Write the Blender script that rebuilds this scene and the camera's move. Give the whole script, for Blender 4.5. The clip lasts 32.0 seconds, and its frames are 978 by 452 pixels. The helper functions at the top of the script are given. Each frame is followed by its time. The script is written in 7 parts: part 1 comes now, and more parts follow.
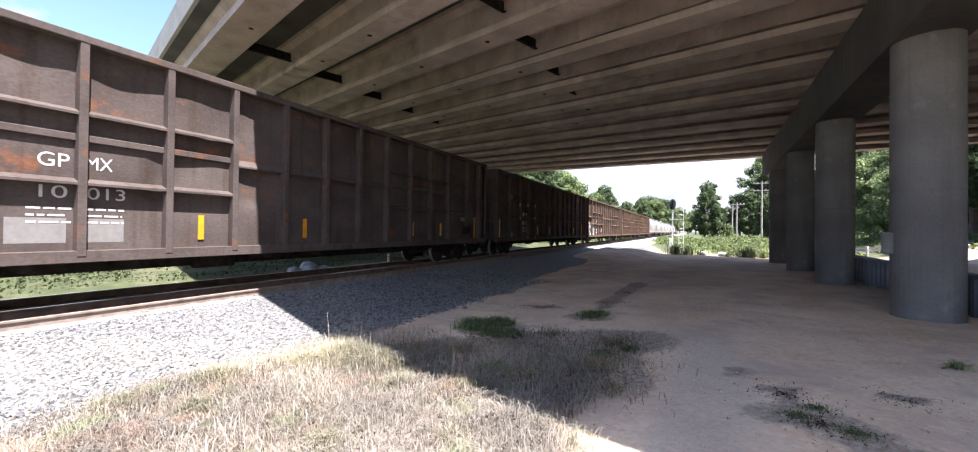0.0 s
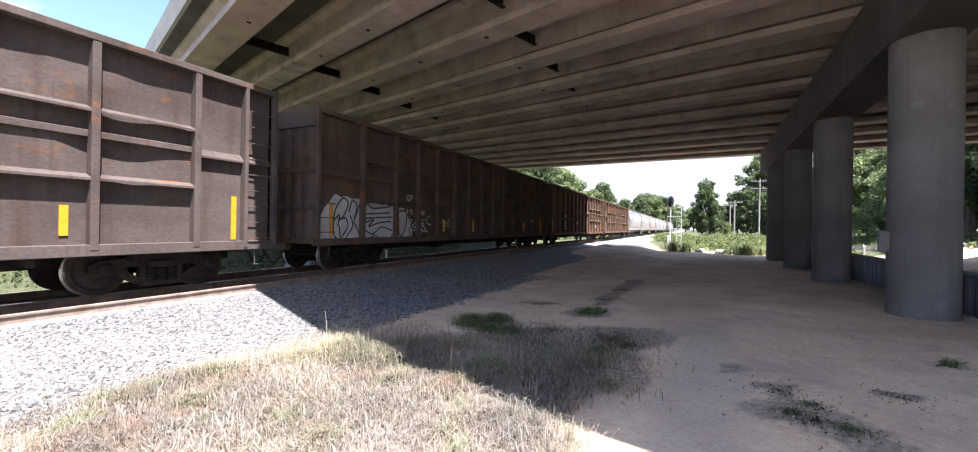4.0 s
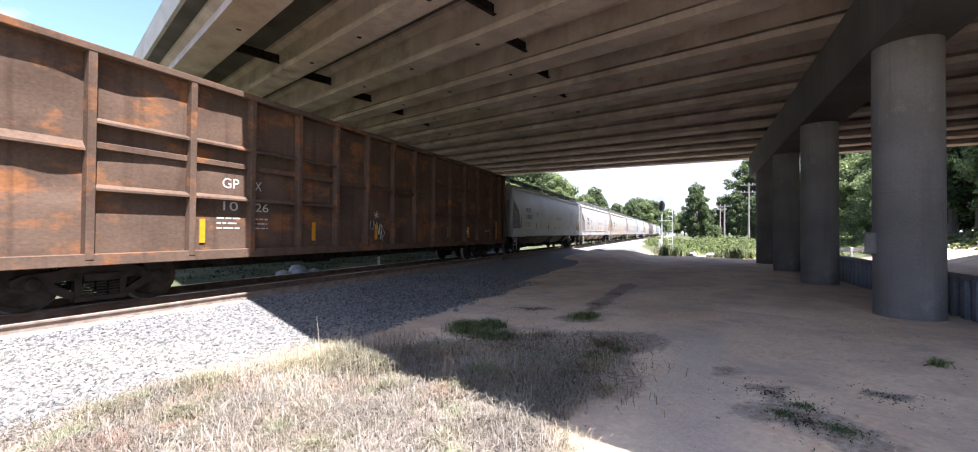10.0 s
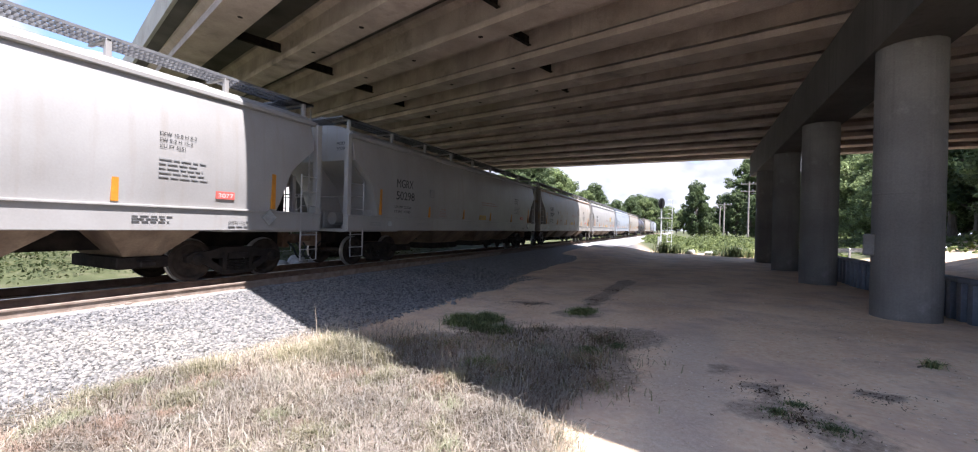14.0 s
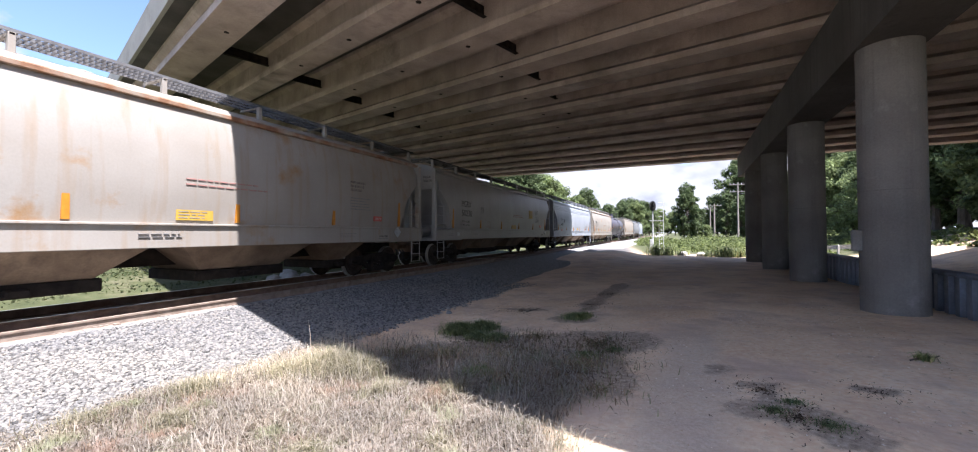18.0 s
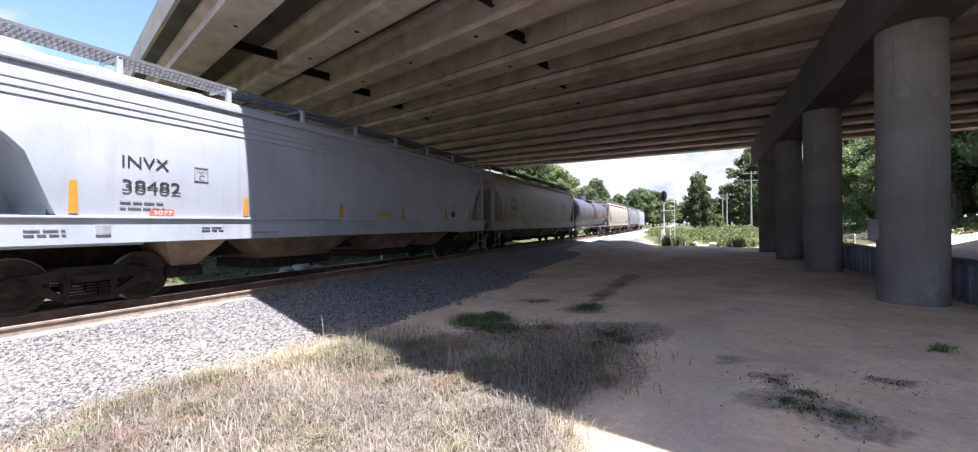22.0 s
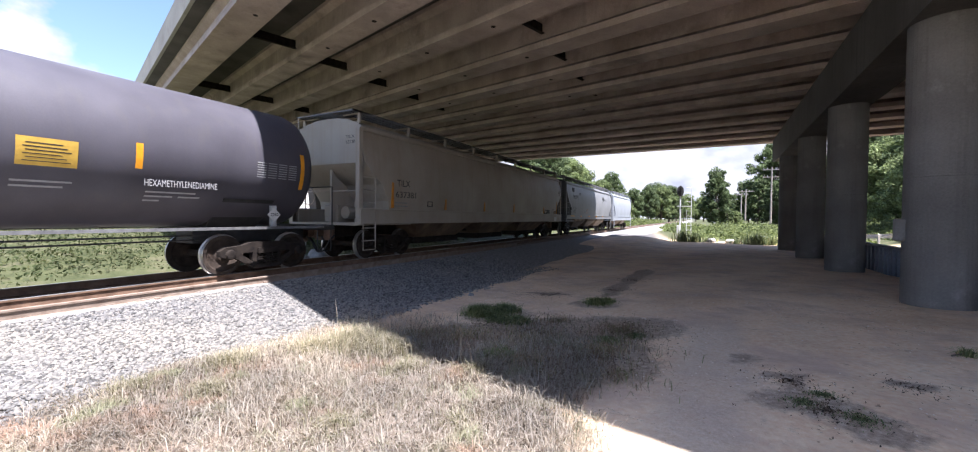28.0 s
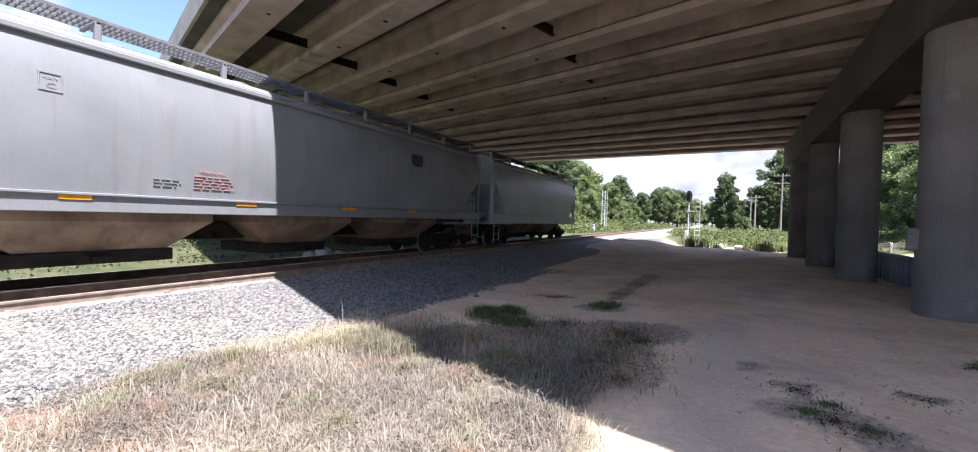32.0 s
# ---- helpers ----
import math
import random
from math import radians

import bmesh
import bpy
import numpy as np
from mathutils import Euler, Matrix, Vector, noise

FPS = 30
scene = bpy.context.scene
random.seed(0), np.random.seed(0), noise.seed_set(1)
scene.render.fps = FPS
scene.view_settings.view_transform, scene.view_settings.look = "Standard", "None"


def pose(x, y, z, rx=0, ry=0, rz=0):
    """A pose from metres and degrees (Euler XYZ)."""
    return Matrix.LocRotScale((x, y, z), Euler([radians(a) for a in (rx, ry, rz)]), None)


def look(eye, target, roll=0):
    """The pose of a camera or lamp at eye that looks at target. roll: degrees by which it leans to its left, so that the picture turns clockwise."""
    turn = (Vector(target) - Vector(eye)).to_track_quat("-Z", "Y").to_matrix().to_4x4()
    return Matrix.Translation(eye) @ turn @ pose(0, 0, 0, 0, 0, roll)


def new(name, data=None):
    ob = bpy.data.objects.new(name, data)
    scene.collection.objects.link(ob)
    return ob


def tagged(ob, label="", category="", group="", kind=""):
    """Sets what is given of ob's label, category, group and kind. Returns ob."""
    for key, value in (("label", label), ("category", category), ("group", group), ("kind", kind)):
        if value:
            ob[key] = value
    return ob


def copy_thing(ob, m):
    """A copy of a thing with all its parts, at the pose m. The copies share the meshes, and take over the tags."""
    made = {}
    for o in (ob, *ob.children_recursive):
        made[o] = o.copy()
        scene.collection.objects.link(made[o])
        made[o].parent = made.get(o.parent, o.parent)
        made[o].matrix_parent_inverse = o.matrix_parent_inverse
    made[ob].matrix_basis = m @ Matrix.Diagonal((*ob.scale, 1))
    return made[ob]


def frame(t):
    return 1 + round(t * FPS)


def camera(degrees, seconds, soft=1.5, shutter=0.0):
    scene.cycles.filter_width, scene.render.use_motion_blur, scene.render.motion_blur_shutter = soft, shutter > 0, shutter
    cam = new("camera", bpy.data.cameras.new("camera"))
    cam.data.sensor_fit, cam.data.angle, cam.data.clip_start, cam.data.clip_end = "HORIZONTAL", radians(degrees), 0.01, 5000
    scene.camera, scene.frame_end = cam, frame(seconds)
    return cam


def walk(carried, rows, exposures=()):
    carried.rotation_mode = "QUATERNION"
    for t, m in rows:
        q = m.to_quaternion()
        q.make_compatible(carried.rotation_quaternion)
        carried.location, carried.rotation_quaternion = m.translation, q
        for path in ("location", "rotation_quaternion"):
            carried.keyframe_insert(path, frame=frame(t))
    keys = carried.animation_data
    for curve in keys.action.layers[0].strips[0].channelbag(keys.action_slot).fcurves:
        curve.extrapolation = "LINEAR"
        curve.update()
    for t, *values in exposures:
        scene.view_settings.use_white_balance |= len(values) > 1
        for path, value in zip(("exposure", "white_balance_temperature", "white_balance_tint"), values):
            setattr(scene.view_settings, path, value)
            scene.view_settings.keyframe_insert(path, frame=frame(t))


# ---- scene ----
# ================= camera =================
cam = camera(99.8, 32.0, soft=1.1)
EYE = (0.0, 0.0, 1.388)
TURNS = [
    (0, 90.509, -0.625, 26.389), (0.5, 90.161, -0.760, 25.992), (1, 90.395, -0.723, 25.990),
    (1.5, 90.211, -0.843, 26.090), (2, 89.948, -0.895, 26.031), (2.5, 89.517, -0.900, 26.238),
    (4.5, 90.191, -0.821, 26.010), (5, 90.450, -0.465, 25.865), (5.5, 90.968, -0.335, 25.711),
    (6, 91.138, -0.543, 26.419), (6.5, 91.068, -0.985, 26.731), (7, 90.924, -0.752, 25.954),
    (7.5, 90.930, -0.292, 26.327), (8, 90.920, -0.411, 26.622), (8.5, 90.760, -0.407, 25.635),
    (9, 90.796, -0.266, 25.061), (9.5, 91.261, -0.525, 25.064), (10, 90.824, -0.378, 25.126),
    (10.5, 91.067, -0.320, 25.499), (11, 90.812, -0.728, 26.466), (11.5, 90.018, -0.330, 25.986),
    (12, 89.865, -0.288, 25.464), (12.5, 89.807, -0.084, 26.622), (13, 88.841, -1.236, 27.480),
    (13.5, 90.043, -2.171, 26.334), (14, 89.991, -1.485, 25.049), (14.5, 89.640, -1.561, 24.056),
    (16.5, 89.677, -0.360, 24.270), (17, 89.672, -0.300, 24.039), (17.5, 89.902, -0.183, 23.879),
    (18, 91.073, 0.263, 24.081), (18.5, 91.258, -0.090, 24.277), (19, 91.440, -0.270, 25.963),
    (19.5, 90.681, -0.111, 26.108), (20, 90.268, -0.074, 25.545), (20.5, 89.742, 0.277, 26.711),
    (21, 90.200, 0.344, 26.538), (21.5, 90.605, 0.747, 26.413), (22, 89.884, 0.636, 25.389),
    (22.5, 89.518, 0.646, 25.942), (23, 89.483, 0.828, 27.053), (23.5, 89.555, 0.367, 26.197),
    (24, 89.409, 0.306, 27.870), (24.5, 89.923, -0.135, 26.673), (25, 89.633, -0.029, 26.259),
    (25.5, 89.491, -0.133, 26.272), (27.5, 89.688, -0.764, 26.425), (28, 88.771, -0.496, 27.255),
    (28.5, 88.471, -0.450, 26.607), (29, 88.328, -0.334, 27.235), (29.5, 87.633, -0.459, 26.955),
    (30, 87.715, -0.181, 26.963), (30.5, 88.115, -0.232, 27.080), (31, 87.967, -0.042, 27.030),
    (31.5, 88.958, -1.230, 26.485), (32, 88.906, -1.624, 28.193),
]
walk(cam, [(t, pose(*EYE, rx, ry, rz)) for t, rx, ry, rz in TURNS], exposures=[(0, 2.2, 6020, 17), (12.2, 2.2, 6020, 17), (13.4, 1.86, 6020, 18), (32, 1.88, 6020, 18)])

# ================= light =================
SUN_DIR = Vector((0.371, -0.167, 0.9135)).normalized()      # towards the sun
world = bpy.data.worlds.new("sky")
scene.world = world
world.use_nodes = True
wn = world.node_tree
wn.nodes.clear()
w_out = wn.nodes.new("ShaderNodeOutputWorld")
w_bg = wn.nodes.new("ShaderNodeBackground")
w_sky = wn.nodes.new("ShaderNodeTexSky")
w_sky.sky_type = "NISHITA"
w_sky.sun_disc = False
w_sky.sun_elevation = math.asin(SUN_DIR.z)
w_sky.sun_rotation = math.atan2(SUN_DIR.x, SUN_DIR.y)
w_sky.air_density, w_sky.dust_density, w_sky.ozone_density = 1.0, 0.6, 1.5
SKY = 0.085
w_bg.inputs["Strength"].default_value = SKY
# summer clouds: broad white banks low over the horizon, loose heaps higher up
w_tc = wn.nodes.new("ShaderNodeTexCoord")
w_sep = wn.nodes.new("ShaderNodeSeparateXYZ")
wn.links.new(w_tc.outputs["Generated"], w_sep.inputs[0])
w_map = wn.nodes.new("ShaderNodeMapping")
w_map.inputs["Scale"].default_value = (2.6, 2.6, 4.0)
w_map.inputs["Location"].default_value = (0.35, 0.2, 0.0)
wn.links.new(w_tc.outputs["Generated"], w_map.inputs[0])
w_noise = wn.nodes.new("ShaderNodeTexNoise")
w_noise.inputs["Scale"].default_value = 1.6
w_noise.inputs["Detail"].default_value = 9
w_noise.inputs["Roughness"].default_value = 0.55
wn.links.new(w_map.outputs[0], w_noise.inputs["Vector"])
w_low = wn.nodes.new("ShaderNodeMapRange")
w_low.inputs["From Min"].default_value, w_low.inputs["From Max"].default_value = 0.34, 0.10
w_low.inputs["To Min"].default_value, w_low.inputs["To Max"].default_value = -0.03, 0.17
wn.links.new(w_sep.outputs["Z"], w_low.inputs["Value"])
w_add = wn.nodes.new("ShaderNodeMath")
wn.links.new(w_noise.outputs["Fac"], w_add.inputs[0])
wn.links.new(w_low.outputs[0], w_add.inputs[1])
w_ramp = wn.nodes.new("ShaderNodeValToRGB")
w_ramp.color_ramp.elements[0].position = 0.51
w_ramp.color_ramp.elements[1].position = 0.59
wn.links.new(w_add.outputs[0], w_ramp.inputs[0])
w_mix = wn.nodes.new("ShaderNodeMixRGB")
w_grey = wn.nodes.new("ShaderNodeTexNoise")
w_grey.inputs["Scale"].default_value = 3.4
w_grey.inputs["Detail"].default_value = 7
wn.links.new(w_map.outputs[0], w_grey.inputs["Vector"])
w_body = wn.nodes.new("ShaderNodeValToRGB")
w_body.color_ramp.elements[0].position, w_body.color_ramp.elements[0].color = 0.34, (2.3, 2.45, 2.75, 1)
w_body.color_ramp.elements[1].position, w_body.color_ramp.elements[1].color = 0.55, (3.9, 4.0, 4.1, 1)
wn.links.new(w_grey.outputs["Fac"], w_body.inputs[0])
wn.links.new(w_body.outputs[0], w_mix.inputs[2])
wn.links.new(w_ramp.outputs[0], w_mix.inputs[0])
wn.links.new(w_sky.outputs[0], w_mix.inputs[1])
wn.links.new(w_mix.outputs[0], w_bg.inputs[0])
wn.links.new(w_bg.outputs[0], w_out.inputs[0])

sun = new("sun", bpy.data.lights.new("sun", "SUN"))
sun.data.energy, sun.data.angle, sun.data.color = 5.0, radians(0.6), (1.0, 0.965, 0.91)
sun.matrix_world = look((0, 0, 60), Vector((0, 0, 60)) - SUN_DIR)

# ================= materials =================
MATS = {}


def ramp_of(nt, stops):
    r = nt.nodes.new("ShaderNodeValToRGB")
    e = r.color_ramp.elements
    e[0].position, e[0].color = stops[0][0], (*stops[0][1], 1)
    e[1].position, e[1].color = stops[-1][0], (*stops[-1][1], 1)
    for p, c in stops[1:-1]:
        n = e.new(p)
        n.color = (*c, 1)
    return r


def surface(name, stops, scale=3.0, rough=0.8, metal=0.0, bump=0.3, fine=40.0, fine_amt=0.25, stretch=(1, 1, 1),
            vary=0.0, detail=6, dist=0.02, spot=None, streak=None, gloss=0.5):
    """A procedural surface: a colour ramp over broad noise, fine grain, relief, and wear.
    spot = (colour, scale, threshold, width): rust or stain patches. streak = (colour, amount): runs down the face."""
    if name in MATS:
        return MATS[name]
    m = bpy.data.materials.new(name)
    m.use_nodes = True
    nt = m.node_tree
    b = nt.nodes["Principled BSDF"]
    tc = nt.nodes.new("ShaderNodeTexCoord")
    mp = nt.nodes.new("ShaderNodeMapping")
    mp.inputs["Scale"].default_value = stretch
    nt.links.new(tc.outputs["Object"], mp.inputs[0])
    vec = mp.outputs[0]
    if vary:
        oi = nt.nodes.new("ShaderNodeObjectInfo")
        mul = nt.nodes.new("ShaderNodeMath")
        mul.operation = "MULTIPLY"
        mul.inputs[1].default_value = 37.0
        nt.links.new(oi.outputs["Random"], mul.inputs[0])
        va = nt.nodes.new("ShaderNodeVectorMath")
        nt.links.new(vec, va.inputs[0])
        nt.links.new(mul.outputs[0], va.inputs[1])
        vec = va.outputs[0]
    n1 = nt.nodes.new("ShaderNodeTexNoise")
    n1.inputs["Scale"].default_value = scale
    n1.inputs["Detail"].default_value = detail
    nt.links.new(vec, n1.inputs["Vector"])
    r = ramp_of(nt, stops)
    nt.links.new(n1.outputs["Fac"], r.inputs[0])
    col = r.outputs[0]
    n2 = nt.nodes.new("ShaderNodeTexNoise")
    n2.inputs["Scale"].default_value = fine
    n2.inputs["Detail"].default_value = 4
    nt.links.new(vec, n2.inputs["Vector"])
    if spot:
        c, s, th, wd = spot
        n3 = nt.nodes.new("ShaderNodeTexNoise")
        n3.inputs["Scale"].default_value = s
        n3.inputs["Detail"].default_value = 8
        n3.inputs["Roughness"].default_value = 0.65
        nt.links.new(vec, n3.inputs["Vector"])
        k = ramp_of(nt, [(th, (0, 0, 0)), (th + wd, (1, 1, 1))])
        nt.links.new(n3.outputs["Fac"], k.inputs[0])
        mx = nt.nodes.new("ShaderNodeMixRGB")
        mx.inputs[2].default_value = (*c, 1)
        nt.links.new(k.outputs[0], mx.inputs[0])
        nt.links.new(col, mx.inputs[1])
        col = mx.outputs[0]
    if streak:
        c, amt = streak
        m2 = nt.nodes.new("ShaderNodeMapping")
        m2.inputs["Scale"].default_value = (6, 6, 0.35)
        nt.links.new(tc.outputs["Object"], m2.inputs[0])
        n4 = nt.nodes.new("ShaderNodeTexNoise")
        n4.inputs["Scale"].default_value = 1.0
        n4.inputs["Detail"].default_value = 6
        nt.links.new(m2.outputs[0], n4.inputs["Vector"])
        k = ramp_of(nt, [(0.52, (0, 0, 0)), (0.75, (amt, amt, amt))])
        nt.links.new(n4.outputs["Fac"], k.inputs[0])
        mx = nt.nodes.new("ShaderNodeMixRGB")
        mx.inputs[2].default_value = (*c, 1)
        nt.links.new(k.outputs[0], mx.inputs[0])
        nt.links.new(col, mx.inputs[1])
        col = mx.outputs[0]
    if fine_amt:
        mg = nt.nodes.new("ShaderNodeMixRGB")
        mg.blend_type = "OVERLAY"
        mg.inputs[0].default_value = fine_amt
        nt.links.new(col, mg.inputs[1])
        nt.links.new(n2.outputs["Fac"], mg.inputs[2])
        col = mg.outputs[0]
    nt.links.new(col, b.inputs["Base Color"])
    b.inputs["Roughness"].default_value = rough
    b.inputs["Metallic"].default_value = metal
    b.inputs["Specular IOR Level"].default_value = gloss
    if bump:
        bp = nt.nodes.new("ShaderNodeBump")
        bp.inputs["Strength"].default_value = bump
        bp.inputs["Distance"].default_value = dist
        ad = nt.nodes.new("ShaderNodeMath")
        nt.links.new(n2.outputs["Fac"], ad.inputs[0])
        nt.links.new(n1.outputs["Fac"], ad.inputs[1])
        nt.links.new(ad.outputs[0], bp.inputs["Height"])
        nt.links.new(bp.outputs[0], b.inputs["Normal"])
    MATS[name] = m
    return m


def plain(name, c, rough=0.6, metal=0.0):
    return surface(name, [(0.3, tuple(v * 0.85 for v in c)), (0.7, tuple(min(1, v * 1.1) for v in c))], scale=9, rough=rough,
                   metal=metal, bump=0.08, fine=90, fine_amt=0.12)


CONCRETE = surface("concrete", [(0.25, (0.292, 0.232, 0.194)), (0.55, (0.417, 0.336, 0.288)), (0.8, (0.548, 0.456, 0.402))], scale=0.9,
                   rough=0.9, bump=0.25, fine=28, stretch=(1, 1, 1), spot=((0.174, 0.140, 0.121), 0.7, 0.55, 0.2),
                   streak=((0.273, 0.229, 0.198), 0.5))
# deck underside: the deep shade of the girder gaps is put into the colour
SLAB = surface("gap_shade_deck_concrete", [(0.3, (0.045, 0.04, 0.036)), (0.7, (0.10, 0.09, 0.08))], scale=0.8, rough=0.9, bump=0.2, fine=28)
PIER = surface("pier_concrete", [(0.25, (0.112, 0.104, 0.096)), (0.55, (0.165, 0.155, 0.142)), (0.8, (0.224, 0.211, 0.196))], scale=0.8,
               rough=0.9, bump=0.25, fine=30, spot=((0.290, 0.277, 0.264), 0.9, 0.58, 0.16), streak=((0.092, 0.085, 0.077), 0.5))
# pier concrete darkened for the shade under the deck, with darker runs
CAP = surface("shade_dark_cap_concrete", [(0.25, (0.045, 0.040, 0.036)), (0.55, (0.070, 0.063, 0.056)), (0.8, (0.105, 0.096, 0.086))], scale=0.7, rough=0.9, bump=0.25, fine=30,
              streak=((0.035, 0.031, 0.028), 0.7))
PALE = surface("pale_concrete", [(0.25, (0.302, 0.284, 0.254)), (0.75, (0.400, 0.380, 0.344))], scale=0.6, rough=0.9, bump=0.2, fine=25,
               spot=((0.241, 0.224, 0.193), 0.8, 0.56, 0.2))
STEEL_RUST = surface("rusty_rail", [(0.3, (0.11, 0.065, 0.042)), (0.7, (0.22, 0.14, 0.095))], scale=5, rough=0.8, metal=0.1, bump=0.3, fine=60)
DUSTY = surface("dusty_rust", [(0.3, (0.159, 0.113, 0.085)), (0.7, (0.279, 0.220, 0.177))], scale=5, rough=0.9, bump=0.3, fine=60)
RAIL_TOP = plain("polished_rail_head", (0.45, 0.43, 0.40), 0.3, 0.9)
TIE = surface("weathered_tie", [(0.3, (0.13, 0.105, 0.085)), (0.7, (0.30, 0.25, 0.21))], scale=3, stretch=(0.4, 6, 6), rough=0.95, bump=0.5, fine=30)
TRUCK = surface("truck_iron", [(0.3, (0.011, 0.009, 0.009)), (0.7, (0.034, 0.027, 0.022))], scale=5, rough=0.9, metal=0.0, bump=0.3, fine=50, gloss=0.15)
WHEEL = surface("wheel_steel", [(0.3, (0.022, 0.017, 0.014)), (0.7, (0.06, 0.045, 0.036))], scale=6, rough=0.75, metal=0.0, bump=0.2, fine=50, gloss=0.2)
TREAD = plain("worn_tread", (0.42, 0.40, 0.38), 0.35, 0.8)
BLACK = surface("sooty_black", [(0.3, (0.012, 0.012, 0.013)), (0.7, (0.035, 0.034, 0.034))], scale=4, rough=0.7, bump=0.1, fine=60)
YELLOW = plain("reflector_yellow", (0.66, 0.28, 0.012), 0.45)
ORANGE = plain("reflector_amber", (0.50, 0.20, 0.02), 0.45)
LETTER_W = plain("letter_white", (0.551, 0.543, 0.520), 0.7)
LETTER_K = plain("letter_black", (0.022, 0.022, 0.024), 0.6)
LETTER_R = plain("faded_red", (0.36, 0.20, 0.175), 0.7)
LETTER_G = plain("letter_grey", (0.22, 0.22, 0.22), 0.7)
GRATE = surface("weathered_grating", [(0.3, (0.10, 0.10, 0.105)), (0.7, (0.19, 0.19, 0.195))], scale=6, rough=0.6, metal=0.2, bump=0.08, fine=60)
LETTER_P = plain("thin_grey_print", (0.30, 0.30, 0.31), 0.7)
GALV = surface("galvanised", [(0.3, (0.36, 0.38, 0.40)), (0.7, (0.55, 0.57, 0.59))], scale=6, rough=0.45, metal=0.6, bump=0.08, fine=60)


# ================= mesh helpers =================
def mesh_of(name, bm, mats, smooth=False):
    me = bpy.data.meshes.new(name)
    bm.normal_update()
    bm.to_mesh(me)
    bm.free()
    for m in mats if isinstance(mats, (list, tuple)) else [mats]:
        me.materials.append(m)
    if smooth:
        me.polygons.foreach_set("use_smooth", [True] * len(me.polygons))
    return me


def part(name, bm, material, parent=None, label="", smooth=False, at=None):
    ob = new(name, mesh_of(name, bm, material, smooth))
    if parent:
        ob.parent = parent
    if at is not None:
        ob.matrix_basis = at
    if label:
        ob["label"] = label
    return ob


def share(name, me, parent=None, at=None, label=""):
    ob = new(name, me)
    if parent:
        ob.parent = parent
    if at is not None:
        ob.matrix_basis = at
    if label:
        ob["label"] = label
    return ob


def thing(name, label, category, group="", kind="", at=None):
    ob = new(name)
    if at is not None:
        ob.matrix_basis = at
    return tagged(ob, label, category, group, kind)


def box(bm, x0, x1, y0, y1, z0, z1, m=None, mat=0, bev=0.0):
    vs = [bm.verts.new((x, y, z)) for x in (x0, x1) for y in (y0, y1) for z in (z0, z1)]
    fs = [bm.faces.new([vs[i] for i in q]) for q in ((0, 1, 3, 2), (4, 6, 7, 5), (0, 4, 5, 1), (2, 3, 7, 6), (0, 2, 6, 4), (1, 5, 7, 3))]
    for f in fs:
        f.material_index = mat
    if bev:
        es = list({e for f in fs for e in f.edges})
        r = bmesh.ops.bevel(bm, geom=es, offset=bev, segments=1, affect="EDGES", profile=0.5)
        vs = list({v for f in r["faces"] for v in f.verts} | {v for v in vs if v.is_valid})
    if m is not None:
        for v in vs:
            if v.is_valid:
                v.co = m @ v.co
    return vs


def prism(bm, pts, a, b, axis="y", mat=0, caps=True):
    """A closed outline swept from a to b. axis y: the outline is (x, z); x: (y, z); z: (x, y)."""
    put = {"y": lambda p, t: (p[0], t, p[1]), "x": lambda p, t: (t, p[0], p[1]), "z": lambda p, t: (p[0], p[1], t)}[axis]
    v0 = [bm.verts.new(put(p, a)) for p in pts]
    v1 = [bm.verts.new(put(p, b)) for p in pts]
    n = len(pts)
    for i in range(n):
        bm.faces.new((v0[i], v0[(i + 1) % n], v1[(i + 1) % n], v1[i])).material_index = mat
    if caps:
        bm.faces.new(v0[::-1]).material_index = mat
        bm.faces.new(v1).material_index = mat
    bmesh.ops.recalc_face_normals(bm, faces=bm.faces[:])
    return v0 + v1


def tube(bm, pts, r, n=6, mat=0):
    """A round bar along a line of points."""
    pts = [Vector(p) for p in pts]
    rings = []
    for i, p in enumerate(pts):
        d = (pts[min(i + 1, len(pts) - 1)] - pts[max(i - 1, 0)]).normalized()
        u = d.cross(Vector((0, 0, 1)) if abs(d.z) < 0.9 else Vector((1, 0, 0))).normalized()
        w = d.cross(u)
        rr = r[i] if isinstance(r, (list, tuple)) else r
        rings.append([bm.verts.new(p + rr * (math.cos(2 * math.pi * k / n) * u + math.sin(2 * math.pi * k / n) * w)) for k in range(n)])
    for a, b in zip(rings, rings[1:]):
        for k in range(n):
            bm.faces.new((a[k], a[(k + 1) % n], b[(k + 1) % n], b[k])).material_index = mat
    bm.faces.new(rings[0][::-1]).material_index = mat
    bm.faces.new(rings[-1]).material_index = mat


def lathe(bm, prof, n=24, axis="x", mat=None, closed=True):
    """Turn a profile of (along, radius) about an axis."""
    rings = []
    for a, r in prof:
        ring = []
        for k in range(n):
            c, s = r * math.cos(2 * math.pi * k / n), r * math.sin(2 * math.pi * k / n)
            ring.append(bm.verts.new({"x": (a, c, s), "y": (c, a, s), "z": (c, s, a)}[axis]))
        rings.append(ring)
    for i, (a, b) in enumerate(zip(rings, rings[1:])):
        for k in range(n):
            f = bm.faces.new((a[k], a[(k + 1) % n], b[(k + 1) % n], b[k]))
            f.material_index = mat[i] if mat else 0
    if closed:
        bm.faces.new(rings[0][::-1])
        bm.faces.new(rings[-1])
    bmesh.ops.recalc_face_normals(bm, faces=bm.faces[:])


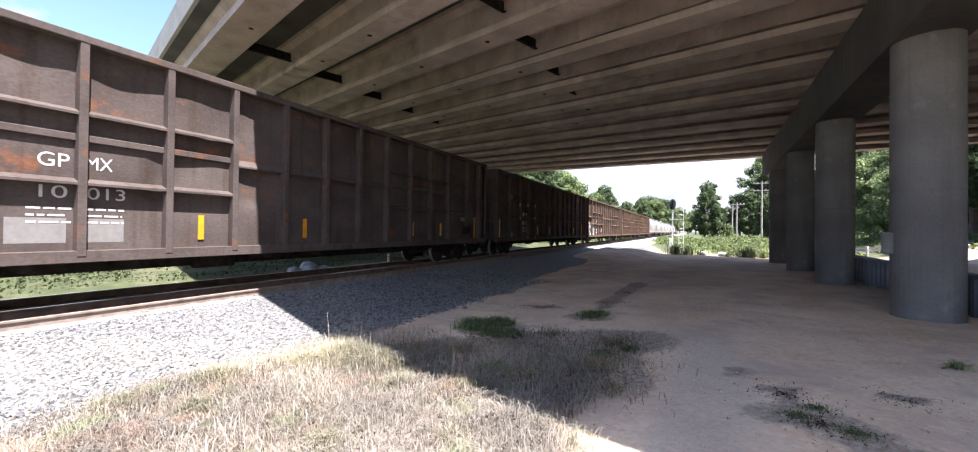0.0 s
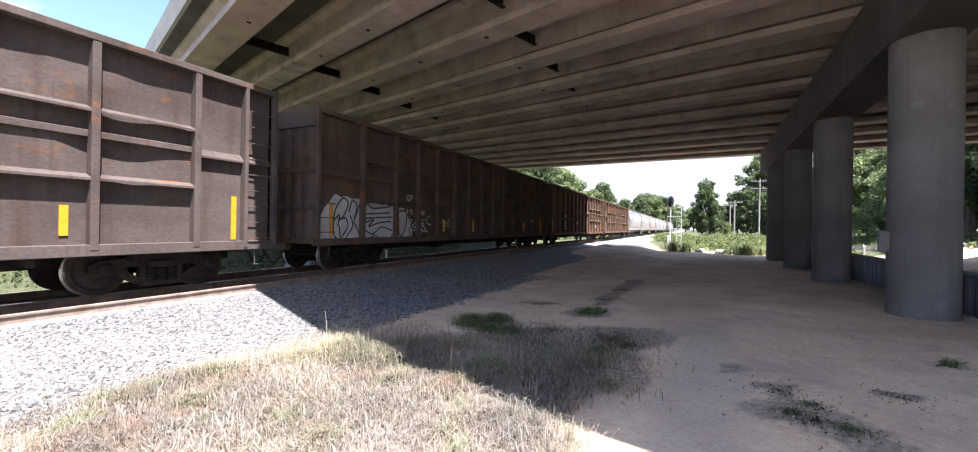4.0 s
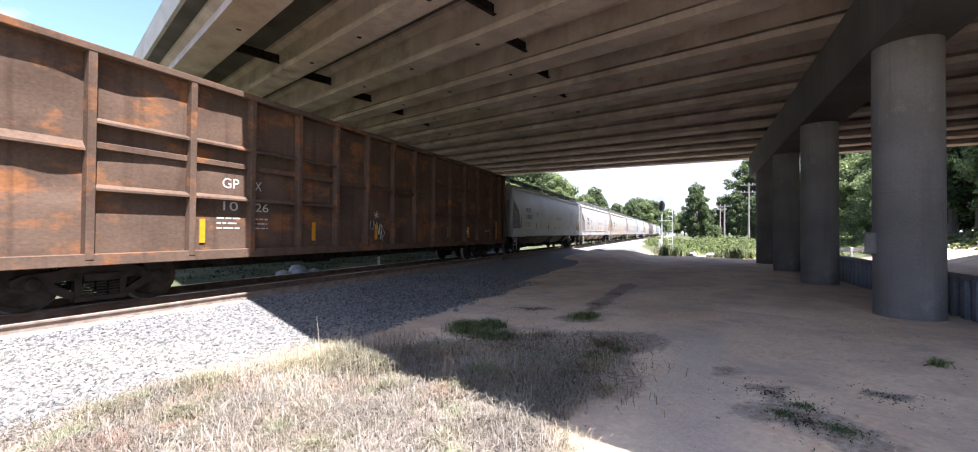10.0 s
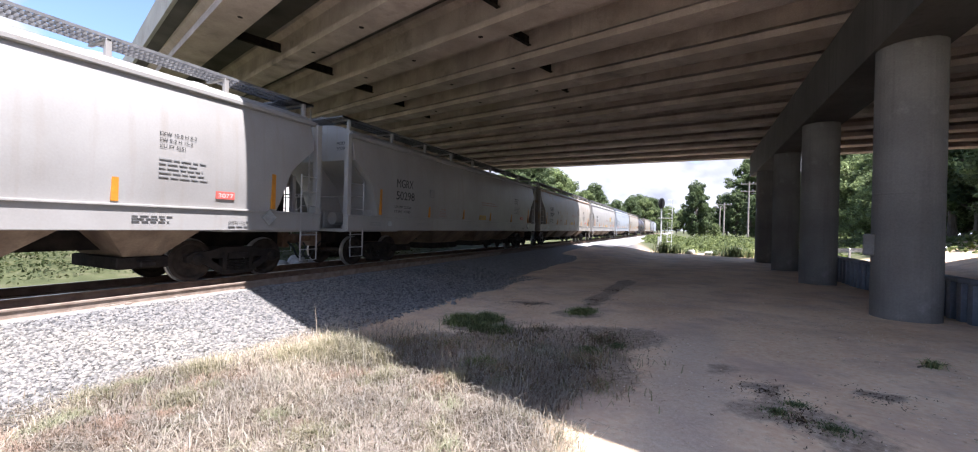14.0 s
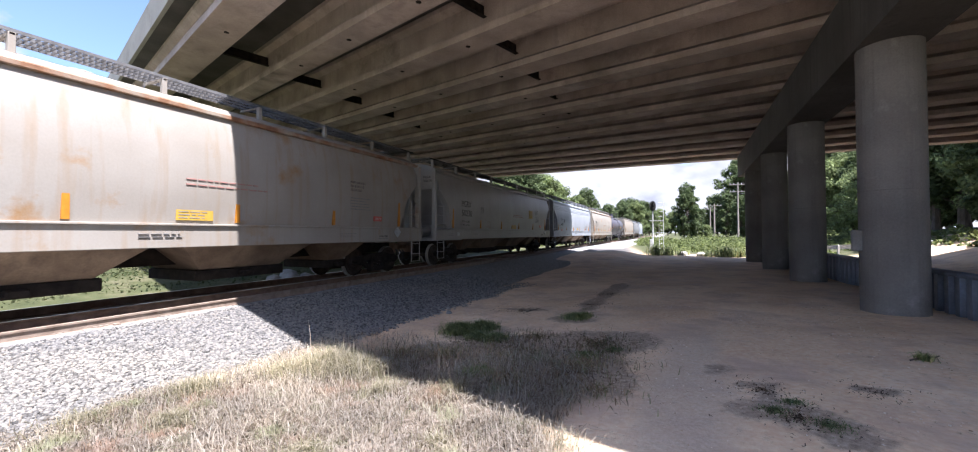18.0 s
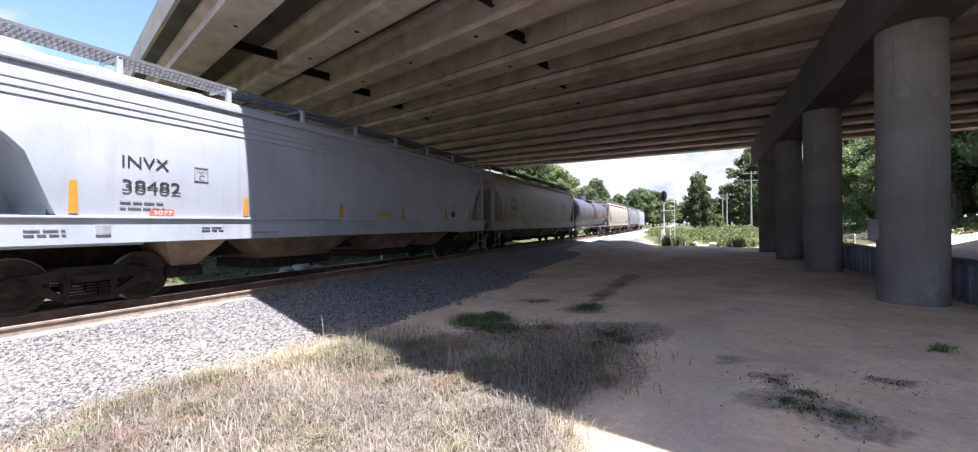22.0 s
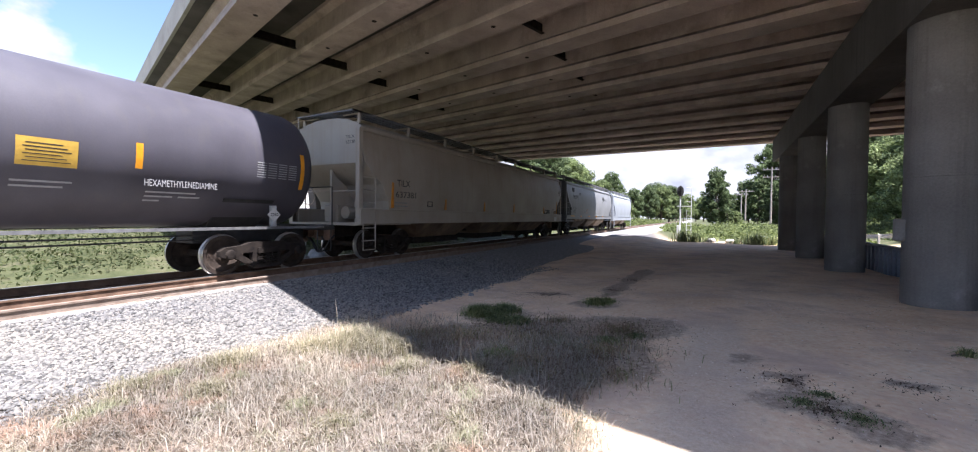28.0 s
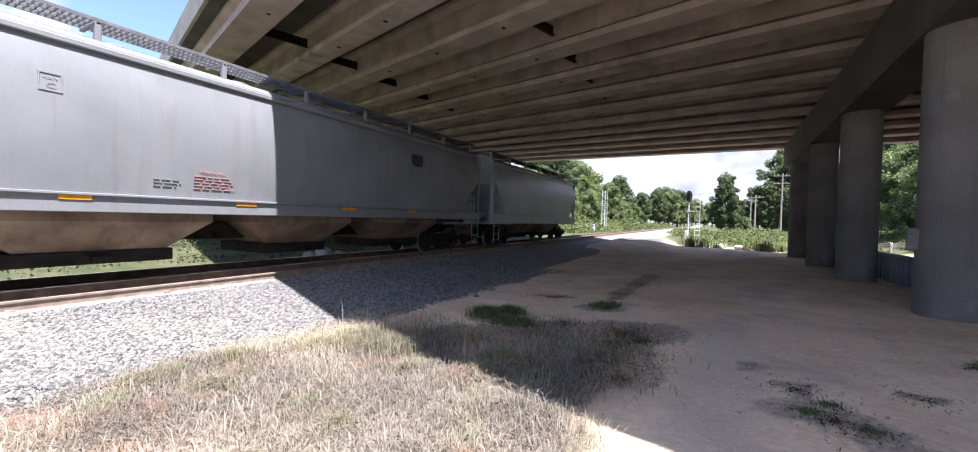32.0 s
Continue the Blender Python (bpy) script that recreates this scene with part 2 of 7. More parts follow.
def mesh_np(name, verts, faces, mats):
    me = bpy.data.meshes.new(name)
    me.from_pydata(verts, [], faces)
    for m in mats if isinstance(mats, (list, tuple)) else [mats]:
        me.materials.append(m)
    return me


def lettering(name, text, height, material, parent, at, label="", width=None):
    """Words as thin raised letters from the built-in font, reading along local +x."""
    cu = bpy.data.curves.new(name, "FONT")
    cu.body, cu.size, cu.extrude = text, height / 0.70, 0.001
    tmp = bpy.data.objects.new(name, cu)
    me = bpy.data.meshes.new_from_object(tmp)
    bpy.data.objects.remove(tmp)
    if width:
        xs = [v.co.x for v in me.vertices]
        k = width / (max(xs) - min(xs))
        for v in me.vertices:
            v.co.x *= k
    me.materials.clear()
    me.materials.append(material)
    return share(name, me, parent, at, label)


V_TRAIN = 7.93
TRACK_X = -10.6


# ================= ground =================
def smooth(a, b, v):
    t = min(1, max(0, (v - a) / (b - a)))
    return t * t * (3 - 2 * t)


def ground_z(x, y):
    """The lie of the land: a shallow swale beside the track bed, level dirt under the bridge, a bank behind the track."""
    pts = [(-75, 9.0), (-55, 8.0), (-45, 1.6), (-40, 0.95), (-34, 0.75), (-24, 0.1), (-18, -0.45), (-14.6, -0.62), (-13.5, -0.42), (-10.6, -0.40), (-8.9, -0.40), (-6.3, -0.62), (-5.2, -0.52), (-3.2, -0.50),
           (-1.2, -0.40), (0.5, -0.30), (3.0, -0.22), (5.25, -0.22), (5.6, -0.46), (11.5, -0.46), (13.0, -0.30), (17, 1.1), (24, 1.8), (60, 2.5)]
    xs, zs = [p[0] for p in pts], [p[1] for p in pts]
    z = float(np.interp(x, xs, zs))
    if x < -34 or x > 13:      # the abutment slope and the bank flatten out up and down the line
        k = smooth(46, 62, y) if x < 0 else smooth(50, 75, y)
        z = z * (1 - k) + (0.5 if x < 0 else 0.0) * k
    if -8 < x < 3.4:           # the dirt rises to rail level towards the far side of the bridge
        z += float(np.interp(x, [-8.2, -7.3, -5.2, -3.6, -2.2, 1.5, 3.4], [0, 0.42, 0.38, 0.30, 0.22, 0.08, 0])) * smooth(24, 35, y) * smooth(52, 41, y)
    if -4.5 < x < 5.6:         # and the dirt falls away slowly beside the columns
        z -= 0.011 * min(26, max(0, y - 12)) * smooth(-4.5, -1.5, x) * smooth(5.6, 5.3, x)
    return z


def bumps(x, y):
    return 0.035 * noise.noise((x * 0.7, y * 0.7, 0.3)) + 0.015 * noise.noise((x * 2.6, y * 2.6, 5.1))


def land(x, y):
    near = max(0.0, 1 - max(abs(x + 1), abs(y - 8)) / 40)
    return ground_z(x, y) + bumps(x, y) * (near > 0) * (0 if -13 < x < -8.3 else 1)


def axis_steps(lo, hi, dense_lo, dense_hi, step, grow=1.25):
    out = list(np.arange(dense_lo, dense_hi + 1e-6, step))
    s, v = step, dense_lo
    left = []
    while v > lo:
        s *= grow
        v -= s
        left.append(max(v, lo))
    s, v = step, dense_hi
    right = []
    while v < hi:
        s *= grow
        v += s
        right.append(min(v, hi))
    return left[::-1] + out + right


GX = axis_steps(-2500, 2500, -9, 5.5, 0.22, 1.12)
GY = axis_steps(-2500, 3000, 0.5, 14, 0.22, 1.1)
gv = [(x, y, land(x, y)) for y in GY for x in GX]
nx = len(GX)
gf = [(j * nx + i, j * nx + i + 1, (j + 1) * nx + i + 1, (j + 1) * nx + i) for j in range(len(GY) - 1) for i in range(nx - 1)]


def ground_material():
    m = bpy.data.materials.new("ground")
    m.use_nodes = True
    nt = m.node_tree
    b = nt.nodes["Principled BSDF"]
    b.inputs["Roughness"].default_value = 0.95
    b.inputs["Specular IOR Level"].default_value = 0.2
    geo = nt.nodes.new("ShaderNodeNewGeometry")
    P = geo.outputs["Position"]

    def nz(scale, detail=6, rough=0.55):
        n = nt.nodes.new("ShaderNodeTexNoise")
        n.inputs["Scale"].default_value, n.inputs["Detail"].default_value, n.inputs["Roughness"].default_value = scale, detail, rough
        nt.links.new(P, n.inputs["Vector"])
        return n.outputs["Fac"]

    def rmp(src, stops):
        r = ramp_of(nt, stops)
        nt.links.new(src, r.inputs[0])
        return r.outputs[0]

    def mix(fac, a, c, mode="MIX"):
        n = nt.nodes.new("ShaderNodeMixRGB")
        n.blend_type = mode
        for k, s in zip((0, 1, 2), (fac, a, c)):
            if isinstance(s, (int, float)):
                n.inputs[k].default_value = s
            else:
                nt.links.new(s, n.inputs[k])
        return n.outputs[0]

    def attr(name):
        a = nt.nodes.new("ShaderNodeAttribute")
        a.attribute_name = name
        return a.outputs["Fac"]

    dirt = rmp(nz(0.55, 8), [(0.3, (0.62, 0.44, 0.285)), (0.5, (0.74, 0.555, 0.375)), (0.72, (0.82, 0.645, 0.455))])
    dirt = mix(0.35, dirt, rmp(nz(16, 5), [(0.3, (0.25, 0.25, 0.25)), (0.7, (0.75, 0.75, 0.75))]), "OVERLAY")
    straw = rmp(nz(2.2, 8, 0.7), [(0.28, (0.094, 0.071, 0.053)), (0.45, (0.173, 0.143, 0.115)), (0.6, (0.260, 0.223, 0.188)), (0.75, (0.199, 0.124, 0.080))])
    straw = mix(0.5, straw, rmp(nz(45, 5, 0.7), [(0.32, (0.15, 0.15, 0.15)), (0.66, (0.85, 0.85, 0.85))]), "OVERLAY")
    far = rmp(nz(0.9, 9, 0.65), [(0.3, (0.037, 0.046, 0.019)), (0.5, (0.065, 0.073, 0.032)), (0.7, (0.118, 0.108, 0.065))])
    stone = rmp(nz(7, 9, 0.75), [(0.3, (0.048, 0.046, 0.044)), (0.5, (0.111, 0.107, 0.104)), (0.7, (0.184, 0.176, 0.169))])
    # bluish gravel in the wheel track, brown leaf litter under the weeds, reddish clay smears
    gravel = rmp(nz(30, 6, 0.75), [(0.3, (0.29, 0.235, 0.185)), (0.5, (0.46, 0.385, 0.31)), (0.68, (0.62, 0.53, 0.44))])
    litter = rmp(nz(14, 8, 0.75), [(0.32, (0.21, 0.155, 0.11)), (0.5, (0.37, 0.285, 0.21)), (0.68, (0.57, 0.465, 0.36))])
    clay = rmp(nz(3.5, 8, 0.7), [(0.4, (0.48, 0.345, 0.26)), (0.7, (0.62, 0.47, 0.37))])
    dirt = mix(rmp(nz(0.9, 7, 0.65), [(0.47, (0, 0, 0)), (0.64, (0.8, 0.8, 0.8))]), dirt, clay)
    dirt = mix(rmp(nz(5.5, 9, 0.75), [(0.58, (0, 0, 0)), (0.70, (0.7, 0.7, 0.7))]), dirt, litter)
    dirt = mix(attr("rut"), dirt, gravel)
    lm = nt.nodes.new("ShaderNodeMath")
    nt.links.new(attr("litter"), lm.inputs[0])
    nt.links.new(nz(6.5, 9, 0.75), lm.inputs[1])
    dirt = mix(rmp(lm.outputs[0], [(0.72, (0, 0, 0)), (0.98, (1, 1, 1))]), dirt, litter)
    c = mix(attr("straw"), dirt, straw)
    c = mix(attr("green"), c, far)
    c = mix(attr("stone"), c, stone)
    nt.links.new(c, b.inputs["Base Color"])
    bp = nt.nodes.new("ShaderNodeBump")
    bp.inputs["Strength"].default_value, bp.inputs["Distance"].default_value = 0.55, 0.03
    nt.links.new(nz(22, 8, 0.7), bp.inputs["Height"])
    nt.links.new(bp.outputs[0], b.inputs["Normal"])
    return m


def straw_at(x, y):
    """Dry grass covers the sunny strip between ballast and wheel track, and a tongue of it runs in under the bridge."""
    w = 0.35 * noise.noise((x * 0.9, y * 0.9, 2.0)) + 0.2 * noise.noise((x * 2.5, y * 2.5, 7.0))
    edge = -0.5 + 0.9 * smooth(2.2, 3.6, y) * -0.6
    a = smooth(edge + 0.5, edge - 0.3, x + w) * smooth(-6.6, -5.6, x + w * 0.6)
    b = smooth(7.2, 4.9, y + 2 * w + 0.25 * abs(x + 2.2))
    return a * b


LITTER = [(-2.2, 6.1, 1.15, 1.3), (-1.2, 5.3, 0.85, 1.3), (-1.1, 7.0, 0.9, 0.9), (-3.3, 5.6, 0.9, 0.9), (-3.4, 7.1, 0.75, 0.8), (-2.2, 5.0, 1.2, 0.7), (-2.0, 8.7, 0.55, 0.35), (-1.95, 10.8, 0.28, 1.7), (-1.8, 13.2, 0.3, 1.6),
          (-1.75, 15, 0.35, 1.2), (-3.4, 9.7, 0.6, 0.2), (0.85, 5.3, 0.3, 0.25), (0.90, 4.6, 0.45, 0.34), (1.25, 4.3, 0.42, 0.34), (1.9, 5.5, 0.3, 0.12), (0.5, 5.9, 0.2, 0.2)]


def litter_at(x, y):
    """Brown litter lies under the weeds and in a streak down the dirt."""
    w = 0.3 * noise.noise((x * 1.6, y * 1.6, 4.0))
    return max(smooth(1.25, 0.55, math.hypot((x - a) / c, (y - b) / d) + w) for a, b, c, d in LITTER) * 0.68


def rut_at(x, y):
    """Pale gravel shows in the wheel tracks."""
    w = 0.15 * noise.noise((x * 1.3, y * 1.3, 6.0))
    c = 0.12 + 0.05 * (y - 5)
    return smooth(0.55, 0.2, abs(x - c + w)) * smooth(9.5, 6.5, y) * 0.5


def green_at(x, y):
    w = 1.5 * noise.noise((x * 0.15, y * 0.15, 3.0))
    edge = -4.4 - 0.13 * min(45, max(0, y - 42))
    far = smooth(37.0, 39.5, y + w) * smooth(edge, edge + 2.2, x + w * 0.4)
    back = smooth(-14.6, -15.6, x + w * 0.35)
    behind = smooth(-0.6, -2.2, y + 0.4 * w) * smooth(-8.2, -7.2, x)      # unseen ground behind the viewer, made dark grass to cut sunlit bounce
    return max(far, back, behind)


def stone_at(x, y):
    w = 0.5 * noise.noise((x * 0.5, y * 0.5, 9.0))
    far_off = 2.4 * smooth(14, 25, y)
    near = smooth(-5.4 - far_off, -6.2 - far_off, x + w) * smooth(-15.2, -14.3, x)
    edge = -2.4 - 0.13 * min(45, max(0, y - 42))
    lane = smooth(34, 38, y) * smooth(edge, edge - 1.6, x + 1.0 * w) * smooth(-15.2, -14.3, x)
    return max(near, lane)


ground_me = mesh_np("ground", gv, gf, ground_material())
for nm, fn in (("straw", straw_at), ("green", green_at), ("stone", stone_at), ("litter", litter_at), ("rut", rut_at)):
    a = ground_me.attributes.new(nm, "FLOAT", "POINT")
    a.data.foreach_set("value", [fn(x, y) for x, y, z in gv])
ground = tagged(new("ground", ground_me), "bare dirt and dry grass verge beside the railway", "ground", kind="structure")
ground_me.polygons.foreach_set("use_smooth", [True] * len(ground_me.polygons))

# ================= bridge =================
BRIDGE_TAN = 0.3263
BE = Vector((-0.9507, 0.3102, 0.0))          # along the girders, rising
BN = Vector((0.3102, 0.9507, 0.0))           # across the girders


def soffit(x, y):
    return 6.7875 - 0.0419 * x + 0.0034 * y


def bridge_pt(p, x, dz):
    """A point of the bridge: p metres across it, at world x, dz over the girders' underside."""
    y = p / 0.9507 - BRIDGE_TAN * x
    return Vector((x, y, soffit(x, y) + dz))


def sweep(bm, outline, x0, x1, mat=0):
    """Sweep an outline of (across, up) along the bridge from world x0 to x1."""
    n = len(outline)
    a = [bm.verts.new(bridge_pt(p, x0, z)) for p, z in outline]
    b = [bm.verts.new(bridge_pt(p, x1, z)) for p, z in outline]
    for i in range(n):
        bm.faces.new((a[i], a[(i + 1) % n], b[(i + 1) % n], b[i])).material_index = mat
    bm.faces.new(a[::-1]).material_index = mat
    bm.faces.new(b).material_index = mat
    bmesh.ops.recalc_face_normals(bm, faces=bm.faces[:])


S_FAR = [4.327 + 2.656 * i for i in range(13)]
bridge = thing("road_bridge", "concrete girder road bridge over the railway track", "bridge", kind="structure")
BRX0, BRX1 = 26.0, -42.0
for i, s in enumerate(S_FAR):
    far = s * 0.9507
    near = far - (1.02 if i == 0 else 0.80)
    c = far - 0.37
    if i == 0:
        c = far - 0.45
    bm = bmesh.new()
    out = [(near, 0), (far, 0), (far, 0.2), (c + 0.1, 0.42), (c + 0.1, 1.12), (c + 0.3, 1.26), (c + 0.3, 1.4),
           (c - 0.3, 1.4), (c - 0.3, 1.26), (c - 0.1, 1.12), (c - 0.1, 0.42), (near, 0.2)]
    sweep(bm, out, BRX0, BRX1)
    part("girder", bm, CONCRETE, bridge)

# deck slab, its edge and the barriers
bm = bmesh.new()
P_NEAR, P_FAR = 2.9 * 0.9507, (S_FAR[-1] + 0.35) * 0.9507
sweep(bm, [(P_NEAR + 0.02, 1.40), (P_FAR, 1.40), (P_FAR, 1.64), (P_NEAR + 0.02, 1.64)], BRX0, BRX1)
part("deck_slab", bm, SLAB, bridge, "underside of the deck, coloured dark for the shade between the girders")
for p, sgn in ((P_NEAR, 1), (P_FAR, -1)):
    bm = bmesh.new()
    sweep(bm, [(p, 1.36), (p + sgn * 0.12, 1.36), (p + sgn * 0.12, 1.64), (p + sgn * 0.42, 1.64), (p + sgn * 0.40, 1.72), (p + sgn * 0.24, 1.95), (p + sgn * 0.18, 2.46), (p, 2.46)], BRX0, BRX1)
    part("barrier", bm, PALE, bridge, "pale cast concrete edge barrier")
# steel diaphragms between the girders
bm_d = bmesh.new()
box(bm_d, -0.015, 0.015, -1.1, 1.1, 0.55, 0.9)
box(bm_d, -0.015, 0.12, -1.1, 1.1, 0.55, 0.57)
dia_me = mesh_of("diaphragm", bm_d, TRUCK)
for xd in (-5.25, -14.8, -24.4, -34.0):
    for i in range(12):
        pc = 0.5 * (S_FAR[i] + S_FAR[i + 1]) * 0.9507 - 0.37
        o = bridge_pt(pc, xd, 0)
        share("diaphragm", dia_me, bridge, Matrix.Translation(o) @ pose(0, 0, 0, 0, 0, -18.07), "dark brown steel diaphragm")
# dark drain holes on the undersides
bm_h = bmesh.new()
lathe(bm_h, [(-0.004, 0.0), (-0.004, 0.075), (0.003, 0.075), (0.003, 0.0)], 10, "z", closed=False)
hole_me = mesh_of("lifting_recess", bm_h, TRUCK)
for i in range(9):
    for xd in (-5.6, -8.75, -11.85):
        share("lifting_recess", hole_me, bridge, Matrix.Translation(bridge_pt(S_FAR[i] * 0.9507 - 0.40, xd, -0.002)), "dark round recess")

# pier: cap and columns, parallel to the track
pier = thing("bridge_pier", "grey concrete pier cap on four round columns in the dirt", "bridge pier", kind="structure")


def pier_x(y):
    """The pier stands slightly askew to the track."""
    return 3.68 + 0.032 * y


CAP_BOTTOM = 5.12
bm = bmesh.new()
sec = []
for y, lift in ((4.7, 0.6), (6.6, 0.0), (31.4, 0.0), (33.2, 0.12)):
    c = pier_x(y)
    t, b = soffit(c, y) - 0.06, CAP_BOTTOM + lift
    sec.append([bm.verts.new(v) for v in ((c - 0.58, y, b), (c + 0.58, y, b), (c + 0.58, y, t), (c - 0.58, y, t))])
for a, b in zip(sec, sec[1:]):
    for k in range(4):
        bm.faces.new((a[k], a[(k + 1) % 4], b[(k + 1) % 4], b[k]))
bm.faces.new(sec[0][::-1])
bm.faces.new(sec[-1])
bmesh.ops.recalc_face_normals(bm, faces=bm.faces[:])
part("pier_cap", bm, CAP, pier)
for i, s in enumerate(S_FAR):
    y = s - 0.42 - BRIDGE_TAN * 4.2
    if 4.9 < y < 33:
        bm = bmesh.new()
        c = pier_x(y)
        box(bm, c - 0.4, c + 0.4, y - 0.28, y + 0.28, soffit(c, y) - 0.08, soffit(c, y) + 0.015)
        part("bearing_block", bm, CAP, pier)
for y in (10.85, 17.5, 23.45, 29.9):
    bm = bmesh.new()
    x, r = pier_x(y), 0.52
    z0, z1 = ground_z(x, y) - 0.3, CAP_BOTTOM + 0.03
    lathe(bm, [(z0, r), (0.2, r), (2.2, r), (2.21, r - 0.006), (2.23, r - 0.006), (2.24, r), (z1, r)], 40, "z")
    part("column", bm, PIER, pier, smooth=False, at=Matrix.Translation((x, y, 0)))

# far pier on the other side of the track
pier2 = thing("far_bridge_pier", "far concrete pier with tapered wall column in shade", "bridge pier", kind="structure")
for y0 in (17.6, 27.0, 36.0):
    bm = bmesh.new()
    prism(bm, [(y0 - 0.9, -0.8), (y0 + 0.9, -0.8), (y0 + 1.6, 5.4), (y0 - 1.6, 5.4)], -42.6, -41.4, "x")
    part("column", bm, PIER, pier2)
bm = bmesh.new()
prism(bm, [(15.6, 5.4), (40.5, 5.4), (40.5, soffit(-42, 40.5)), (15.6, soffit(-42, 15.6))], -42.8, -41.2, "x")
part("pier_cap", bm, PIER, pier2)

# ================= track =================
TY0, TY1 = -330.0, 420.0


def rail_outline(cx, z_top, h=0.185):
    o = [(-0.075, -h), (0.075, -h), (0.075, -h + 0.012), (0.012, -h + 0.035), (0.010, -0.045), (0.036, -0.035), (0.036, -0.006), (0.028, 0), (-0.028, 0),
         (-0.036, -0.006), (-0.036, -0.035), (-0.010, -0.045), (-0.012, -h + 0.035), (-0.075, -h + 0.012)]
    return [(cx + a, z_top + b) for a, b in o]


track = thing("railway_track", "single railway track of rusty rails on weathered ties", "railway track", kind="structure")
for cx in (TRACK_X - 0.753, TRACK_X + 0.753):
    bm = bmesh.new()
    vs = prism(bm, rail_outline(cx, 0.0), TY0, TY1, "y")
    for f in bm.faces:
        c = f.calc_center_median()
        if c.z > -0.004:
            f.material_index = 1
    part("rail", bm, [STEEL_RUST, RAIL_TOP], track)
bm_t = bmesh.new()
box(bm_t, -1.3, 1.3, -0.115, 0.115, -0.18, 0, bev=0.012)
tie_me = mesh_of("tie", bm_t, TIE)
ty = -6.0
ties = 0
while ty < 42 and ties < 120:
    share("tie", tie_me, track, pose(TRACK_X + random.uniform(-0.04, 0.04), ty, -0.205, 0, 0, random.uniform(-1, 1)))
    ty += 0.52
    ties += 1
bm_p = bmesh.new()
box(bm_p, -0.19, 0.19, -0.09, 0.09, -0.03, -0.004)
for a, b in ((-0.12, 0.05), (0.12, -0.05), (-0.12, -0.05), (0.12, 0.05)):
    box(bm_p, a - 0.018, a + 0.018, b - 0.018, b + 0.018, -0.01, 0.03)
plate_me = mesh_of("tie_plate", bm_p, STEEL_RUST)
ty = -2.0
while ty < 24:
    share("tie_plate", plate_me, track, pose(TRACK_X + 0.753, ty, -0.178))
    ty += 0.52
spare = thing("spare_rail", "rusty spare rail lying along the tie ends", "rail")
bm = bmesh.new()
prism(bm, rail_outline(0, 0.0), -9.0, 21.5, "y")
part("rail_bar", bm, DUSTY, spare)
for y in (2.05, 4.1, 6.3):
    bm = bmesh.new()
    box(bm, 0.01, 0.085, y - 0.05, y + 0.05, -0.185, -0.13, bev=0.008)
    part("rail_anchor", bm, DUSTY, spare)
spare.matrix_basis = pose(TRACK_X + 1.30, 0, -0.075)

# ballast bed
bm = bmesh.new()
prof = [(-15.2, -0.75), (-14.2, -0.55), (-12.4, -0.235), (-10.6, -0.245), (-9.15, -0.235), (-8.5, -0.30), (-7.4, -0.40), (-6.4, -0.50), (-5.4, -0.66)]
BALLAST = surface("ballast_stone", [(0.25, (0.121, 0.117, 0.114)), (0.5, (0.254, 0.248, 0.238)), (0.75, (0.399, 0.389, 0.374))], scale=11, rough=0.95, bump=0.9,
                  fine=26, dist=0.05, fine_amt=0.5, gloss=0.2)
ys = axis_steps(TY0, TY1, -2, 20, 0.5, 1.4)
cols = [[bm.verts.new((x, y, z + 0.02 * noise.noise((x * 1.4, y * 0.9, 4)))) for x, z in prof] for y in ys]
for a, b in zip(cols, cols[1:]):
    for k in range(len(prof) - 1):
        bm.faces.new((a[k], a[k + 1], b[k + 1], b[k]))
tagged(part("ballast_bed", bm, BALLAST), "pale grey crushed stone ballast bed under the track", "ballast", kind="structure")

# ================= train =================
def axle_meshes():
    bm = bmesh.new()
    for sg in (-1, 1):
        prof = [(0.62, 0.08), (0.66, 0.11), (0.69, 0.17), (0.70, 0.33), (0.675, 0.37), (0.675, 0.485), (0.71, 0.488), (0.725, 0.462), (0.80, 0.455), (0.80, 0.38),
                (0.765, 0.34), (0.745, 0.19), (0.80, 0.13), (0.80, 0.08)]
        mt = [0] * 5 + [1, 1, 1] + [0] * 6
        lathe(bm, [(sg * a, r) for a, r in prof], 32, "x", mat=mt, closed=False)
    lathe(bm, [(-1.0, 0.0), (-1.0, 0.07), (-0.8, 0.08), (0.8, 0.08), (1.0, 0.07), (1.0, 0.0)], 12, "x", closed=False)
    return mesh_of("wheelset", bm, [WHEEL, TREAD], False)


WHEEL_ME = axle_meshes()
R_WHEEL = 0.457


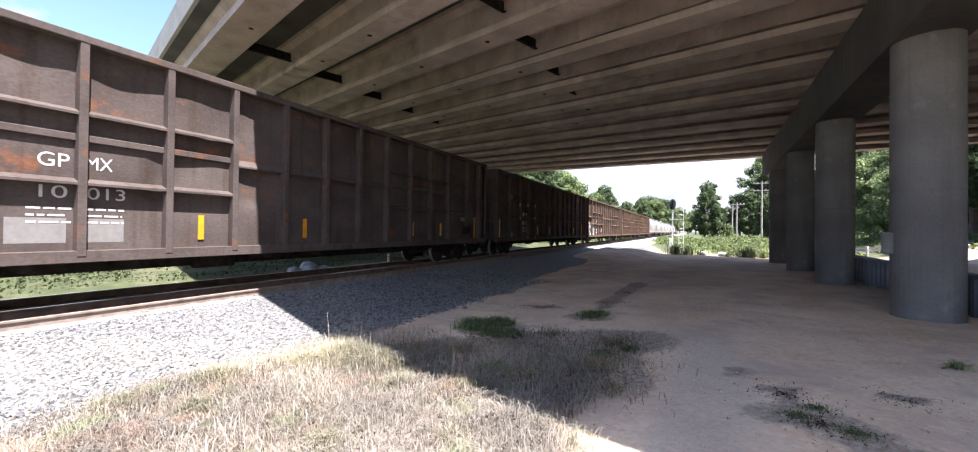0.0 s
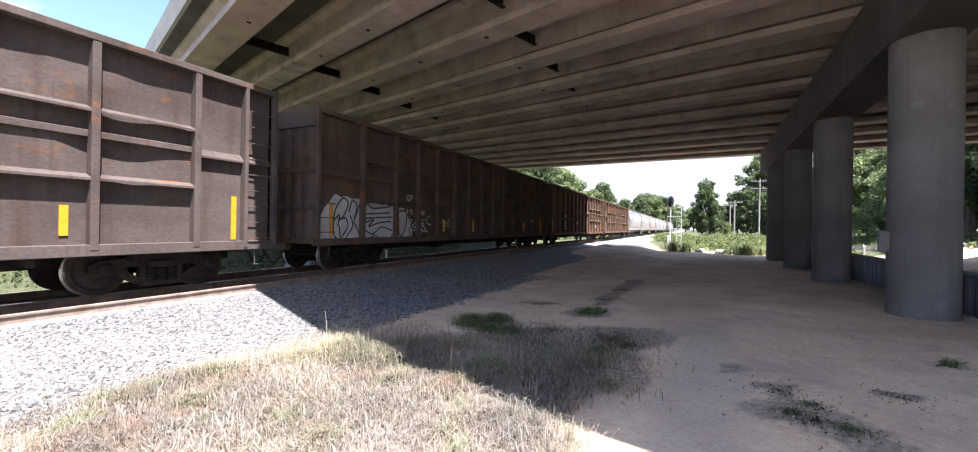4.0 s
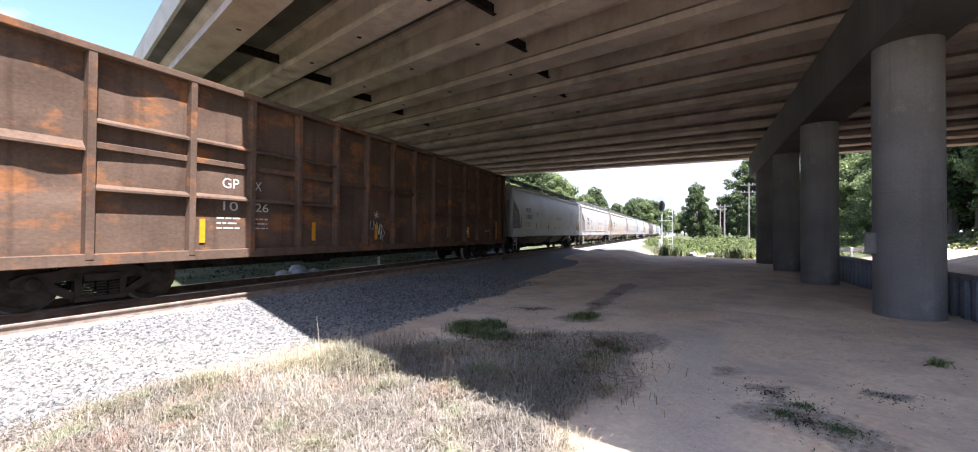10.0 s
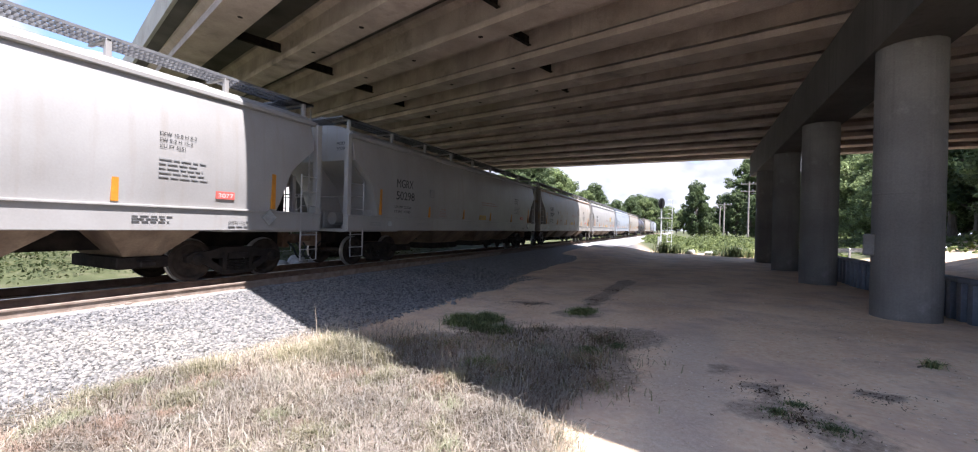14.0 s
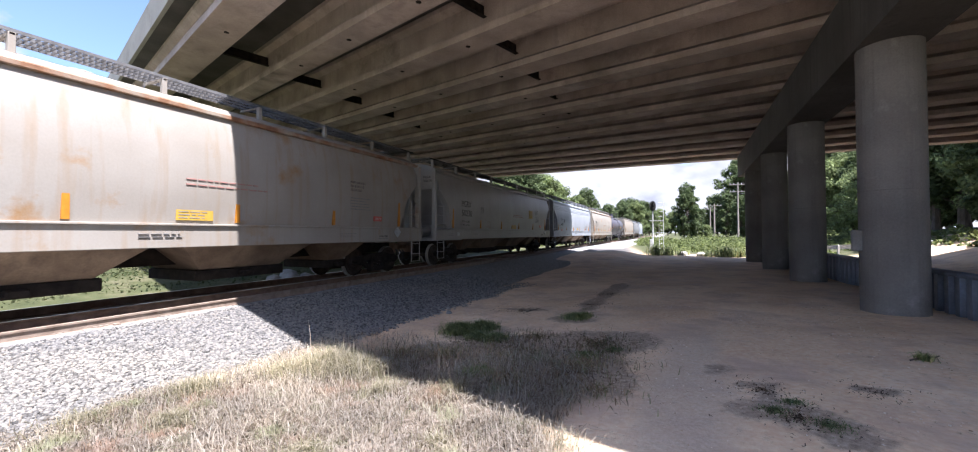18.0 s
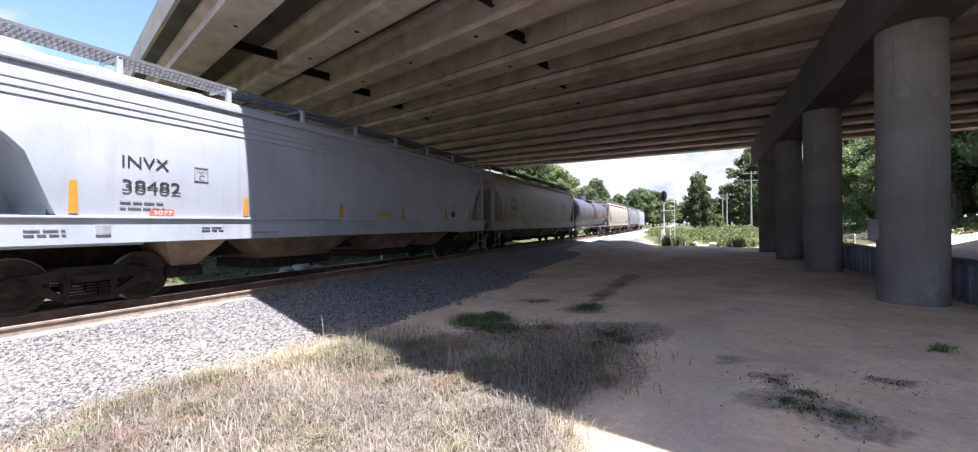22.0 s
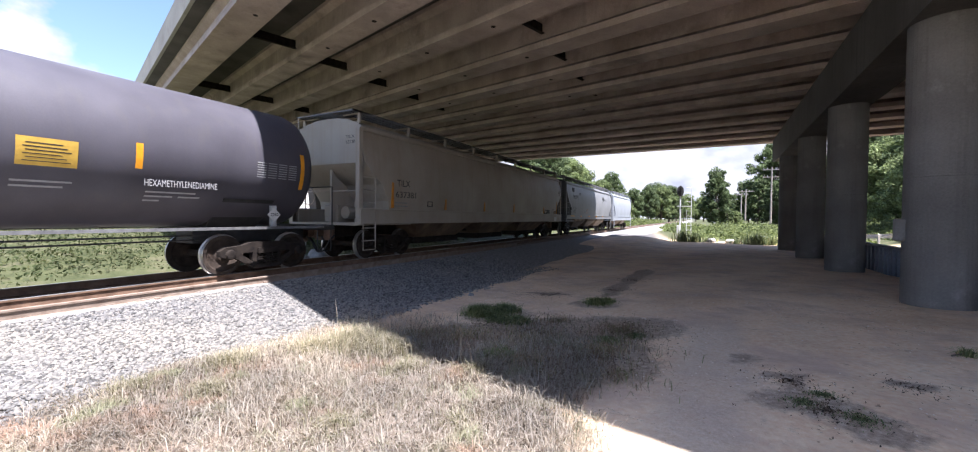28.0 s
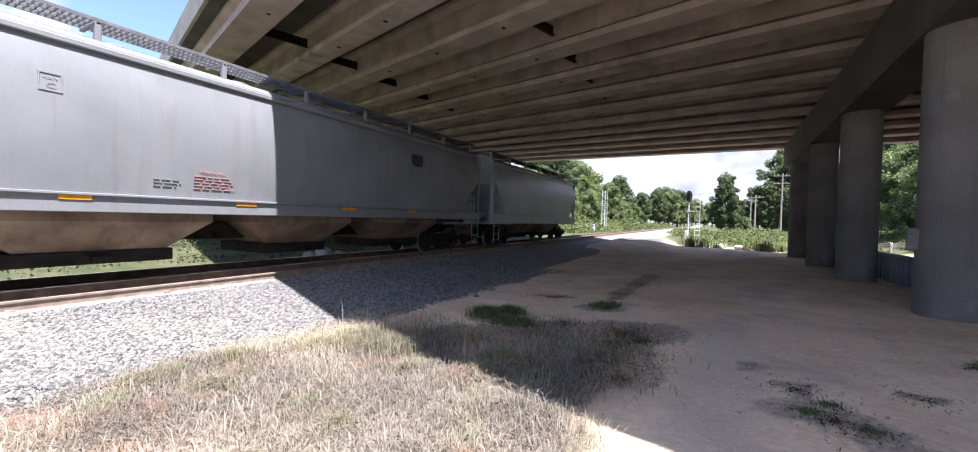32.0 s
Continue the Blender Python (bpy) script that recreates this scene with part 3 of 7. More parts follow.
def side_frame_mesh():
    """A cast three-piece truck side frame with its spring nest and bearing caps."""
    bm = bmesh.new()
    # built in four limbs so that the windows beside the springs stay open
    prism(bm, [(-1.12, 0.44), (-0.98, 0.40), (-0.78, 0.40), (-0.58, 0.50), (0.58, 0.50), (0.78, 0.40), (0.98, 0.40), (1.12, 0.44), (1.12, 0.56), (0.98, 0.64), (0.62, 0.67),
               (0.40, 0.74), (-0.40, 0.74), (-0.62, 0.67), (-0.98, 0.64), (-1.12, 0.56)], -0.07, 0.07, "x")
    for sg in (-1, 1):
        prism(bm, [(sg * 0.86, 0.44), (sg * 0.68, 0.50), (sg * 0.34, 0.27), (sg * 0.34, 0.13)], -0.065, 0.065, "x")
        prism(bm, [(sg * 0.36, 0.20), (sg * 0.27, 0.20), (sg * 0.27, 0.54), (sg * 0.36, 0.54)], -0.08, 0.08, "x")
    box(bm, -0.10, 0.10, -0.37, 0.37, 0.12, 0.20)
    for k in (-0.18, 0.0, 0.18):
        for j in range(5):
            zc = 0.21 + 0.05 * j
            box(bm, -0.09, 0.09, k - 0.075, k + 0.075, zc, zc + 0.028)
    box(bm, -0.12, 0.12, -0.25, 0.25, 0.47, 0.60)
    return mesh_of("side_frame", bm, TRUCK)


FRAME_ME = side_frame_mesh()
bm = bmesh.new()
lathe(bm, [(-0.09, 0.0), (-0.09, 0.11), (0.05, 0.12), (0.09, 0.10), (0.10, 0.05), (0.10, 0.0)], 14, "x", closed=False)
CAP_ME = mesh_of("bearing_cap", bm, TRUCK)
bm = bmesh.new()
box(bm, -1.0, 1.0, -0.2, 0.2, 0.42, 0.72, bev=0.03)
BOLSTER_ME = mesh_of("bolster", bm, TRUCK)
WHEELSETS = []


def truck(car, yc, base=1.778):
    tr = new("truck")
    tr.parent = car
    tr.matrix_basis = pose(0, yc, 0)
    tr["label"] = "cast iron two-axle truck"
    for sg in (-1, 1):
        share("side_frame", FRAME_ME, tr, pose(sg * 1.0, 0, 0))
        for k in (-1, 1):
            share("bearing_cap", CAP_ME, tr, pose(sg * 1.03, k * base / 2, R_WHEEL + 0.02, 0, 0, 0 if sg > 0 else 180))
    share("bolster", BOLSTER_ME, tr)
    for k in (-1, 1):
        w = share("wheelset", WHEEL_ME, car, pose(0, yc + k * base / 2, R_WHEEL), "rusty steel wheelset with worn bright treads")
        WHEELSETS.append((w, yc + k * base / 2))
    return tr


def coupler(car, y, sg):
    bm = bmesh.new()
    box(bm, -0.09, 0.09, min(y, y + sg * 0.45), max(y, y + sg * 0.45), 0.78, 0.96, bev=0.02)
    box(bm, -0.17, 0.13, min(y + sg * 0.42, y + sg * 0.66), max(y + sg * 0.42, y + sg * 0.66), 0.72, 1.0, bev=0.05)
    box(bm, -0.35, 0.35, min(y - sg * 0.2, y + sg * 0.02), max(y - sg * 0.2, y + sg * 0.02), 0.62, 1.05, bev=0.03)
    part("coupler", bm, STEEL_RUST, car, "rusty knuckle coupler")
    bm = bmesh.new()
    pts = [(0.42, y - sg * 0.1, 0.78)] + [(0.42 - 0.1 * k / 6, y + sg * (0.1 + 0.085 * k), 0.72 - 0.42 * math.sin(math.pi * (k + 0.6) / 7.2)) for k in range(7)] + [(0.2, y + sg * 0.62, 0.74)]
    tube(bm, pts, 0.026, 7)
    part("air_hose", bm, BLACK, car, "black rubber brake hose")


CARS = []


def start_car(name, label, beg, end, category="freight car"):
    """An Empty on the rails at the middle of the car; local -y leads. beg, end: distance of its ends at time zero."""
    car = thing(name, label, category, group="cars of the freight train", at=pose(TRACK_X, (beg + end) / 2, 0))
    CARS.append((car, (beg + end) / 2))
    return car


def side_pose(y, z, x):
    """Where lettering on the camera's side of a car starts: it reads along +y there."""
    return Matrix.Translation((x, y, z)) @ Matrix(((0, 0, 1, 0), (1, 0, 0, 0), (0, 1, 0, 0), (0, 0, 0, 1)))


def rust_paint(name, a, b, c, th):
    return surface(name, [(0.3, a), (0.7, b)], scale=1.1, rough=0.8, bump=0.2, fine=22, fine_amt=0.3, spot=(c, 1.3, th, 0.10), streak=((0.06, 0.038, 0.027), 0.6), vary=1, gloss=0.0, stretch=(1, 0.7, 1.2))


BOX_A = rust_paint("brown_paint", (0.069, 0.054, 0.047), (0.108, 0.087, 0.076), (0.172, 0.076, 0.041), 0.60)
BOX_B = rust_paint("brown_paint_patchy", (0.078, 0.056, 0.044), (0.122, 0.087, 0.067), (0.165, 0.082, 0.045), 0.56)
BOX_C = rust_paint("rusty_brown_paint", (0.088, 0.060, 0.044), (0.135, 0.091, 0.066), (0.23, 0.105, 0.050), 0.53)
BOX_D = rust_paint("tan_brown_paint", (0.092, 0.061, 0.045), (0.140, 0.093, 0.067), (0.110, 0.042, 0.027), 0.57)


def chip_car(beg, end, paint, label):
    """A high-sided steel chip car: ribbed sides of posts, rails and recessed panels, corrugated ends, ladders."""
    car = start_car("high_sided_hopper_car", label, beg, end)
    L = end - beg
    y0, y1 = -L / 2, L / 2
    ZB, ZT, XO, XI = 0.77, 4.53, 1.6, 1.42
    bm = bmesh.new()
    box(bm, -XI + 0.07, XI - 0.07, y0 + 0.1, y1 - 0.1, ZB + 0.06, 4.05)
    part("body", bm, paint, car)

    def dent(r, z):
        """Panels buckled inwards between the posts; the lettered panel and the lower side stay flat."""
        if z < 1.75 or (3.6 < r < 5.5 and z < 2.72):
            return 0.0
        return max(0.0, 0.02 + 0.08 * noise.noise((r * 1.05 + beg, z * 0.9, beg * 0.7))) * smooth(1.75, 2.0, z)
    posts = [y0 + 0.06, y0 + 1.78] + [y0 + 3.38 + (L - 6.76) * k / 10 for k in range(11)] + [y1 - 1.78, y1 - 0.06]
    for sg in (-1, 1):
        bm = bmesh.new()
        box(bm, min(sg * (XI - 0.1), sg * (XO + 0.01)), max(sg * (XI - 0.1), sg * (XO + 0.01)), y0, y1, ZT - 0.13, ZT, bev=0.012)
        part("top_chord", bm, paint, car)
        bm = bmesh.new()
        box(bm, min(sg * (XI - 0.02), sg * (XO - 0.01)), max(sg * (XI - 0.02), sg * (XO - 0.01)), y0, y1, ZB, ZB + 0.2, bev=0.01)
        part("side_sill", bm, paint, car)
        bm = bmesh.new()
        ny, nz = int((y1 - y0) / 0.13), 30
        grid = [[bm.verts.new((sg * (XI + 0.012 - dent(k * (y1 - y0) / ny, ZB + 0.15 + (ZT - 0.25 - ZB) * j / nz)), y0 + 0.05 + (y1 - y0 - 0.1) * k / ny, ZB + 0.15 + (ZT - 0.25 - ZB) * j / nz))
                 for j in range(nz + 1)] for k in range(ny + 1)]
        for k in range(ny):
            for j in range(nz):
                q = (grid[k][j], grid[k + 1][j], grid[k + 1][j + 1], grid[k][j + 1])
                bm.faces.new(q if sg > 0 else q[::-1])
        part("side_sheet", bm, paint, car, smooth=True)
        for i, p in enumerate(posts):
            bm = bmesh.new()
            a, b = sorted((sg * XI, sg * XO))
            box(bm, a, b, p - 0.06, p + 0.06, ZB + 0.1, ZT - 0.1, bev=0.008)
            part("side_post", bm, paint, car)
        n = len(posts)
        for i in range(n - 1):
            a, b = posts[i] + 0.06, posts[i + 1] - 0.06
            mid = abs(i - (n - 2) / 2) < 1.6
            zs = (2.84,) if i in (0, n - 2) or mid else (3.27, 2.12)
            for z in zs:
                # a pressed rail: its upper face slopes out to a sharp lip that shades the panel below
                out, low = (XO - 0.055, 0.13) if len(zs) == 1 else (XO - 0.012, 0.07)
                bm = bmesh.new()
                prism(bm, [(sg * (XI + 0.005), z + 0.05), (sg * (out - 0.02), z - low + 0.06), (sg * out, z - low + 0.04), (sg * out, z - low), (sg * (XI + 0.005), z - low + 0.03)], a, b, "y")
                part("side_rail", bm, paint, car)
            if len(zs) == 2:
                bm = bmesh.new()
                xa, xb = sorted((sg * (XI + 0.012), sg * (XI + 0.07)))
                box(bm, xa, xb, a, b, 2.78, 2.90, bev=0.01)
                part("panel_ledge", bm, paint, car)
    # ends: deep corrugated posts between two cross beams
    for sg in (-1, 1):
        e = y0 if sg < 0 else y1
        bm = bmesh.new()
        ya, yb = sorted((e - sg * 0.12, e - sg * 0.02))
        box(bm, -1.5, 1.5, ya, yb, ZB + 0.05, ZT - 0.03)
        part("end_sheet", bm, paint, car)
        bm = bmesh.new()
        ya, yb = sorted((e - sg * 0.02, e + sg * 0.035))
        box(bm, -1.5, 1.5, ya, yb, ZT - 0.5, ZT - 0.02, bev=0.01)
        part("end_header", bm, paint, car)
        for z in (2.85, 1.85, 0.9):
            bm = bmesh.new()
            ya, yb = sorted((e - sg * 0.02, e + sg * 0.06))
            box(bm, -1.5, 1.5, ya, yb, z - 0.07, z + 0.07, bev=0.01)
            part("end_beam", bm, paint, car)
        for k in range(7):
            x = -1.26 + 0.42 * k
            bm = bmesh.new()
            ya, yb = sorted((e - sg * 0.02, e + sg * 0.10))
            for z0, z1 in ((0.97, 1.78), (1.92, 2.78), (2.92, 4.0)):
                vs = [bm.verts.new(v) for v in ((x - 0.12, e - sg * 0.02, z0), (x + 0.12, e - sg * 0.02, z0), (x + 0.12, e - sg * 0.02, z1), (x - 0.12, e - sg * 0.02, z1),
                                                (x - 0.07, e + sg * 0.10, z0), (x + 0.07, e + sg * 0.10, z0), (x + 0.03, e + sg * 0.05, z1), (x - 0.03, e + sg * 0.05, z1))]
                for q in ((0, 1, 2, 3), (4, 5, 6, 7), (0, 1, 5, 4), (1, 2, 6, 5), (2, 3, 7, 6), (3, 0, 4, 7)):
                    bm.faces.new([vs[i] for i in q])
            bmesh.ops.recalc_face_normals(bm, faces=bm.faces[:])
            part("end_corrugation", bm, paint, car)
        # side ladder at the trailing end and grab irons at the leading one
        zr = [1.02 + 0.36 * k for k in range(9)] if sg > 0 else [1.15, 1.55, 1.95]
        for z in zr:
            bm = bmesh.new()
            ya, yb = (y1 - 0.72, y1 - 0.16) if sg > 0 else (y0 + 0.12, y0 + 0.62)
            tube(bm, [(XO - 0.1, ya, z), (XO + 0.03, ya, z), (XO + 0.03, yb, z), (XO - 0.1, yb, z)], 0.012, 6)
            part("ladder_rung" if sg > 0 else "grab_iron", bm, paint, car)
        if sg > 0:
            bm = bmesh.new()
            box(bm, XI, XO + 0.005, y1 - 0.80, y1 - 0.72, ZB + 0.05, ZT - 0.12, bev=0.006)
            part("ladder_stile", bm, paint, car)
        else:
            for k in range(9):
                bm = bmesh.new()
                tube(bm, [(-0.9, e, 1.1 + 0.34 * k), (-0.9, e - 0.13, 1.1 + 0.34 * k), (-1.35, e - 0.13, 1.1 + 0.34 * k), (-1.35, e, 1.1 + 0.34 * k)], 0.012, 5)
                part("end_rung", bm, paint, car)
        bm = bmesh.new()
        ys = (e - sg * 0.12, e - sg * 0.5)
        tube(bm, [(XO - 0.08, ys[0], ZB + 0.1), (XO - 0.08, ys[0], 0.42), (XO - 0.08, ys[1], 0.42), (XO - 0.08, ys[1], ZB + 0.1)], 0.017, 6)
        part("stirrup_step", bm, paint, car)
        coupler(car, e, sg)
        truck(car, e - sg * 2.15)
    # underframe
    bm = bmesh.new()
    box(bm, -0.35, 0.35, y0 + 0.4, y1 - 0.4, 0.5, 0.8)
    for k in range(-5, 6):
        box(bm, -1.35, 1.35, k * 1.4 - 0.05, k * 1.4 + 0.05, 0.62, 0.8)
    box(bm, 0.4, 0.62, -2.8, -1.9, 0.45, 0.72, bev=0.03)
    part("underframe", bm, TRUCK, car)
    # reflectors
    for k, (yy, za, zb) in enumerate(((y0 + 0.62, 1.0, 1.95), (y0 + 3.65, 1.12, 1.62), (y0 + 6.55, 1.12, 1.62), (y0 + 9.1, 1.12, 1.62), (y0 + 13.75, 1.12, 1.62), (y0 + 15.6, 1.12, 1.62), (y1 - 0.95, 1.0, 1.95))):
        bm = bmesh.new()
        box(bm, XI + 0.008, XI + 0.032, yy - 0.055, yy + 0.055, za, zb)
        part("reflector", bm, YELLOW, car, "yellow reflective strip")
    return car


WHITE_A = surface("hopper_white", [(0.3, (0.271, 0.257, 0.241)), (0.7, (0.336, 0.325, 0.311))], scale=0.7, rough=0.45, bump=0.05, fine=30, fine_amt=0.08, streak=((0.248, 0.212, 0.171), 0.35), vary=1)
WHITE_B = surface("hopper_white_rusty", [(0.3, (0.277, 0.248, 0.212)), (0.7, (0.336, 0.313, 0.282))], scale=0.7, rough=0.5, bump=0.05, fine=30, fine_amt=0.08, spot=((0.295, 0.171, 0.076), 0.8, 0.565, 0.13),
                  streak=((0.266, 0.177, 0.100), 0.5), vary=1)
RUSTY_EAVE = surface("rusty_eave", [(0.35, (0.313, 0.258, 0.204)), (0.6, (0.231, 0.116, 0.061)), (0.75, (0.136, 0.061, 0.034))], scale=2.2, rough=0.8, bump=0.15, fine=30, fine_amt=0.2, vary=1)
CREAM = surface("hopper_cream", [(0.3, (0.273, 0.235, 0.190)), (0.7, (0.345, 0.309, 0.261))], scale=0.7, rough=0.55, bump=0.05, fine=30, fine_amt=0.1, streak=((0.218, 0.145, 0.090), 0.25), vary=1)
GREY_CAR = surface("hopper_grey", [(0.3, (0.163, 0.168, 0.174)), (0.7, (0.216, 0.221, 0.230))], scale=0.7, rough=0.5, bump=0.05, fine=30, fine_amt=0.1, streak=((0.148, 0.132, 0.116), 0.4), vary=1)
BLUE_GREY = surface("hopper_blue_grey", [(0.3, (0.282, 0.305, 0.339)), (0.7, (0.350, 0.373, 0.407))], scale=0.7, rough=0.4, bump=0.05, fine=30, fine_amt=0.1, streak=((0.215, 0.203, 0.186), 0.3), vary=1)
BAY = surface("hopper_bay_dirt", [(0.3, (0.11, 0.072, 0.047)), (0.7, (0.26, 0.19, 0.13))], scale=1.5, rough=0.85, bump=0.15, fine=25, fine_amt=0.3, streak=((0.10, 0.07, 0.05), 0.6), vary=1)

# cross-section of a covered hopper's side: sill, straight lower side, bulge, eave
SIDE = [(1.56, 1.62), (1.61, 2.1), (1.625, 2.52), (1.60, 3.1), (1.53, 3.6), (1.42, 3.98)]
ROOF = [(1.42, 3.98), (1.47, 4.02), (1.45, 4.12), (1.25, 4.24), (0.9, 4.36), (0.5, 4.43), (0.0, 4.45)]


def covered_hopper(beg, end, paint, label, bays=4, walk_posts=9, sill_drop=1.14, cut="step", name="covered_hopper_car"):
    car = start_car(name, label, beg, end)
    L = end - beg
    y0, y1 = -L / 2, L / 2
    # body shell: full section between the slope sheets, cut back at the ends
    sec = SIDE + ROOF[1:]
    full = [(x, z) for x, z in sec] + [(-x, z) for x, z in sec[-2::-1]]
    ins = 0.28
    bm = bmesh.new()

    def ring(y, zcut):
        pts = []
        for x, z in full:
            zz = max(z, zcut)
            if z < zcut:
                k = np.interp(zcut, [q[1] for q in SIDE], [q[0] for q in SIDE])
                x = math.copysign(k, x)
            pts.append(bm.verts.new((x, y, zz)))
        return pts
    steps = [(y0 + ins, 3.30), (y0 + 0.85, 2.80), (y0 + 1.02, 2.60), (y0 + 1.30, 1.80), (y0 + 1.38, 1.62)]
    if cut == "slant":
        steps = [(y0 + 0.2, 3.02), (y0 + 0.58, 2.62), (y0 + 0.93, 2.40), (y0 + 1.27, 1.88), (y0 + 1.30, 1.62)]
    rings = [ring(y, z) for y, z in steps] + [ring(-y, z) for y, z in steps[::-1]]
    for a, b in zip(rings, rings[1:]):
        n = len(a)
        for k in range(n - 1):
            bm.faces.new((a[k], a[k + 1], b[k + 1], b[k]))
        bm.faces.new((a[-1], a[0], b[0], b[-1]))
    bm.faces.new(rings[0][::-1])
    bm.faces.new(rings[-1])
    bmesh.ops.remove_doubles(bm, verts=bm.verts[:], dist=1e-4)
    bmesh.ops.recalc_face_normals(bm, faces=bm.faces[:])
    for ed in bm.edges:
        if len(ed.link_faces) == 2 and ed.calc_face_angle() > 0.42:
            ed.smooth = False
    part("body", bm, paint, car, smooth=True)
    for sg in (-1, 1):
        bm = bmesh.new()
        xa, xb = sorted((sg * 1.40, sg * 1.595))
        box(bm, xa, xb, y0 + 0.02, y1 - 0.02, sill_drop, 1.60, bev=0.012)
        xa, xb = sorted((sg * 1.40, sg * 1.64))
        box(bm, xa, xb, y0 + 0.02, y1 - 0.02, 1.575, 1.62, bev=0.008)
        part("side_sill", bm, paint, car)
        bm = bmesh.new()
        xa, xb = sorted((sg * 1.38, sg * 1.49))
        box(bm, xa, xb, y0 + 0.1, y1 - 0.1, 3.98, 4.09, bev=0.02)
        part("eave_rail", bm, RUSTY_EAVE if paint is WHITE_B else paint, car)
    # running board of open grating on brackets
    for sg in (-1, 1):
        for k in range(walk_posts):
            y = y0 + 0.35 + (L - 0.7) * k / (walk_posts - 1)
            bm = bmesh.new()
            xa, xb = sorted((sg * 1.16, sg * 1.26))
            box(bm, xa, xb, y - 0.045, y + 0.045, 4.16, 4.56, bev=0.008)
            xa, xb = sorted((sg * 0.55, sg * 1.26))
            box(bm, xa, xb, y - 0.03, y + 0.03, 4.52, 4.56)
            part("walkway_bracket", bm, paint, car)
        vs, fs = [], []

        def bar(x0, x1, ya, yb, za, zb):
            o = len(vs)
            vs.extend((x, y, z) for x in (x0, x1) for y in (ya, yb) for z in (za, zb))
            fs.extend([tuple(o + i for i in q) for q in ((0, 1, 3, 2), (4, 6, 7, 5), (0, 4, 5, 1), (2, 3, 7, 6), (0, 2, 6, 4), (1, 5, 7, 3))])
        for x in (0.62, 0.83, 1.04, 1.25):
            a, b = sorted((sg * x, sg * (x - 0.025)))
            bar(a, b, y0 + 0.12, y1 - 0.12, 4.565, 4.62)
        y = y0 + 0.12
        while y < y1 - 0.12:
            a, b = sorted((sg * 0.62, sg * 1.24))
            bar(a, b, y, y + 0.022, 4.575, 4.61)
            y += 0.085
        share("running_board", mesh_np("running_board", vs, fs, GRATE), car, label="open steel grating running board")
    for k in range(bays * 2):
        y = y0 + 1.6 + (L - 3.2) * (k + 0.5) / (bays * 2)
        bm = bmesh.new()
        lathe(bm, [(4.40, 0.0), (4.40, 0.42), (4.52, 0.42), (4.55, 0.36), (4.56, 0.0)], 16, "z", closed=False)
        part("hatch", bm, paint, car, at=pose(0, y, 0))
    # discharge bays
    half = L / 2
    gap = 0.62 if bays == 4 else 0.9
    if bays == 4:
        spans = [(-half + 3.0, -3.89 - gap / 2), (-3.89 + gap / 2, -gap / 2), (gap / 2, 3.89 - gap / 2), (3.89 + gap / 2, half - 3.0)]
    elif bays == 3:
        w = (half - 3.0) * 2 / 3
        spans = [(-half + 3.0, -w / 2 - gap / 2), (-w / 2 + gap / 2, w / 2 - gap / 2), (w / 2 + gap / 2, half - 3.0)]
    else:
        spans = [(-half + 3.0, -gap / 2), (gap / 2, half - 3.0)]
    for a0, a1 in spans:
        bm = bmesh.new()
        d = min(0.62, (a1 - a0) * 0.3)
        a = [bm.verts.new(v) for v in ((1.38, a0, 1.5), (1.38, a1, 1.5), (-1.38, a1, 1.5), (-1.38, a0, 1.5))]
        a2 = [bm.verts.new(v) for v in ((1.38, a0, 1.14), (1.38, a1, 1.14), (-1.38, a1, 1.14), (-1.38, a0, 1.14))]
        b = [bm.verts.new(v) for v in ((0.86, a0 + d, 0.60), (0.86, a1 - d, 0.60), (-0.86, a1 - d, 0.60), (-0.86, a0 + d, 0.60))]
        for p, q in ((a, a2), (a2, b)):
            for i in range(4):
                bm.faces.new((p[i], p[(i + 1) % 4], q[(i + 1) % 4], q[i]))
        bm.faces.new(b)
        bm.faces.new(a[::-1])
        bmesh.ops.recalc_face_normals(bm, faces=bm.faces[:])
        bay = part("discharge_bay", bm, BAY, car, "dirt-streaked sloping discharge bay")
        bm = bmesh.new()
        box(bm, -0.9, 0.9, a0 + d - 0.12, a1 - d + 0.12, 0.36, 0.60, bev=0.02)
        box(bm, 0.9, 1.1, (a0 + a1) / 2 - 0.14, (a0 + a1) / 2 + 0.14, 0.40, 0.52, bev=0.02)
        part("outlet_gate", bm, TRUCK, bay)
    bm = bmesh.new()
    box(bm, -0.25, 0.25, y0 + 0.3, y1 - 0.3, 0.72, 1.1)
    part("centre_sill", bm, TRUCK, car)
    # ends: slope sheet, corner posts, ladders, platform
    for sg in (-1, 1):
        e = y0 if sg < 0 else y1
        zt = steps[0][1]
        bm = bmesh.new()
        vs = [bm.verts.new(v) for v in ((1.38, e - sg * ins, zt), (-1.38, e - sg * ins, zt), (-1.3, e - sg * 2.5, 1.2), (1.3, e - sg * 2.5, 1.2),
                                        (1.38, e - sg * (ins + 0.03), zt + 0.06), (-1.38, e - sg * (ins + 0.03), zt + 0.06), (-1.3, e - sg * 2.56, 1.2), (1.3, e - sg * 2.56, 1.2))]
        for q in ((0, 1, 2, 3), (7, 6, 5, 4), (0, 3, 7, 4), (1, 5, 6, 2)):
            bm.faces.new([vs[i] for i in q])
        part("slope_sheet", bm, paint, car)
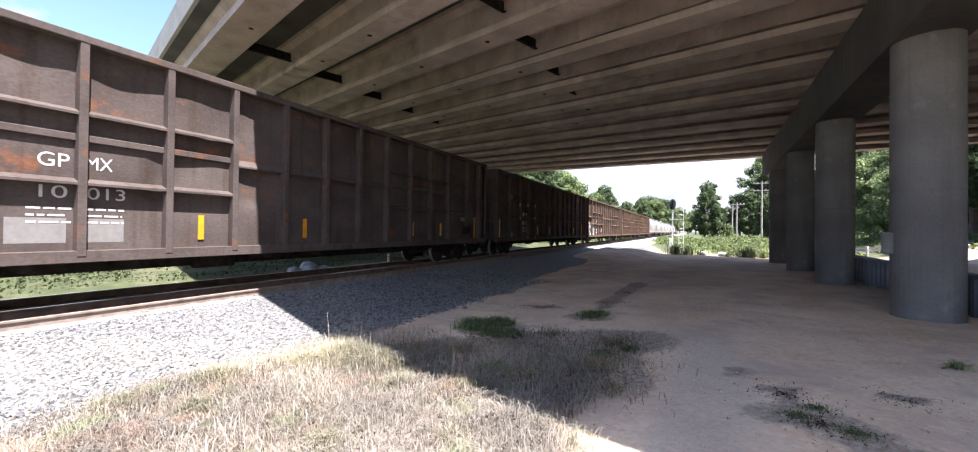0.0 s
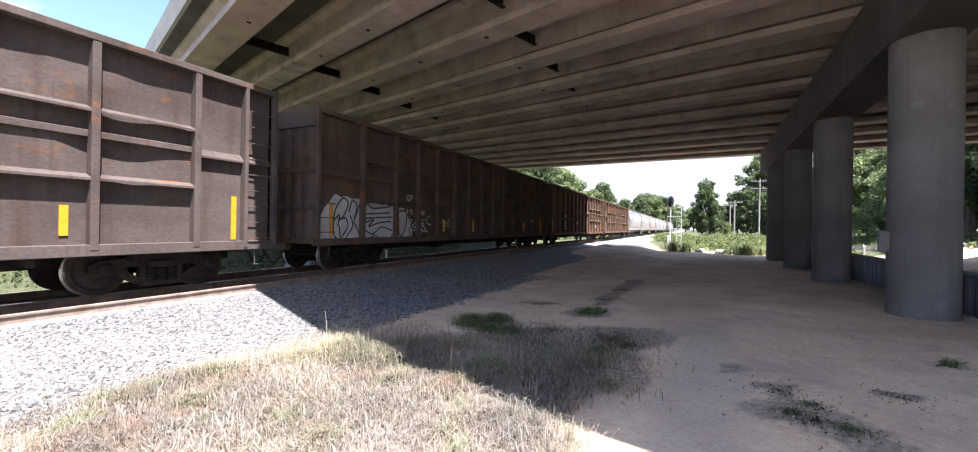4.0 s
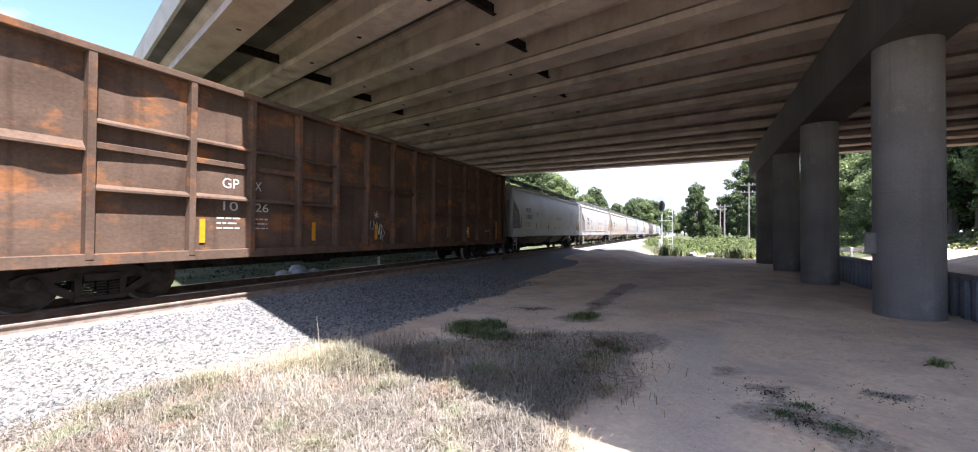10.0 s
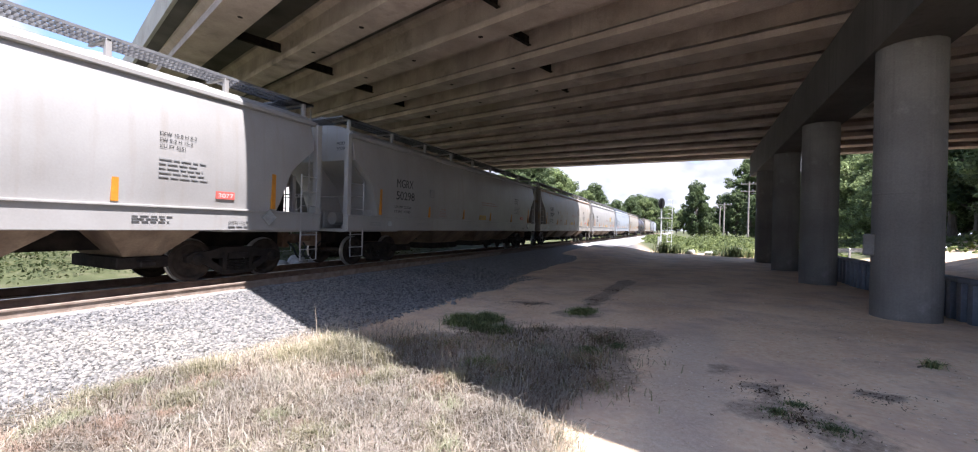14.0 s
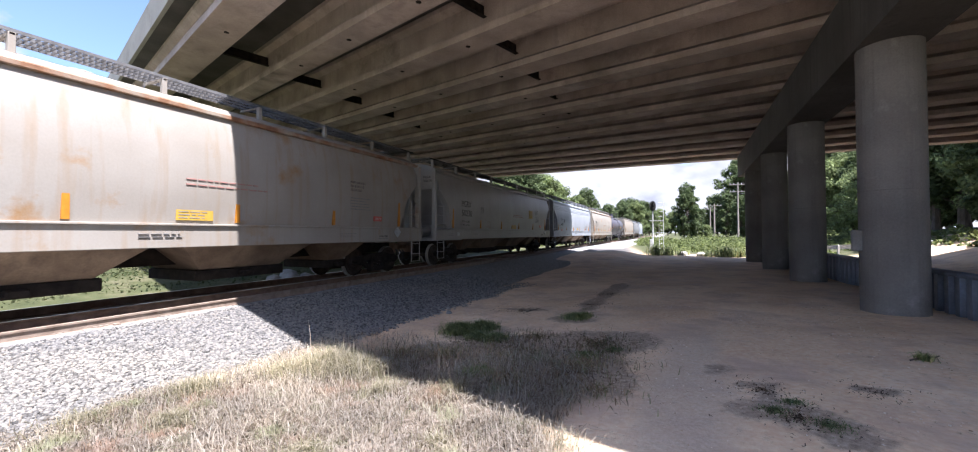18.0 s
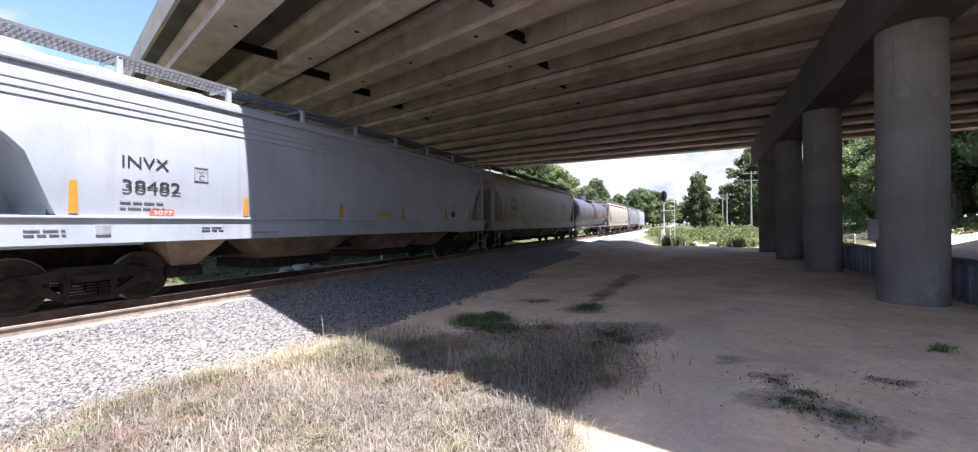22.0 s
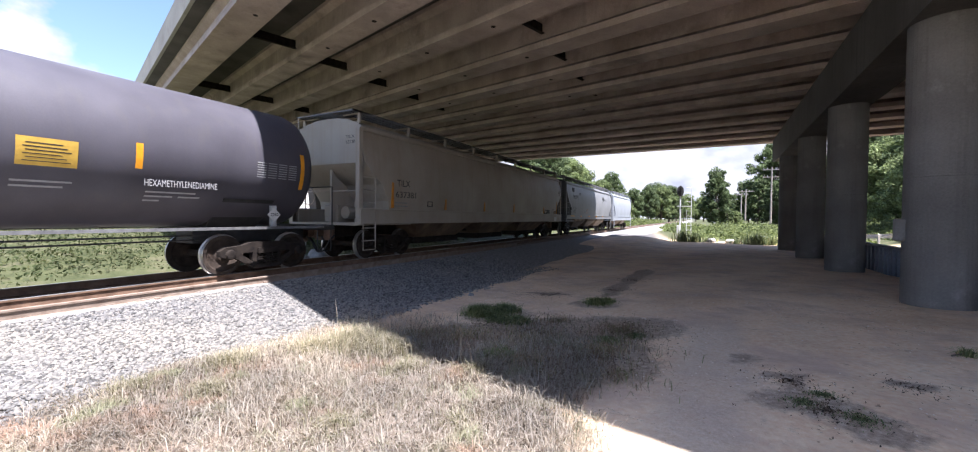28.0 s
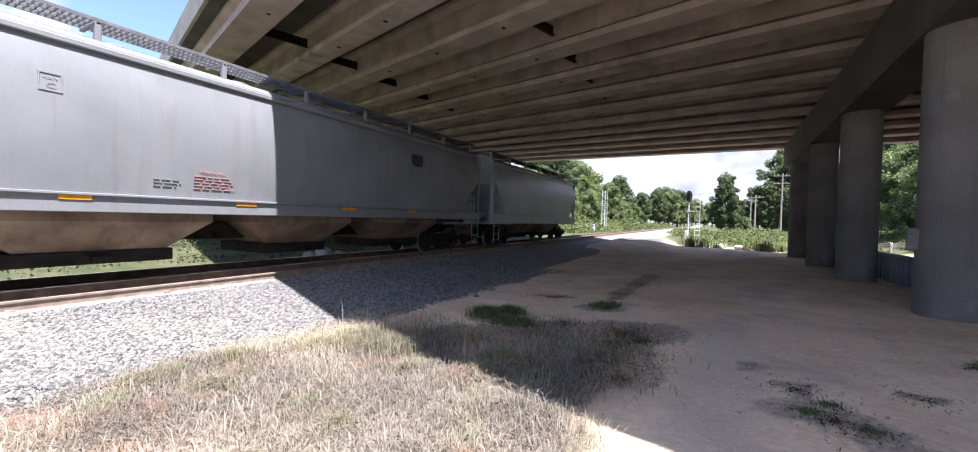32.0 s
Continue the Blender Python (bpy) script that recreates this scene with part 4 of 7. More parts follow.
        # webs that carry the slope sheet over the truck
        zs = lambda q: zt - (zt - 1.2) * (q - ins) / (2.5 - ins)
        bm = bmesh.new()
        ya, yb = sorted((e - sg * 1.30, e - sg * 1.33))
        box(bm, -1.34, 1.34, ya, yb, 1.15, zs(1.33) - 0.02)
        part("bolster_web", bm, paint, car)
        bm = bmesh.new()
        prism(bm, [(e - sg * 0.34, 1.17), (e - sg * 2.46, 1.17), (e - sg * 0.34, zs(0.34) - 0.02)], -0.03, 0.03, "x")
        part("centre_web", bm, paint, car)
        if sg > 0:
            for x, z, r in ((0.95, 1.42, 0.17), (0.55, 1.42, 0.17)):
                bm = bmesh.new()
                lathe(bm, [(e - 1.25, 0.05), (e - 1.20, r), (e - 0.42, r), (e - 0.37, 0.05)], 16, "y")
                part("air_reservoir", bm, TRUCK, car, "dark air reservoir", at=pose(x, 0, z))
            for x, y in ((1.05, 0.50), (0.75, 0.62), (1.15, 0.95)):
                bm = bmesh.new()
                box(bm, x - 0.06, x + 0.06, e - y - 0.05, e - y + 0.05, 1.17, min(2.6, zs(y) - 0.05))
                part("end_strut", bm, TRUCK if y > 0.6 else paint, car)
        bm = bmesh.new()
        ya, yb = sorted((e, e - sg * 2.6))
        box(bm, -1.45, 1.45, ya, yb, 1.10, 1.18)
        part("end_platform", bm, paint, car)
        for sx in (-1, 1):
            bm = bmesh.new()
            xa, xb = sorted((sx * 1.40, sx * 1.56))
            ya, yb = sorted((e, e - sg * 0.16))
            box(bm, xa, xb, ya, yb, 1.12, 4.02, bev=0.01)
            part("corner_post", bm, paint, car)
            bm = bmesh.new()
            yl = e - sg * 0.66
            tube(bm, [(sx * 1.58, yl, 0.62), (sx * 1.58, yl, 2.62)], 0.022, 6)
            part("ladder_stile", bm, paint, car)
            for k in range(6):
                z = 0.64 + 0.385 * k
                bm = bmesh.new()
                tube(bm, [(sx * 1.58, e - sg * 0.1, z), (sx * 1.58, yl, z)], 0.014, 6)
                part("ladder_rung", bm, paint, car)
            bm = bmesh.new()
            tube(bm, [(sx * 1.58, e - sg * 0.14, 1.15), (sx * 1.58, e - sg * 0.14, 0.36), (sx * 1.58, yl, 0.36), (sx * 1.58, yl, 1.15)], 0.018, 6)
            part("stirrup_step", bm, paint, car)
            if sg < 0 and sx > 0:
                continue
            for z in (1.6, 2.05, 2.5, 2.95, 3.4, 3.85, 4.3):
                bm = bmesh.new()
                tube(bm, [(sx * 1.5, e + sg * 0.0, z), (sx * 1.5, e + sg * 0.09, z), (sx * 1.08, e + sg * 0.09, z), (sx * 1.08, e + sg * 0.0, z)], 0.012, 5)
                part("end_rung", bm, paint, car)
            bm = bmesh.new()
            tube(bm, [(sx * 1.06, e + sg * 0.02, 1.2), (sx * 1.06, e + sg * 0.02, 4.55)], 0.022, 6)
            part("end_stile", bm, paint, car)
        bm = bmesh.new()
        tube(bm, [(-1.5, e - sg * 0.06, 2.15), (-0.6, e + sg * 0.04, 2.15), (0.6, e + sg * 0.04, 2.15), (1.5, e - sg * 0.06, 2.15)], 0.018, 6)
        part("end_handrail", bm, paint, car)
        bm = bmesh.new()
        ya, yb = sorted((e - sg * 0.05, e - sg * 0.75))
        for q in range(9):
            box(bm, -1.25, 1.25, ya + 0.082 * q, ya + 0.082 * q + 0.03, 4.57, 4.61)
        for x in (-1.25, -0.45, 0.42, 1.22):
            box(bm, x, x + 0.03, ya, yb, 4.565, 4.62)
        part("end_walkway", bm, GRATE, car, "open steel grating end walkway")
        coupler(car, e, sg)
        truck(car, e - sg * 1.98)
    # brake gear on the leading end platform
    bm = bmesh.new()
    box(bm, -0.5, 0.1, y0 + 0.5, y0 + 0.9, 1.18, 1.75, bev=0.03)
    tube(bm, [(0.35, y0 + 0.6, 1.5), (0.35, y0 + 1.5, 1.5)], 0.2, 12)
    part("brake_gear", bm, paint, car)
    bm = bmesh.new()
    for k in range(14):
        a, b = 2 * math.pi * k / 14, 2 * math.pi * (k + 1) / 14
        tube(bm, [(-0.75 + 0.26 * math.cos(a), y0 + 0.12, 2.0 + 0.26 * math.sin(a)), (-0.75 + 0.26 * math.cos(b), y0 + 0.12, 2.0 + 0.26 * math.sin(b))], 0.016, 5)
    part("hand_brake_wheel", bm, paint, car)
    return car


def strips(car, items, mat=ORANGE, lab="amber reflective strip"):
    for y, z0, z1, w in items:
        bm = bmesh.new()
        x = float(np.interp((z0 + z1) / 2, [q[1] for q in SIDE], [q[0] for q in SIDE]))
        box(bm, x - 0.02, x + 0.022, y - w / 2, y + w / 2, z0, z1)
        part("reflector", bm, mat, car, lab)


# the train, from the first car seen to the last
CA = chip_car(-1.55, 17.85, BOX_A, "brown high-sided steel hopper car with ribbed sides")
CB = chip_car(19.08, 38.40, BOX_A, "brown ribbed hopper car with pale patched paint")
CC = chip_car(39.60, 59.20, BOX_B, "brown ribbed hopper car with white graffiti low on its side")
CD = chip_car(60.30, 79.85, BOX_D, "rust-patched brown ribbed hopper car")
CE = chip_car(80.94, 100.68, BOX_C, "heavily rusted orange-brown ribbed hopper car")
HOPPERS = [(101.77, 119.35, WHITE_A), (120.34, 137.67, WHITE_A), (138.83, 156.42, WHITE_B), (157.48, 174.86, WHITE_A), (176.05, 192.87, BLUE_GREY), (194.07, 211.43, WHITE_B)]
HOP_LABELS = ["white covered hopper car with black lettering and amber strips", "white covered hopper car with faint rust at its eave", "white covered hopper car stained with rust runs below the eave",
              "white covered hopper car with a yellow notice on its side", "bluish white covered hopper car with dented smooth sides", "white covered hopper car with broad orange rust stains"]
HC = [covered_hopper(a, b, m, lab) for (a, b, m), lab in zip(HOPPERS, HOP_LABELS)]


def tank_car(beg, end):
    car = start_car("tank_car", "black round tank car with yellow reflective strips and valve dome", beg, end)
    L = end - beg
    y0, y1 = -L / 2, L / 2
    R, ZC = 1.5, 2.62
    TANK = surface("tank_black", [(0.3, (0.054, 0.051, 0.063)), (0.7, (0.088, 0.084, 0.102))], scale=0.8, rough=0.5, gloss=0.35, bump=0.04, fine=40, fine_amt=0.1, streak=((0.09, 0.085, 0.08), 0.3))
    bm = bmesh.new()
    prof = [(y0 + 0.35 + 0.62 * (1 - math.cos(math.pi / 2 * k / 7)), R * math.sin(math.pi / 2 * k / 7)) for k in range(8)]
    prof = prof + [(-a, r) for a, r in prof[::-1]]
    lathe(bm, prof, 48, "y", closed=False)
    bmesh.ops.remove_doubles(bm, verts=bm.verts[:], dist=1e-4)
    part("tank", bm, TANK, car, smooth=True, at=pose(0, 0, ZC))
    bm = bmesh.new()
    lathe(bm, [(4.0, 0.5), (4.80, 0.5), (4.82, 0.56), (4.88, 0.56), (4.92, 0.0)], 28, "z", closed=False)
    part("valve_dome", bm, TANK, car, "black valve housing", at=pose(0, 0, 0))
    bm = bmesh.new()
    for z in (4.55, 5.0):
        tube(bm, [(1.1, -1.6, z), (1.1, 1.6, z), (-1.1, 1.6, z), (-1.1, -1.6, z), (1.1, -1.6, z)], 0.022, 6)
    for x in (1.1, -1.1):
        for y in (-1.6, 0, 1.6):
            tube(bm, [(x, y, 3.9), (x, y, 5.0)], 0.022, 6)
    part("dome_railing", bm, BLACK, car)
    bm = bmesh.new()
    box(bm, -1.12, 1.12, -1.65, 1.65, 4.0, 4.05)
    part("dome_platform", bm, GALV, car)
    for yl in (-0.45, 0.35):
        bm = bmesh.new()
        pts = [((R + 0.1) * math.cos(a), yl, ZC + (R + 0.1) * math.sin(a)) for a in [math.radians(d) for d in range(-45, 70, 12)]]
        tube(bm, [(1.45, yl, 0.9)] + pts, 0.025, 6)
        part("ladder_stile", bm, BLACK, car)
    for k in range(11):
        a = math.radians(-48 + 11.5 * k)
        bm = bmesh.new()
        tube(bm, [((R + 0.1) * math.cos(a), -0.45, ZC + (R + 0.1) * math.sin(a)), ((R + 0.1) * math.cos(a), 0.35, ZC + (R + 0.1) * math.sin(a))], 0.016, 6)
        part("ladder_rung", bm, BLACK, car)
    for sg in (-1, 1):
        e = y0 if sg < 0 else y1
        bm = bmesh.new()
        ya, yb = sorted((e, e - sg * 3.1))
        box(bm, -0.35, 0.35, ya, yb, 0.72, 1.1, bev=0.02)
        ya, yb = sorted((e, e - sg * 0.5))
        box(bm, -1.45, 1.45, ya, yb, 1.0, 1.14, bev=0.02)
        part("stub_sill", bm, BLACK, car)
        bm = bmesh.new()
        ya, yb = sorted((e - sg * 1.7, e - sg * 2.9))
        prism(bm, [(-1.25, 1.75), (-0.5, 1.1), (0.5, 1.1), (1.25, 1.75)], ya, yb, "y")
        part("saddle", bm, BLACK, car)
        bm = bmesh.new()
        for x in (-1.4, 1.4):
            tube(bm, [(x, e - sg * 0.06, 1.1), (x, e - sg * 0.06, 2.2)], 0.02, 6)
        tube(bm, [(-1.4, e - sg * 0.06, 2.2), (1.4, e - sg * 0.06, 2.2)], 0.02, 6)
        part("end_railing", bm, BLACK, car)
        bm = bmesh.new()
        tube(bm, [(1.4, e - sg * 0.1, 1.02), (1.4, e - sg * 0.1, 0.42), (1.4, e - sg * 0.55, 0.42), (1.4, e - sg * 0.55, 1.02)], 0.018, 6)
        part("stirrup_step", bm, BLACK, car)
        coupler(car, e, sg)
        truck(car, e - sg * 1.78)
    for sx in (-1, 1):
        bm = bmesh.new()
        box(bm, sx * 1.45 - 0.03, sx * 1.45 + 0.03, y0 + 0.4, y1 - 0.4, 1.06, 1.12)
        part("side_walkway", bm, GRATE, car)
    for z in (0.82, 0.92):
        bm = bmesh.new()
        tube(bm, [(0.55, y0 + 2.8, z), (0.55, y1 - 2.8, z)], 0.02, 6)
        part("brake_pipe", bm, BLACK, car)

    def on_shell(z):
        return math.sqrt(max(0.0, R * R - (z - ZC) ** 2))
    for yy, z0, z1 in ((y0 + 1.1, 2.05, 2.93), (y0 + 4.5, 2.22, 2.68), (-y1 + 7.54, 2.22, 2.68), (y1 - 7.54, 2.22, 2.68), (y1 - 4.54, 2.22, 2.68), (y1 - 1.1, 2.05, 2.93)):
        bm = bmesh.new()
        n = 6
        rows = []
        for k in range(n + 1):
            z = z0 + (z1 - z0) * k / n
            x = on_shell(z) + 0.008
            if abs(yy) > L / 2 - 1.0:
                x *= 0.93
            rows.append((bm.verts.new((x, yy - 0.055, z)), bm.verts.new((x, yy + 0.055, z))))
        for a, b in zip(rows, rows[1:]):
            bm.faces.new((a[0], a[1], b[1], b[0]))
        part("reflector", bm, YELLOW, car, "yellow reflective strip")
    return car


CT = tank_car(212.55, 230.35)
CN = covered_hopper(231.16, 250.98, CREAM, "cream covered hopper car streaked with rust", bays=3, cut="slant")
CO = covered_hopper(252.31, 269.70, GREY_CAR, "grey covered hopper car with amber reflective strips on its sill", bays=3, sill_drop=1.3, cut="slant")
covered_hopper(270.95, 284.30, BLUE_GREY, "short bluish grey covered hopper car at the end of the train", bays=2, walk_posts=7, cut="slant")



# ================= vegetation =================
def leaf_material(name, stops, rough=0.7, tints=(), blotch=(0.55, 1.22)):
    m = bpy.data.materials.new(name)
    m.use_nodes = True
    nt = m.node_tree
    b = nt.nodes["Principled BSDF"]
    geo = nt.nodes.new("ShaderNodeNewGeometry")
    r = ramp_of(nt, stops)
    nt.links.new(geo.outputs["Random Per Island"], r.inputs[0])
    n = nt.nodes.new("ShaderNodeTexNoise")
    n.inputs["Scale"].default_value = 0.45
    n.inputs["Detail"].default_value = 5
    nt.links.new(geo.outputs["Position"], n.inputs["Vector"])
    lo, hi = blotch
    k = ramp_of(nt, [(0.35, (lo, lo, lo)), (0.65, (hi, hi * 0.97, hi * 0.9))])
    nt.links.new(n.outputs["Fac"], k.inputs[0])
    mx = nt.nodes.new("ShaderNodeMixRGB")
    mx.blend_type = "MULTIPLY"
    mx.inputs[0].default_value = 1.0
    nt.links.new(r.outputs[0], mx.inputs[1])
    nt.links.new(k.outputs[0], mx.inputs[2])
    for c, sc, th in tints:          # patches of another tint over the field
        n2 = nt.nodes.new("ShaderNodeTexNoise")
        n2.inputs["Scale"].default_value = sc
        n2.inputs["Detail"].default_value = 7
        nt.links.new(geo.outputs["Position"], n2.inputs["Vector"])
        k2 = ramp_of(nt, [(th, (0, 0, 0)), (th + 0.12, (0.75, 0.75, 0.75))])
        nt.links.new(n2.outputs["Fac"], k2.inputs[0])
        m2 = nt.nodes.new("ShaderNodeMixRGB")
        m2.inputs[2].default_value = (*c, 1)
        nt.links.new(k2.outputs[0], m2.inputs[0])
        nt.links.new(mx.outputs[0], m2.inputs[1])
        mx = m2
    nt.links.new(mx.outputs[0], b.inputs["Base Color"])
    b.inputs["Roughness"].default_value = rough
    b.inputs["Specular IOR Level"].default_value = 0.3
    tr = nt.nodes.new("ShaderNodeBsdfTranslucent")
    nt.links.new(mx.outputs[0], tr.inputs["Color"])
    ms = nt.nodes.new("ShaderNodeMixShader")
    ms.inputs[0].default_value = 0.42
    out = nt.nodes["Material Output"]
    nt.links.new(b.outputs[0], ms.inputs[1])
    nt.links.new(tr.outputs[0], ms.inputs[2])
    nt.links.new(ms.outputs[0], out.inputs["Surface"])
    return m


LEAVES = leaf_material("leaves", [(0.0, (0.104, 0.141, 0.060)), (0.45, (0.177, 0.228, 0.095)), (0.8, (0.247, 0.310, 0.137)), (1.0, (0.330, 0.398, 0.190))])
LEAVES_D = leaf_material("dark_leaves", [(0.0, (0.063, 0.092, 0.042)), (0.5, (0.104, 0.146, 0.064)), (1.0, (0.189, 0.244, 0.113))])
VINE = leaf_material("vine_leaves", [(0.0, (0.068, 0.092, 0.030)), (0.5, (0.121, 0.154, 0.051)), (1.0, (0.194, 0.231, 0.085))])
BLADE_DRY = leaf_material("dry_blades", [(0.0, (0.106, 0.080, 0.059)), (0.25, (0.235, 0.192, 0.149)), (0.55, (0.397, 0.348, 0.292)), (0.9, (0.496, 0.458, 0.409)), (1.0, (0.223, 0.235, 0.137))],
                          tints=(((0.372, 0.235, 0.162), 1.3, 0.56), ((0.260, 0.272, 0.162), 1.9, 0.57)))
BLADE_GREEN = leaf_material("green_blades", [(0.0, (0.096, 0.136, 0.064)), (0.5, (0.192, 0.248, 0.112)), (1.0, (0.384, 0.400, 0.208))])
BLADE_YELLOW = leaf_material("yellowing_blades", [(0.0, (0.186, 0.186, 0.106)), (0.4, (0.335, 0.304, 0.204)), (0.75, (0.446, 0.403, 0.310)), (1.0, (0.509, 0.478, 0.397))])
SHORT_GRASS = leaf_material("short_green_grass", [(0.0, (0.030, 0.047, 0.015)), (0.5, (0.055, 0.074, 0.026)), (1.0, (0.099, 0.105, 0.047))])
BARK = surface("bark", [(0.3, (0.07, 0.055, 0.042)), (0.7, (0.16, 0.13, 0.10))], scale=3, stretch=(4, 4, 0.6), rough=0.95, bump=0.6, fine=20)
rng = np.random.default_rng(5)


def leaf_cloud(centres, radii, count, size, flat=0.8):
    """Many small folded leaf sprays scattered over the skins of clumps: vertices and faces."""
    n = len(centres)
    w = radii ** 2 / (radii ** 2).sum()
    which = rng.choice(n, count, p=w)
    d = rng.normal(size=(count, 3))
    d /= np.linalg.norm(d, axis=1, keepdims=True)
    rad = radii[which] * (0.30 + 0.85 * rng.random(count) ** 0.55)
    p = centres[which] + d * rad[:, None] * np.array([1, 1, flat])
    nrm = d + rng.normal(scale=0.95, size=(count, 3)) + np.array([0, 0, 0.3])
    nrm /= np.linalg.norm(nrm, axis=1, keepdims=True)
    u = np.cross(nrm, rng.normal(size=(count, 3)))
    u /= np.linalg.norm(u, axis=1, keepdims=True) + 1e-9
    v = np.cross(nrm, u)
    s = size * (0.6 + 0.8 * rng.random(count))[:, None]
    pts = np.stack([p - u * s, p - v * s * 0.55 - nrm * s * 0.12, p + u * s, p + v * s * 0.55 - nrm * s * 0.12], 1).reshape(-1, 3)
    faces = np.arange(count * 4).reshape(-1, 4)
    return pts, faces


def fast_mesh(name, pts, faces, mat):
    me = bpy.data.meshes.new(name)
    k = faces.shape[1]
    me.vertices.add(len(pts))
    me.vertices.foreach_set("co", np.asarray(pts, np.float32).ravel())
    me.loops.add(faces.size)
    me.loops.foreach_set("vertex_index", faces.astype(np.int32).ravel())
    me.polygons.add(len(faces))
    me.polygons.foreach_set("loop_start", np.arange(0, faces.size, k, dtype=np.int32))
    me.update()
    me.validate()
    me.materials.append(mat)
    return me


def tree(label, height, spread, leaves=5000, size=0.3, mat=None, bare=0.18, seed=1, tall=1.0):
    """A tapered trunk with forking limbs and a crown of leaf sprays gathered in clumps round the limb ends."""
    r = random.Random(seed)
    t = thing("tree", label, "tree")
    bm = bmesh.new()
    lean = r.uniform(-0.3, 0.3)
    top = Vector((lean, r.uniform(-0.3, 0.3), height * 0.82))
    tube(bm, [(0, 0, -0.4), (0.02, 0, height * 0.05), top * 0.35, top * 0.7, top], [height * 0.032, height * 0.022, height * 0.017, height * 0.010, 0.03], 8)
    cs, rs = [], []
    for k in range(48):
        h = height * (bare + (0.88 - bare) * (k + r.random()) / 48)
        a = k * 2.4 + r.uniform(-0.4, 0.4)
        f = (h / height - bare) / (1 - bare)
        prof = math.sin(math.pi * min(1, 0.18 + 0.82 * f) ** 0.8) ** 0.7
        reach = spread * prof * r.uniform(0.55, 1.08)
        base = top * (h * 0.85 / top.z)
        end = Vector((base.x + reach * math.cos(a), base.y + reach * math.sin(a), h + reach * 0.3))
        mid = base.lerp(end, 0.55) + Vector((0, 0, 0.1 * reach))
        tube(bm, [base, mid, end], [height * 0.008, height * 0.005, 0.015], 5)
        for q, rr in ((end, 0.17), (mid, 0.21), (mid.lerp(end, 0.6) + Vector((r.uniform(-0.1, 0.1) * spread, r.uniform(-0.1, 0.1) * spread, r.uniform(-0.08, 0.1) * spread)), 0.15)):
            cs.append(q)
            rs.append(spread * rr * r.uniform(0.7, 1.15))
    cs.append(Vector((top.x, top.y, height * 0.9)))
    rs.append(spread * 0.36)
    part("trunk", bm, BARK, t)
    pts, faces = leaf_cloud(np.array([tuple(c) for c in cs]), np.array(rs), leaves, size, flat=0.85 * tall)
    pts[:, 2] = np.maximum(pts[:, 2], 0.05 + 0.3 * rng.random(len(pts)))
    share("crown", fast_mesh("crown", pts, faces, mat or LEAVES), t)
    return t


def plant(model, x, y, scale=1.0, turn=0.0, label=""):
    o = copy_thing(model, pose(x, y, ground_z(x, y) - 0.05, 0, 0, turn))
    o.scale = (scale, scale, scale)
    if label:
        o["label"] = label
    return o


oak = tree("broad leafy tree with an uneven crown", 15, 5.6, 24000, 0.20, LEAVES, 0.14, 3)
oak2 = tree("tall leafy tree in the wood edge", 17, 5.0, 24000, 0.20, LEAVES_D, 0.10, 8)
bushy = tree("dense low tree with branches to the ground", 9.5, 4.4, 20000, 0.15, LEAVES, 0.03, 12)
column_tree = tree("narrow dark tree wrapped in vines", 13, 3.2, 18000, 0.17, LEAVES_D, 0.02, 20)
oak.matrix_basis, oak2.matrix_basis = pose(-33, 112, 0.0), pose(-22, 205, 0.0)
oak.scale = (1.2, 1.2, 1.2)
bushy.matrix_basis, column_tree.matrix_basis = pose(23.5, 36, 1.5), pose(13.9, 134, 0.0)
WOOD = random.Random(4)
# wood on the bank beyond the road, seen between the columns
# both rows are carried on nearer, out of view, to screen off low sky light
for k in range(26):
    y = 6 + 3.3 * k + WOOD.uniform(-1, 1)
    x = 20.5 + 0.05 * y + WOOD.uniform(-1.5, 2.5)
    plant((bushy, oak2, oak, column_tree)[k % 4], x, y, WOOD.uniform(0.75, 1.05), WOOD.uniform(0, 360), "leafy tree on the bank above the road")
for k in range(14):
    plant((oak2, oak)[k % 2], 29 + WOOD.uniform(-2, 3), 4 + 6.2 * k, WOOD.uniform(0.95, 1.2), WOOD.uniform(0, 360))
# the single round tree and the wood edge by the pole line
egg = tree("egg-shaped leafy tree standing alone beside the line", 13.6, 3.5, 22000, 0.17, LEAVES_D, 0.05, 31, 1.25)
egg.matrix_basis = pose(3.2, 108, -0.3)
plant(bushy, 7.0, 110, 0.4, 80, "small bushy tree below the round-headed tree")
for x, y, s in ((16.5, 128, 0.9), (20, 122, 1.2), (19, 140, 1.45), (23, 150, 1.5), (13, 150, 0.85), (28, 128, 1.3), (24, 112, 1.2), (30, 105, 1.3), (22, 100, 0.9), (25, 90, 1.1)):
    plant((column_tree, oak2)[int(x) % 2], x, y, s, x * 37)
